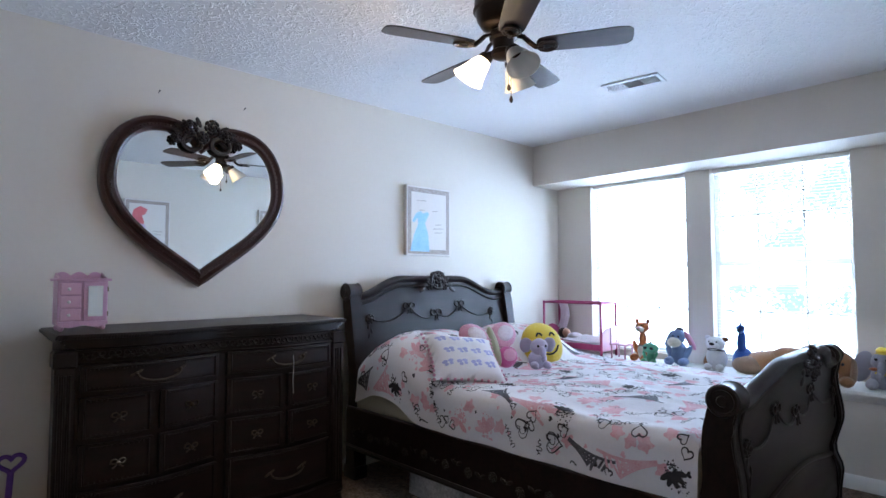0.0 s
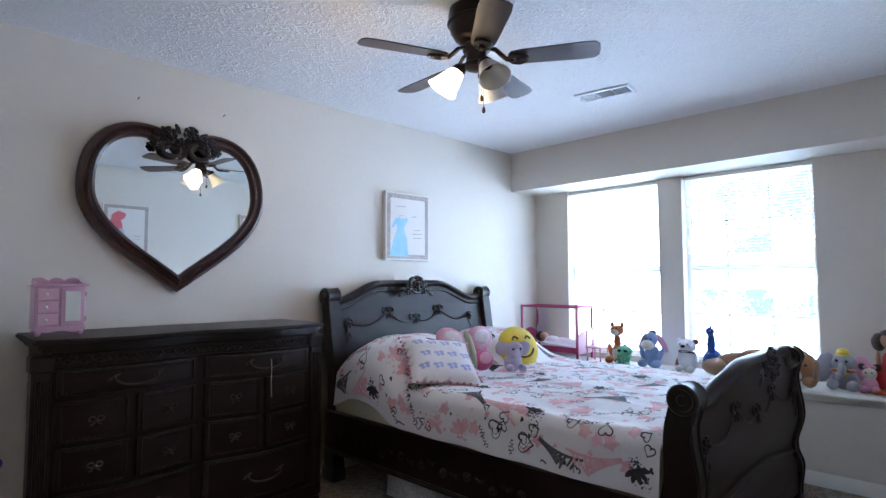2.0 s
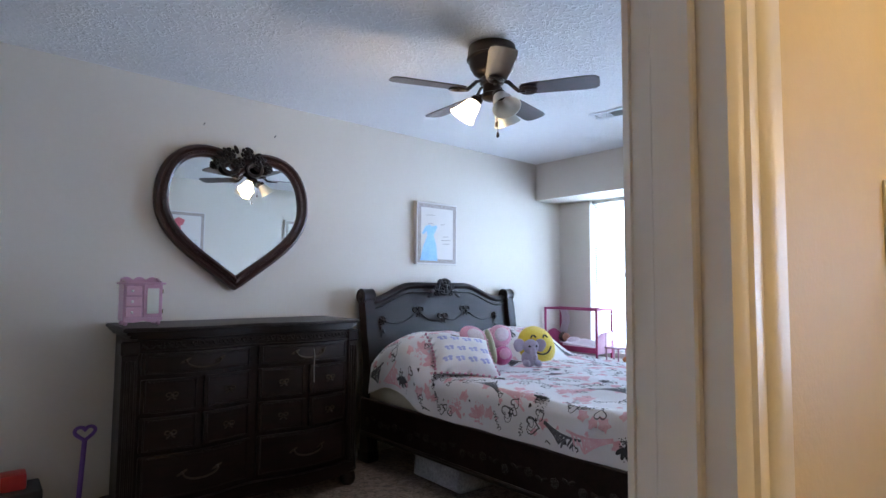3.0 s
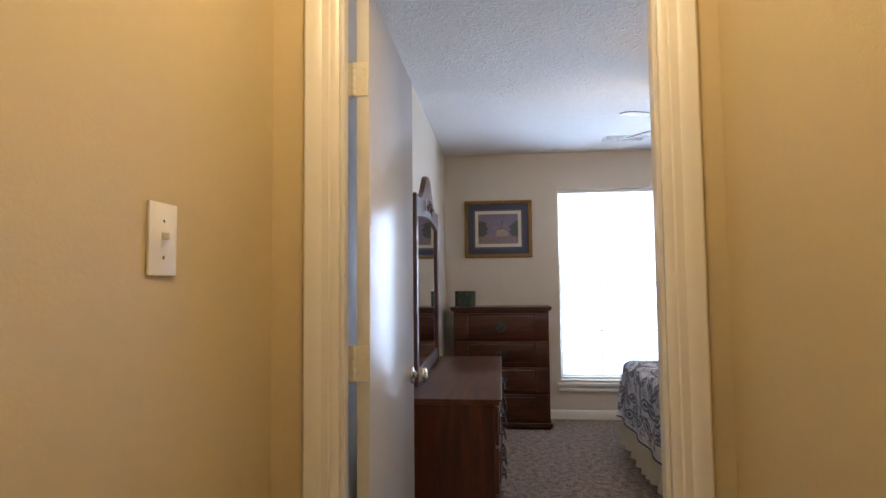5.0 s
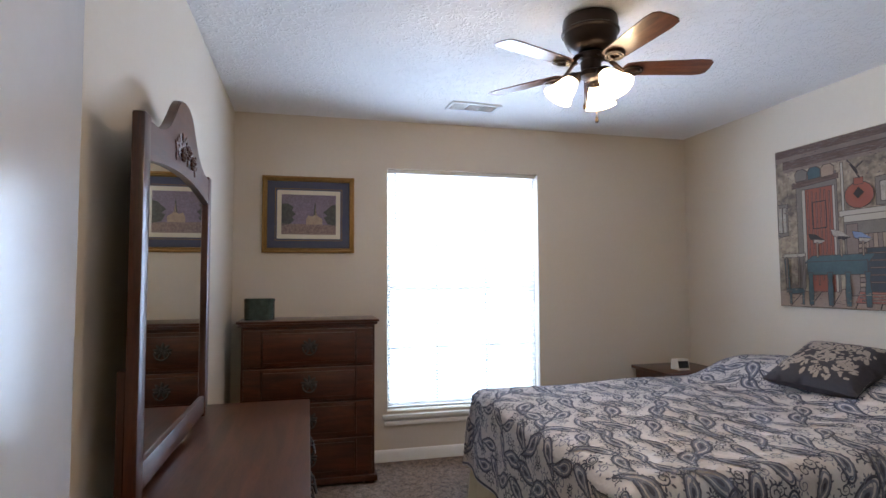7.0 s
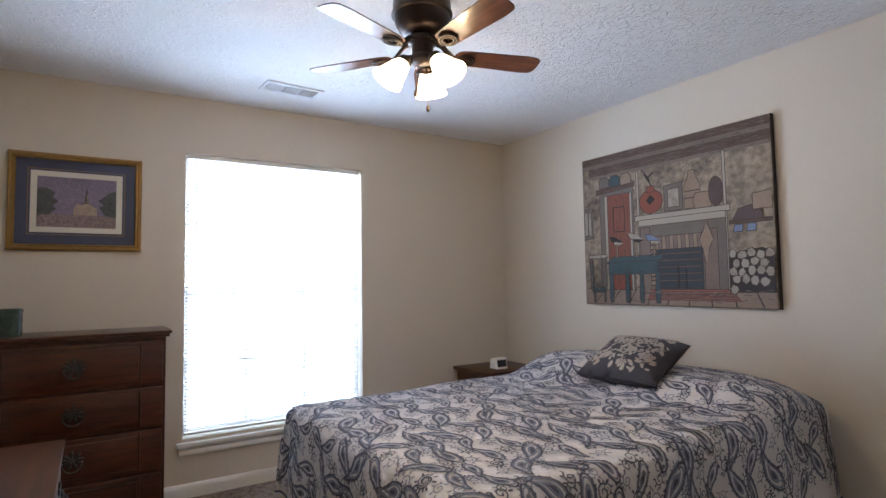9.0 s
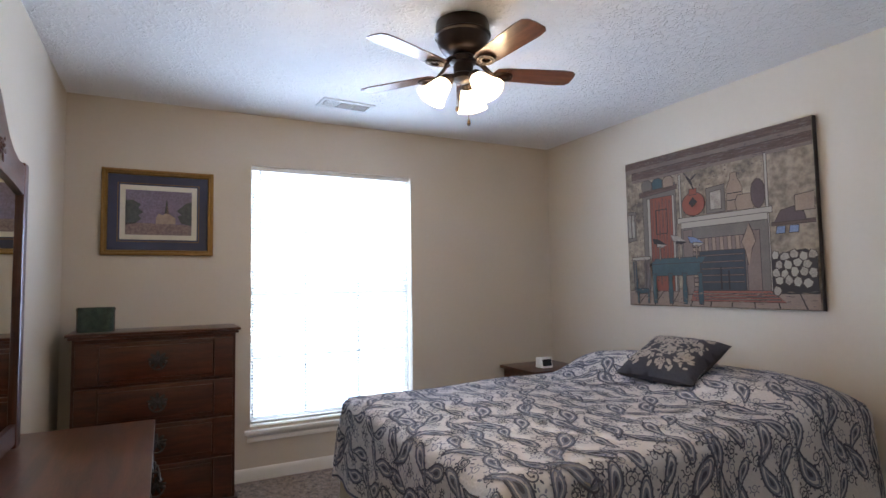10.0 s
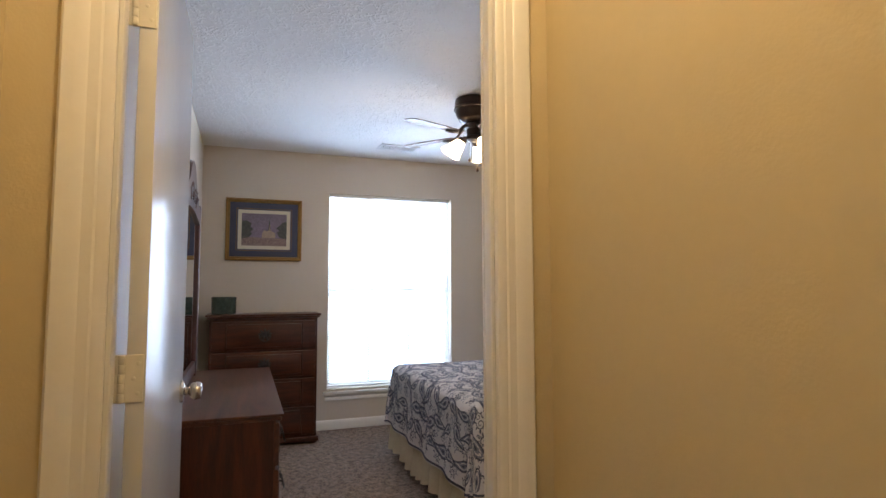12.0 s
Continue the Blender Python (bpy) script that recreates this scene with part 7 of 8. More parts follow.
LILAC_PRINT = mat("lilac_print", (0.36, 0.40, 0.68), 0.85, second=(0.48, 0.50, 0.74), scale=9, amount=0.9)
lean = (Matrix.Rotation(radians(-14), 4, "Z") @ Matrix.Rotation(radians(34), 4, "X") @ Matrix.Rotation(radians(-12), 4, "Z")).to_3x3()
cushion("butterfly_pillow", (2.01, 2.20, 0.795), 0.42, 0.37, 0.060, lean, SHEET_WHITE, "white pillow with lilac butterflies and pink pompom edge", "pillow",
        (("butterfly_print", LILAC_PRINT, [q for i in range(4) for j in range(3) for q in butterfly((-0.66 + 0.41 * i + 0.12 * (j % 2), -0.58 + 0.56 * j), 0.20, 0.25)]),))
pom = [p for p in bpy.data.objects if p.name.startswith("butterfly_pillow")][0]
for k in range(44):
    f = k / 11
    side, u = int(f), 2 * (f - int(f)) - 1
    x, y = ((u, -1), (1, u), (-u, 1), (-1, -u))[side]
    part("pompom", ball(fresh(), lean @ Vector((x * 0.213 * (1 - 0.09 * (1 - y * y)), y * 0.183 * (1 - 0.09 * (1 - x * x)), 0)), 0.009, None, 8, 6), PINK_FUR, pom, local=True)
wings = thing("butterfly_cushion", (2.29, 2.26, 0.79), "pink plush cushion shaped like a butterfly", "pillow")
lean = Matrix.Rotation(radians(-12), 4, "Z") @ Matrix.Rotation(radians(-28), 4, "X")
for k in (-1, 1):
    for u, v, ru, rv, m in ((0.105, 0.075, 0.105, 0.080, PINK_FUR), (0.085, -0.065, 0.080, 0.062, MAGENTA_FUR)):
        c = Vector((2.31, 2.26, 0.822))
        tilt = lean @ Matrix.Rotation(radians(-k * 24), 4, "Y")
        w = part("wing", ball(fresh(), c + lean @ Vector((k * u, 0, v)), (ru, 0.042, rv), tilt, 18, 12), m, wings)
        part("wing_patch", ball(fresh(), c + lean @ Vector((k * u, -0.034, v)), (ru * 0.62, 0.014, rv * 0.6), tilt, 14, 8), LACE if v > 0 else PINK_FUR, w)
part("body", ball(fresh(), Vector((2.31, 2.26, 0.822)) + lean @ Vector((0, -0.02, 0)), (0.022, 0.040, 0.125), lean, 12, 12), mat("sage_plush", (0.46, 0.50, 0.36), 0.95), wings, "pale green body")
lean = Matrix.Rotation(radians(-20), 4, "Z") @ Matrix.Rotation(radians(-25), 4, "X")
smile = thing("round_face_pillow", (2.80, 2.26, 0.76), "round yellow pillow with a smiling face", "pillow")
part("cover", ball(fresh(), (2.80, 2.26, 0.800), (0.150, 0.070, 0.150), lean, 28, 18), YELLOW, smile)
arc_pts = [(0.085 * math.cos(a), 0.085 * math.sin(a)) for a in [radians(200 + 14 * i) for i in range(11)]]
face = lambda x, z: lean @ Vector((x, -0.071 * math.sqrt(max(0.02, 1 - (x * x + z * z) / 0.0225)) - 0.001, z)) + Vector((2.80, 2.26, 0.800))  # noqa: E731
part("smile_line", tube(fresh(), [face(x, z) for x, z in arc_pts], 0.006, 6), BLACK, smile, "black smile")
part("wink_line", tube(fresh(), [face(-0.070 + 0.007 * i, 0.038 + 0.020 * math.sin(i * 0.52)) for i in range(7)], 0.006, 6), BLACK, smile)
part("wink_line", tube(fresh(), [face(0.028 + 0.007 * i, 0.038 + 0.020 * math.sin(i * 0.52)) for i in range(7)], 0.006, 6), BLACK, smile)


def plush(name, at, label, pieces, turn=0.0, category="stuffed toy", size=1.0):
    """A stuffed toy facing -x, out of (part name, material, list of (centre, half-axes, turn in degrees round y, round x))."""
    t = thing(name, at, label, category, "stuffed toys", turn=turn)
    for k, (pn, m, blobs) in enumerate(pieces):
        bm = fresh()
        for b in blobs:
            c, r = Vector(b[0]) * size, tuple(q * size for q in b[1])
            rot = Matrix.Rotation(radians(b[2]), 4, "Y") if len(b) > 2 else Matrix()
            if len(b) > 3:
                rot = Matrix.Rotation(radians(b[3]), 4, "X") @ rot
            ball(bm, c, r, rot, 16, 12)
        for v in bm.verts:
            q = v.co * 26 + Vector((k, at[1] * 7, 0))
            v.co += Vector((noise.noise(q), noise.noise(q + Vector((9, 0, 0))), noise.noise(q + Vector((0, 9, 0))))) * 0.0035
        part(pn, bm, m, t, local=True)
    return t


EYES = lambda x, y, z, r=0.008: [("eye", BLACK, [((x, k * y, z), (r, r, r))]) for k in (-1, 1)]  # noqa: E731
SEAT = 0.573

plush("elephant_plush", (2.50, 2.07, 0.700), "lavender grey plush elephant leaning on the pillows", [
    ("torso", LAVENDER, [((0, 0, 0.06), (0.06, 0.065, 0.065))]), ("head", LAVENDER, [((-0.03, 0, 0.15), (0.055, 0.06, 0.055))]),
    ("trunk", LAVENDER, [((-0.085, 0, 0.125), (0.024, 0.022, 0.045), 30), ((-0.105, 0, 0.085), (0.018, 0.018, 0.03))]),
    ("ear", LAVENDER, [((-0.005, 0.085, 0.16), (0.014, 0.045, 0.05))]), ("ear", LAVENDER, [((-0.005, -0.085, 0.16), (0.014, 0.045, 0.05))]),
    ("leg", LAVENDER, [((-0.06, 0.045, 0.03), (0.05, 0.026, 0.026))]), ("leg", LAVENDER, [((-0.06, -0.045, 0.03), (0.05, 0.026, 0.026))])] + EYES(-0.078, 0.026, 0.16), turn=60, size=0.88)

# doll bed with canopy on the window seat
dx0, dx1, dy0, dy1, dz = 3.93, 4.17, 2.50, 3.08, SEAT
crib = thing("doll_bed", (4.05, 2.79, SEAT), "magenta wooden doll bed with canopy and white curtain", "doll bed")
for x in (dx0, dx1):
    for y in (dy0, dy1):
        part("post", box(fresh(), x - 0.009, y - 0.009, dz, x + 0.009, y + 0.009, dz + 0.460, 0.003), MAGENTA, crib)
    part("top_rail", box(fresh(), x - 0.008, dy0, dz + 0.440, x + 0.008, dy1, dz + 0.458, 0.003), MAGENTA, crib)
    part("side_rail", box(fresh(), x - 0.006, dy0, dz + 0.055, x + 0.006, dy1, dz + 0.105, 0.003), MAGENTA, crib)
for y in (dy0, dy1):
    part("cross_rail", box(fresh(), dx0, y - 0.008, dz + 0.440, dx1, y + 0.008, dz + 0.458, 0.003), MAGENTA, crib)
    arcp = [(dx0 + (dx1 - dx0) * i / 16, dz + 0.19 + 0.055 * math.sin(math.pi * i / 16)) for i in range(17)]
    part("end_panel", prism(fresh(), [(dx1, dz + 0.05), (dx0, dz + 0.05)] + arcp, (0, y - 0.005, 0), (1, 0, 0), (0, 0, 1), (0, 1, 0), 0.010, 0.002), PALE_PINK if y == dy0 else MAGENTA, crib, "pink end panel")
part("base_board", box(fresh(), dx0, dy0, dz + 0.055, dx1, dy1, dz + 0.068), MAGENTA, crib)
curt = fresh()
for i in range(26):
    a, b = dy1 - 0.10 + 0.0036 * i, 0.008 * math.sin(i * 1.5)
    v = [curt.verts.new((dx1 - 0.012 + b * s, a + (0.02 * math.sin(j * 1.1)), dz + 0.10 + 0.055 * j)) for j, s in enumerate((1.8, 1.2, 0.7, 0.9, 1.1, 1.2, 1.2))]
    if i:
        for p0, p1, q0, q1 in zip(last, last[1:], v, v[1:]):
            curt.faces.new((p0, q0, q1, p1))
    last = v
part("curtain", curt, LACE, crib, "sheer white curtain tied to the post")
pad = thing("doll_blanket", (4.05, 2.75, dz + 0.068), "white and pink lace doll blanket over a doll", "blanket")
bm = fresh()
rows = []
for i in range(15):
    row = []
    for j in range(17):
        u, v = i / 14, j / 16
        hump = 0.055 * math.exp(-((u - 0.5) / 0.26) ** 2) * (0.6 + 0.4 * math.cos((v - 0.4) * 3)) + 0.006 * noise.noise(Vector((u * 5, v * 7, 2)))
        row.append(bm.verts.new((dx0 + 0.016 + (dx1 - dx0 - 0.032) * u, dy0 + 0.03 + 0.36 * v, dz + 0.105 + hump + 0.02 * v)))
    rows.append(row)
for i in range(14):
    for j in range(16):
        bm.faces.new((rows[i][j], rows[i + 1][j], rows[i + 1][j + 1], rows[i][j + 1]))
rim = [r[0] for r in rows] + rows[-1][1:] + [r[-1] for r in rows[-2::-1]] + rows[0][-2:0:-1]
low_rim = [bm.verts.new((v.co.x, v.co.y, dz + 0.069)) for v in rim]
for i in range(len(rim)):
    k = (i + 1) % len(rim)
    bm.faces.new((rim[i], low_rim[i], low_rim[k], rim[k]))
part("lace_cloth", bm, LACE, pad)


def doll(name, at, label, bits, mats, turn=0.0, tilt=0.0):
    bm = fresh()
    for c, r, k in bits:
        ball(bm, c, r, None, 18, 14, k)
    bmesh.ops.transform(bm, matrix=Matrix.Translation(at) @ Matrix.Rotation(radians(turn), 4, "Z") @ Matrix.Rotation(radians(tilt), 4, "X"), verts=bm.verts)
    for v in bm.verts:
        v.co += Vector((noise.noise(v.co * 30), noise.noise(v.co * 30 + Vector((5, 0, 0))), 0)) * 0.004
    me = mesh_of(name, bm, *mats)
    me.transform(Matrix.Translation(-Vector(at)))
    ob = new(name, me)
    ob.location = at
    return tagged(ob, label, "doll", "dolls")


doll("doll", (4.05, 2.93, dz + 0.150), "doll lying under a lace blanket", [((0, 0, 0.02), (0.040, 0.045, 0.040), 0), ((0.005, 0.030, 0.018), (0.050, 0.045, 0.048), 1), ((0, -0.10, -0.01), (0.055, 0.08, 0.04), 2)], [SKIN, HAIR, LACE])

# toy chair beside the doll bed
tc = thing("toy_chair", (4.05, 2.38, SEAT), "small pale pink wooden toy chair", "toy chair")
for x in (3.99, 4.11):
    for y in (2.32, 2.44):
        part("leg", lathe(fresh(), ((0.007, 0), (0.006, 0.05), (0.009, 0.11)), (x, y, SEAT), steps=8), PALE_PINK, tc)
part("seat", box(fresh(), 3.975, 2.305, SEAT + 0.110, 4.125, 2.455, SEAT + 0.122, 0.004, 2), PALE_PINK, tc)
for x in (3.99, 4.11):
    part("back_post", box(fresh(), x - 0.006, 2.438, SEAT + 0.12, x + 0.006, 2.450, SEAT + 0.265, 0.002), PALE_PINK, tc)
arcp = [(3.985 + 0.13 * i / 12, SEAT + 0.235 + 0.030 * math.sin(math.pi * i / 12)) for i in range(13)]
part("backrest", prism(fresh(), [(4.115, SEAT + 0.17), (3.985, SEAT + 0.17)] + arcp, (0, 2.439, 0), (1, 0, 0), (0, 0, 1), (0, 1, 0), 0.010, 0.002), PALE_PINK, tc)

limbs = lambda m, y, z, l=0.055, r=0.028, x=-0.06: [("leg", m, [((x, k * y, z), (l, r, r))]) for k in (-1, 1)]  # noqa: E731
arms = lambda m, y, z, l=0.055, r=0.020, x=-0.02: [("arm", m, [((x, k * y, z), (r, r, l), 12, -k * 22)]) for k in (-1, 1)]  # noqa: E731

plush("tiger_plush", (4.06, 2.20, SEAT), "orange striped plush tiger sitting upright", [
    ("torso", ORANGE, [((0, 0, 0.075), (0.046, 0.05, 0.085)), ((0, 0, 0.17), (0.030, 0.032, 0.06))]), ("belly", CREAM_FUR, [((-0.022, 0, 0.075), (0.030, 0.034, 0.062))]),
    ("head", ORANGE, [((-0.01, 0, 0.265), (0.048, 0.058, 0.046))]), ("muzzle", CREAM_FUR, [((-0.048, 0, 0.255), (0.030, 0.036, 0.024))]), ("nose", PINK_FUR, [((-0.078, 0, 0.265), (0.009, 0.012, 0.008))]),
    ("ear", ORANGE, [((0.0, 0.046, 0.312), (0.012, 0.017, 0.022))]), ("ear", ORANGE, [((0.0, -0.046, 0.312), (0.012, 0.017, 0.022))]),
    ("stripes", STRIPE, [((0.002, 0, 0.12), (0.050, 0.046, 0.006)), ((0.004, 0, 0.16), (0.034, 0.035, 0.005)), ((0.002, 0, 0.075), (0.052, 0.052, 0.006)), ((0.004, 0, 0.198), (0.030, 0.031, 0.005))])] + limbs(ORANGE, 0.045, 0.028) + arms(ORANGE, 0.055, 0.11) + EYES(-0.052, 0.020, 0.285, 0.007))
plush("alien_plush", (3.97, 2.09, SEAT), "small mint green plush alien with dark eyes", [
    ("torso", GREEN, [((0, 0, 0.045), (0.032, 0.036, 0.045))]), ("head", GREEN, [((-0.005, 0, 0.115), (0.046, 0.062, 0.042))])] + limbs(GREEN, 0.035, 0.020, 0.045, 0.018, -0.04) + arms(GREEN, 0.045, 0.06, 0.035, 0.013)
    + [("eye", BLACK, [((-0.044, k * 0.024, 0.118), (0.008, 0.016, 0.011))]) for k in (-1, 1)])
plush("donkey_plush", (4.05, 1.90, SEAT), "slate blue plush donkey with drooping ears", [
    ("torso", BLUE_FUR, [((0, 0, 0.085), (0.060, 0.062, 0.09))]), ("head", BLUE_FUR, [((-0.02, 0.0, 0.215), (0.052, 0.050, 0.058))]), ("muzzle", CREAM_FUR, [((-0.065, 0.012, 0.175), (0.050, 0.050, 0.040))]),
    ("ear", BLUE_FUR, [((0.0, 0.075, 0.195), (0.014, 0.024, 0.075), 0, 28)]), ("ear", PINK_FUR, [((0.0, -0.080, 0.190), (0.014, 0.026, 0.080), 0, -30)]), ("mane", STRIPE, [((0.015, 0, 0.268), (0.030, 0.032, 0.018))])]
    + limbs(BLUE_FUR, 0.055, 0.032, 0.065, 0.032) + arms(BLUE_FUR, 0.070, 0.10, 0.065, 0.022) + EYES(-0.066, 0.022, 0.222))
plush("bulldog_plush", (4.03, 1.62, SEAT), "white and brown plush bulldog with dark collar", [
    ("torso", WHITE_FUR, [((0, 0, 0.085), (0.068, 0.072, 0.09))]), ("haunch", BROWN_FUR, [((0.015, 0.062, 0.05), (0.05, 0.035, 0.05))]), ("head", WHITE_FUR, [((-0.02, 0, 0.19), (0.060, 0.066, 0.050))]),
    ("muzzle", WHITE_FUR, [((-0.066, 0, 0.175), (0.032, 0.046, 0.030))]), ("nose", BLACK, [((-0.094, 0, 0.192), (0.010, 0.017, 0.010))]), ("ear", BROWN_FUR, [((0.0, -0.062, 0.222), (0.016, 0.024, 0.020))]), ("ear", WHITE_FUR, [((0.0, 0.058, 0.226), (0.016, 0.022, 0.018))]),
    ("collar", BLACK, [((-0.012, 0, 0.140), (0.060, 0.063, 0.010), 12)]), ("mouth", BLACK, [((-0.085, 0, 0.160), (0.012, 0.034, 0.004))])] + limbs(WHITE_FUR, 0.042, 0.024, 0.03, 0.026, -0.06) + EYES(-0.070, 0.026, 0.205, 0.007))
plush("peacock_plush", (4.06, 1.45, SEAT), "royal blue plush peacock with a long neck", [
    ("torso", DEEP_BLUE, [((0, 0, 0.085), (0.085, 0.070, 0.09), -25)]), ("neck", DEEP_BLUE, [((-0.03, 0, 0.20), (0.030, 0.030, 0.10), 6)]), ("head", DEEP_BLUE, [((-0.045, 0, 0.305), (0.034, 0.030, 0.032))]),
    ("beak", BLACK, [((-0.082, 0, 0.302), (0.016, 0.008, 0.007))]), ("wing", BLUE_FUR, [((0.01, -0.066, 0.09), (0.065, 0.018, 0.05), -30)]), ("tail", DEEP_BLUE, [((0.07, -0.04, 0.05), (0.05, 0.06, 0.035))]), ("crest", DEEP_BLUE, [((-0.035, 0, 0.338), (0.012, 0.006, 0.016))])] + EYES(-0.064, 0.022, 0.312, 0.006))
plush("lying_dog_plush", (4.03, 1.14, SEAT), "large brown and white plush dog lying down", [
    ("torso", BROWN_FUR, [((0.02, 0.10, 0.085), (0.105, 0.20, 0.085)), ((0.02, 0.02, 0.115), (0.095, 0.13, 0.085))]), ("haunch", TAN_FUR, [((-0.03, 0.26, 0.060), (0.085, 0.105, 0.062))]),
    ("mane", TAN_FUR, [((0.015, -0.16, 0.135), (0.105, 0.155, 0.105))]), ("head", BROWN_FUR, [((-0.03, -0.25, 0.115), (0.092, 0.10, 0.095))]), ("muzzle", WHITE_FUR, [((-0.095, -0.215, 0.075), (0.055, 0.060, 0.050))]), ("nose", BLACK, [((-0.148, -0.215, 0.085), (0.014, 0.020, 0.014))]),
    ("ear", TAN_FUR, [((-0.045, -0.335, 0.095), (0.045, 0.022, 0.075))]), ("ear", TAN_FUR, [((-0.060, -0.150, 0.135), (0.055, 0.020, 0.070))]), ("paw", BROWN_FUR, [((-0.105, -0.13, 0.035), (0.085, 0.045, 0.036))]), ("paw", BROWN_FUR, [((-0.105, -0.31, 0.030), (0.060, 0.040, 0.032))]), ("blaze", WHITE_FUR, [((-0.105, -0.24, 0.135), (0.022, 0.022, 0.050))])]
    + [("eye", BLACK, [((-0.112, -0.25 + k * 0.045, 0.135), (0.010, 0.010, 0.010))]) for k in (-1, 1)])
plush("grey_elephant_plush", (4.00, 0.66, SEAT), "grey plush elephant with yellow hat and orange collar", [
    ("torso", GREY_FUR, [((0, 0, 0.070), (0.060, 0.066, 0.072))]), ("head", GREY_FUR, [((-0.015, 0, 0.165), (0.058, 0.062, 0.055))]), ("trunk", GREY_FUR, [((-0.072, 0, 0.130), (0.024, 0.022, 0.050), 22), ((-0.090, 0.006, 0.085), (0.020, 0.018, 0.03))]),
    ("ear", GREY_FUR, [((0.005, 0.105, 0.125), (0.014, 0.052, 0.098), 0, 18)]), ("ear", PINK_FUR, [((0.0, -0.105, 0.125), (0.014, 0.048, 0.095), 0, -18)]), ("hat", YELLOW, [((-0.015, 0, 0.226), (0.034, 0.034, 0.026)), ((-0.015, 0, 0.212), (0.042, 0.042, 0.006))]),
    ("collar", ORANGE, [((-0.010, 0, 0.115), (0.066, 0.070, 0.014), 10)]), ("bib", YELLOW, [((-0.058, 0, 0.100), (0.012, 0.034, 0.014))])] + limbs(GREY_FUR, 0.050, 0.032, 0.055, 0.032) + EYES(-0.068, 0.026, 0.180, 0.008))
plush("mouse_plush", (3.98, 0.530, SEAT), "small pink plush mouse with round ears", [
    ("torso", PINK_FUR, [((0, 0, 0.045), (0.035, 0.040, 0.045))]), ("head", CREAM_FUR, [((-0.01, 0, 0.115), (0.036, 0.038, 0.034))]), ("ear", STRIPE, [((0.0, 0.036, 0.152), (0.008, 0.022, 0.022))]), ("ear", STRIPE, [((0.0, -0.036, 0.152), (0.008, 0.022, 0.022))]),
    ("bow", PINK_FUR, [((-0.012, 0.018, 0.152), (0.010, 0.016, 0.012)), ((-0.012, -0.018, 0.152), (0.010, 0.016, 0.012))])] + limbs(PINK_FUR, 0.032, 0.022, 0.040, 0.022, -0.04) + EYES(-0.042, 0.014, 0.122, 0.005))
doll("doll", (4.03, 0.435, SEAT), "dark-haired doll in a red satin dress", [
    ((0, 0, 0.095), (0.065, 0.085, 0.10), 2), ((0, 0, 0.195), (0.030, 0.042, 0.055), 2), ((-0.01, 0, 0.262), (0.016, 0.016, 0.03), 0), ((-0.015, 0, 0.315), (0.040, 0.042, 0.050), 0),
    ((0.018, 0, 0.322), (0.046, 0.058, 0.056), 1), ((0.010, -0.055, 0.285), (0.035, 0.036, 0.060), 1), ((0.010, 0.055, 0.300), (0.034, 0.036, 0.055), 1), ((-0.020, 0, 0.358), (0.036, 0.046, 0.018), 1),
    ((-0.015, 0.058, 0.180), (0.013, 0.013, 0.070), 0), ((-0.015, -0.062, 0.180), (0.013, 0.013, 0.070), 0), ((-0.020, 0.024, 0.018), (0.030, 0.016, 0.018), 0), ((-0.020, -0.024, 0.018), (0.030, 0.016, 0.018), 0)], [SKIN, HAIR, RED])
plush("puppy_plush", (3.99, 0.325, SEAT), "white plush puppy with brown ears sitting", [
    ("torso", WHITE_FUR, [((0, 0, 0.070), (0.055, 0.060, 0.075))]), ("head", WHITE_FUR, [((-0.015, 0, 0.180), (0.055, 0.060, 0.056))]), ("patch", BROWN_FUR, [((-0.020, 0.032, 0.200), (0.050, 0.030, 0.036))]), ("muzzle", WHITE_FUR, [((-0.062, 0, 0.165), (0.026, 0.032, 0.022))]), ("nose", BLACK, [((-0.088, 0, 0.172), (0.008, 0.012, 0.008))]),
    ("ear", BROWN_FUR, [((0.0, 0.066, 0.185), (0.020, 0.016, 0.050))]), ("ear", BROWN_FUR, [((0.0, -0.066, 0.185), (0.020, 0.016, 0.050))])] + limbs(WHITE_FUR, 0.044, 0.028, 0.055, 0.028) + arms(WHITE_FUR, 0.045, 0.07, 0.06, 0.022, -0.035) + EYES(-0.066, 0.022, 0.195, 0.009))
flowerish = thing("felt_flower", (3.91, 0.435, SEAT), "bright orange frilly felt flower", "felt flower")
bm = fresh()
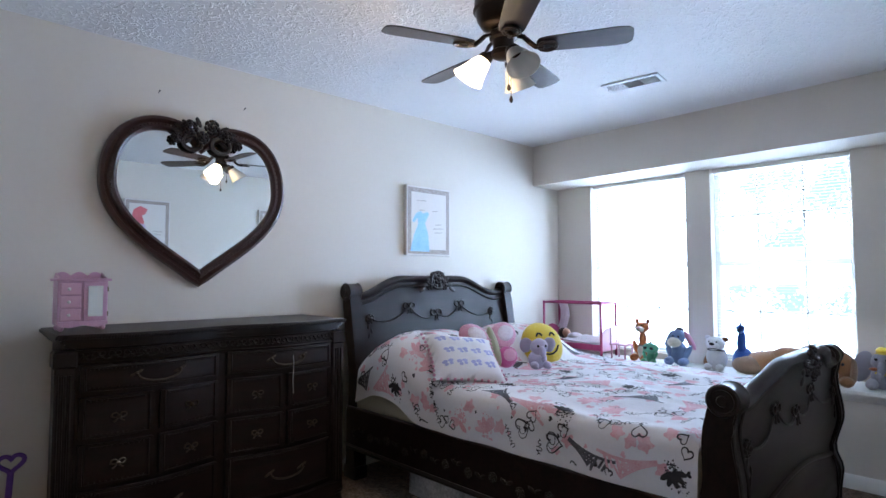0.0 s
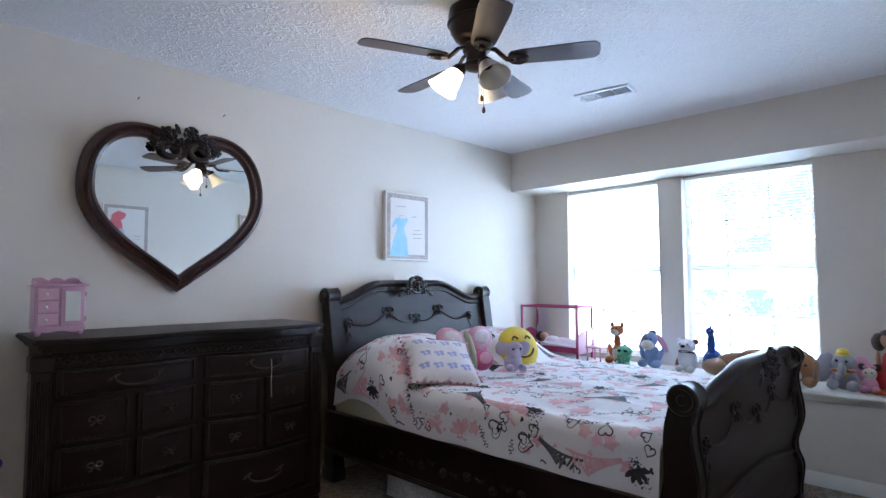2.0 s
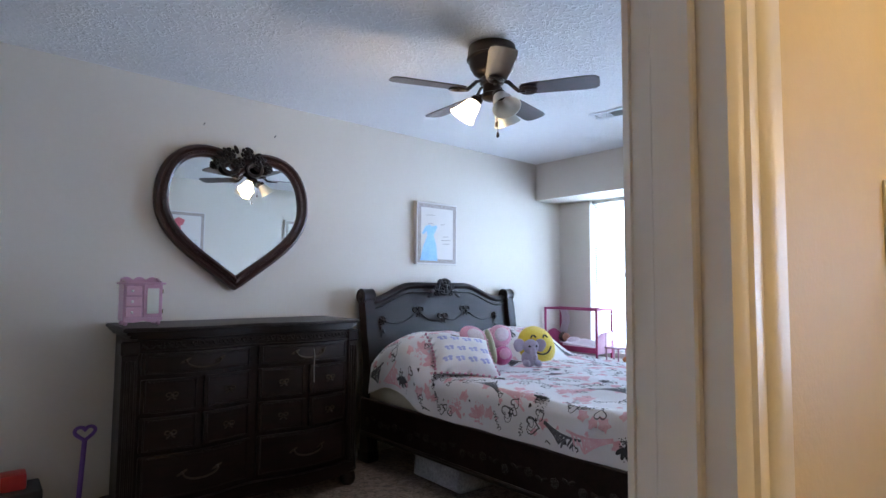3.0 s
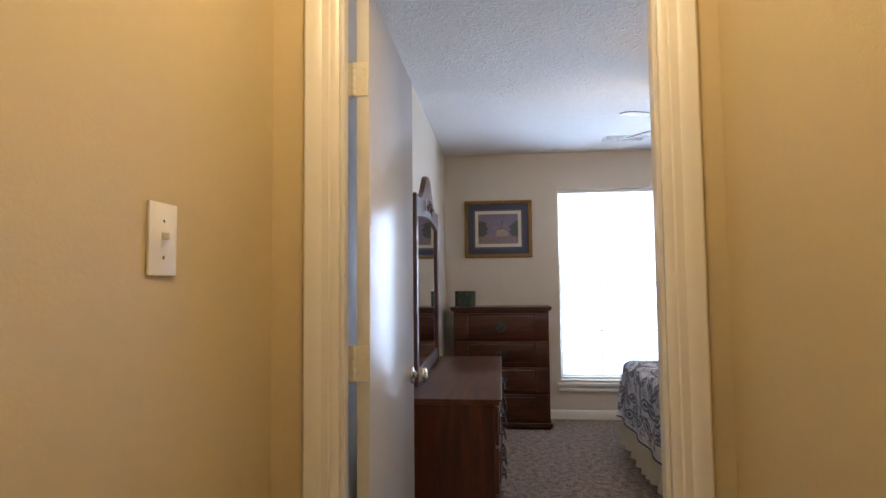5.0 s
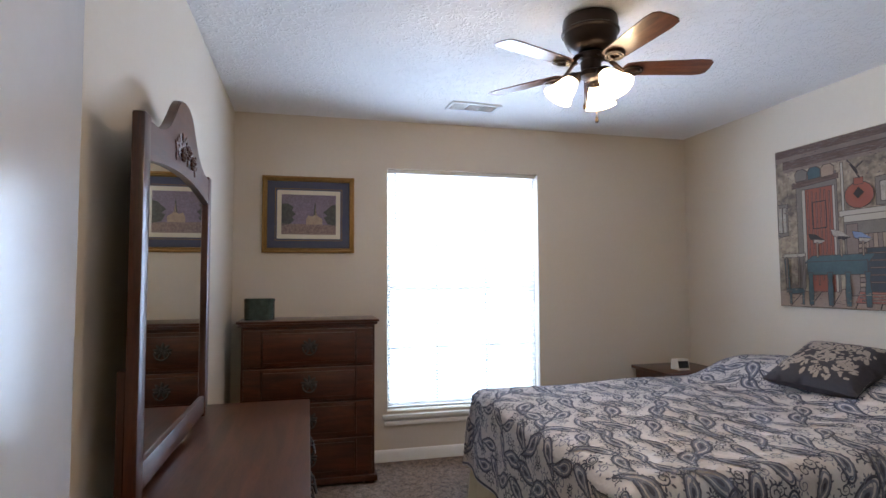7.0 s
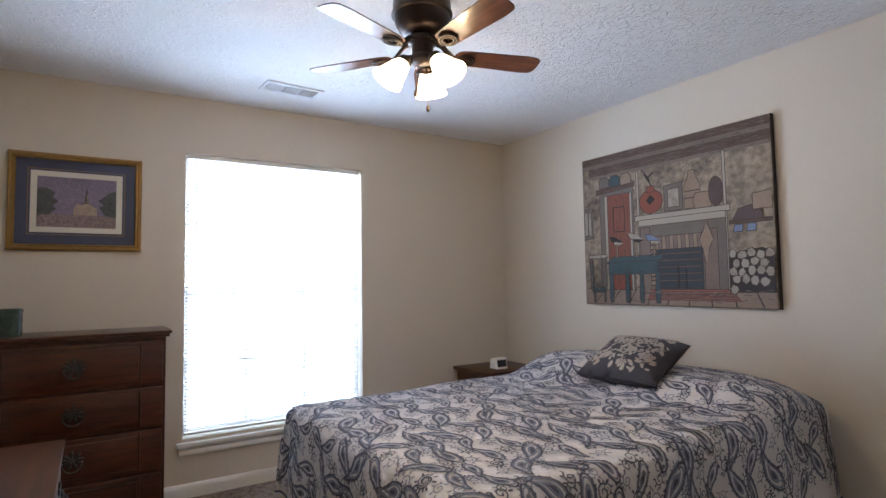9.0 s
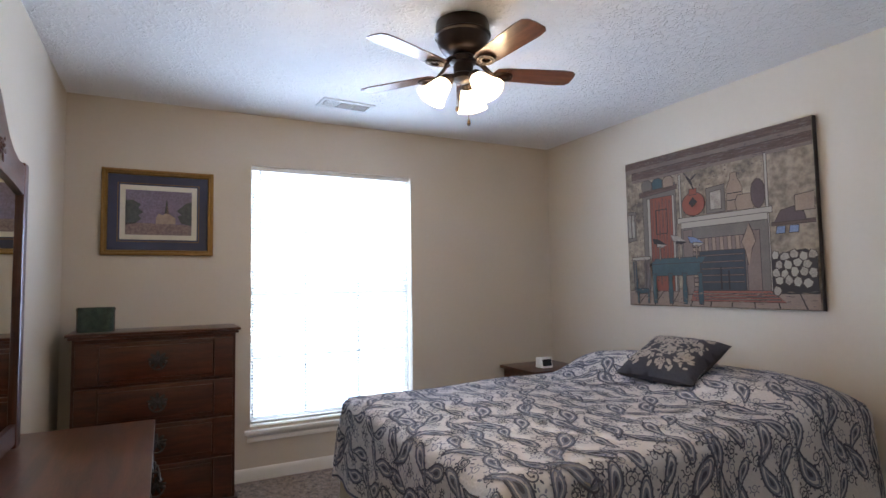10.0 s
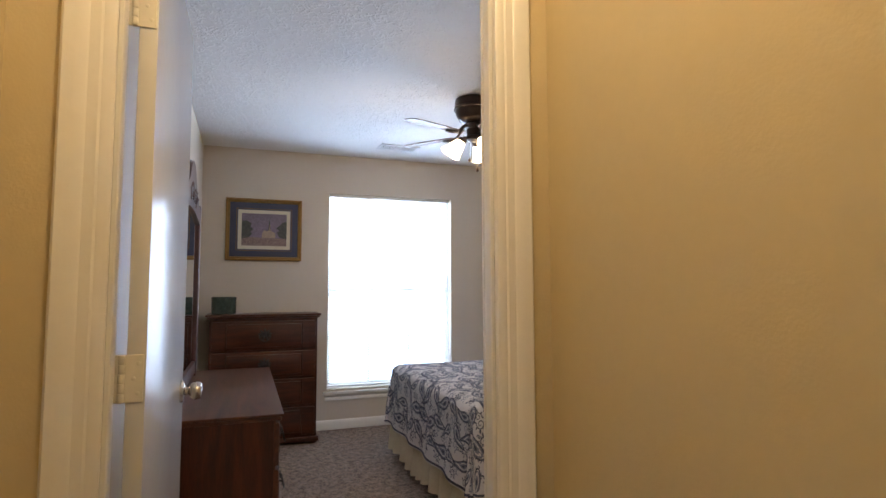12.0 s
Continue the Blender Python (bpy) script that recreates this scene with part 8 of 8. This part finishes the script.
for i in range(13):
    a = 2 * math.pi * i / 13
    leaf(bm, (3.91 + 0.016 * math.cos(a), 0.435 + 0.03 * math.sin(a), SEAT + 0.010 + 0.006 * (i % 3)), (0.6 * math.cos(a), math.sin(a), 0.12), 0.036, (0, 0, 1))
part("petals", bm, mat("orange_felt", (0.80, 0.16, 0.02), 0.8), flowerish)

# things on the floor
scooter = thing("toy_scooter", (0.07, 2.86, 0), "purple child's scooter with heart-shaped handle", "scooter")
hp = [(0.075 * math.sin(a) ** 3, 0.052 * (13 * math.cos(a) - 5 * math.cos(2 * a) - 2 * math.cos(3 * a) - math.cos(4 * a)) / 13) for a in [2 * math.pi * i / 32 for i in range(32)]]
part("handle", tube(fresh(), [(0.100 + 0.58 * x, 2.885, 0.495 + 0.62 * z) for x, z in hp], 0.009, 8, True), PURPLE, scooter, "purple heart-shaped handle")
part("shaft", tube(fresh(), ((0.100, 2.885, 0.46), (0.080, 2.875, 0.08)), 0.012, 10), PURPLE, scooter)
part("deck", box(fresh(), 0.03, 2.62, 0.055, 0.12, 2.90, 0.075, 0.008, 2), PURPLE, scooter)
for y in (2.63, 2.93):
    part("wheel", lathe(fresh(), ((0.020, -0.012), (0.036, -0.010), (0.038, 0.0), (0.036, 0.010), (0.020, 0.012)), (0.075, y, 0.039), (1, 0, 0), 18), BLACK, scooter)
rt = thing("toy_truck", (-0.17, 2.95, 0), "small red plastic toy on a dark crate", "toy")
part("crate", box(fresh(), -0.28, 2.85, 0.0, -0.06, 3.06, 0.27, 0.010, 2), DARK, rt, "dark crate")
part("cab", box(fresh(), -0.22, 2.89, 0.271, -0.12, 3.00, 0.345, 0.014, 2), RED_PLASTIC, rt)
bag = thing("storage_bag", (2.03, 2.28, 0), "cloudy plastic storage bag under the bed", "bag")
bm = box(fresh(), 1.86, 2.05, 0.003, 2.24, 2.52, 0.19, 0.045, 3)
for v in bm.verts:
    v.co += Vector((noise.noise(v.co * 9), noise.noise(v.co * 9 + Vector((4, 0, 0))), 0.5 * noise.noise(v.co * 9 + Vector((0, 4, 0))))) * 0.018
    v.co.z = max(v.co.z, 0.002)
part("film", bm, CLEAR, bag)
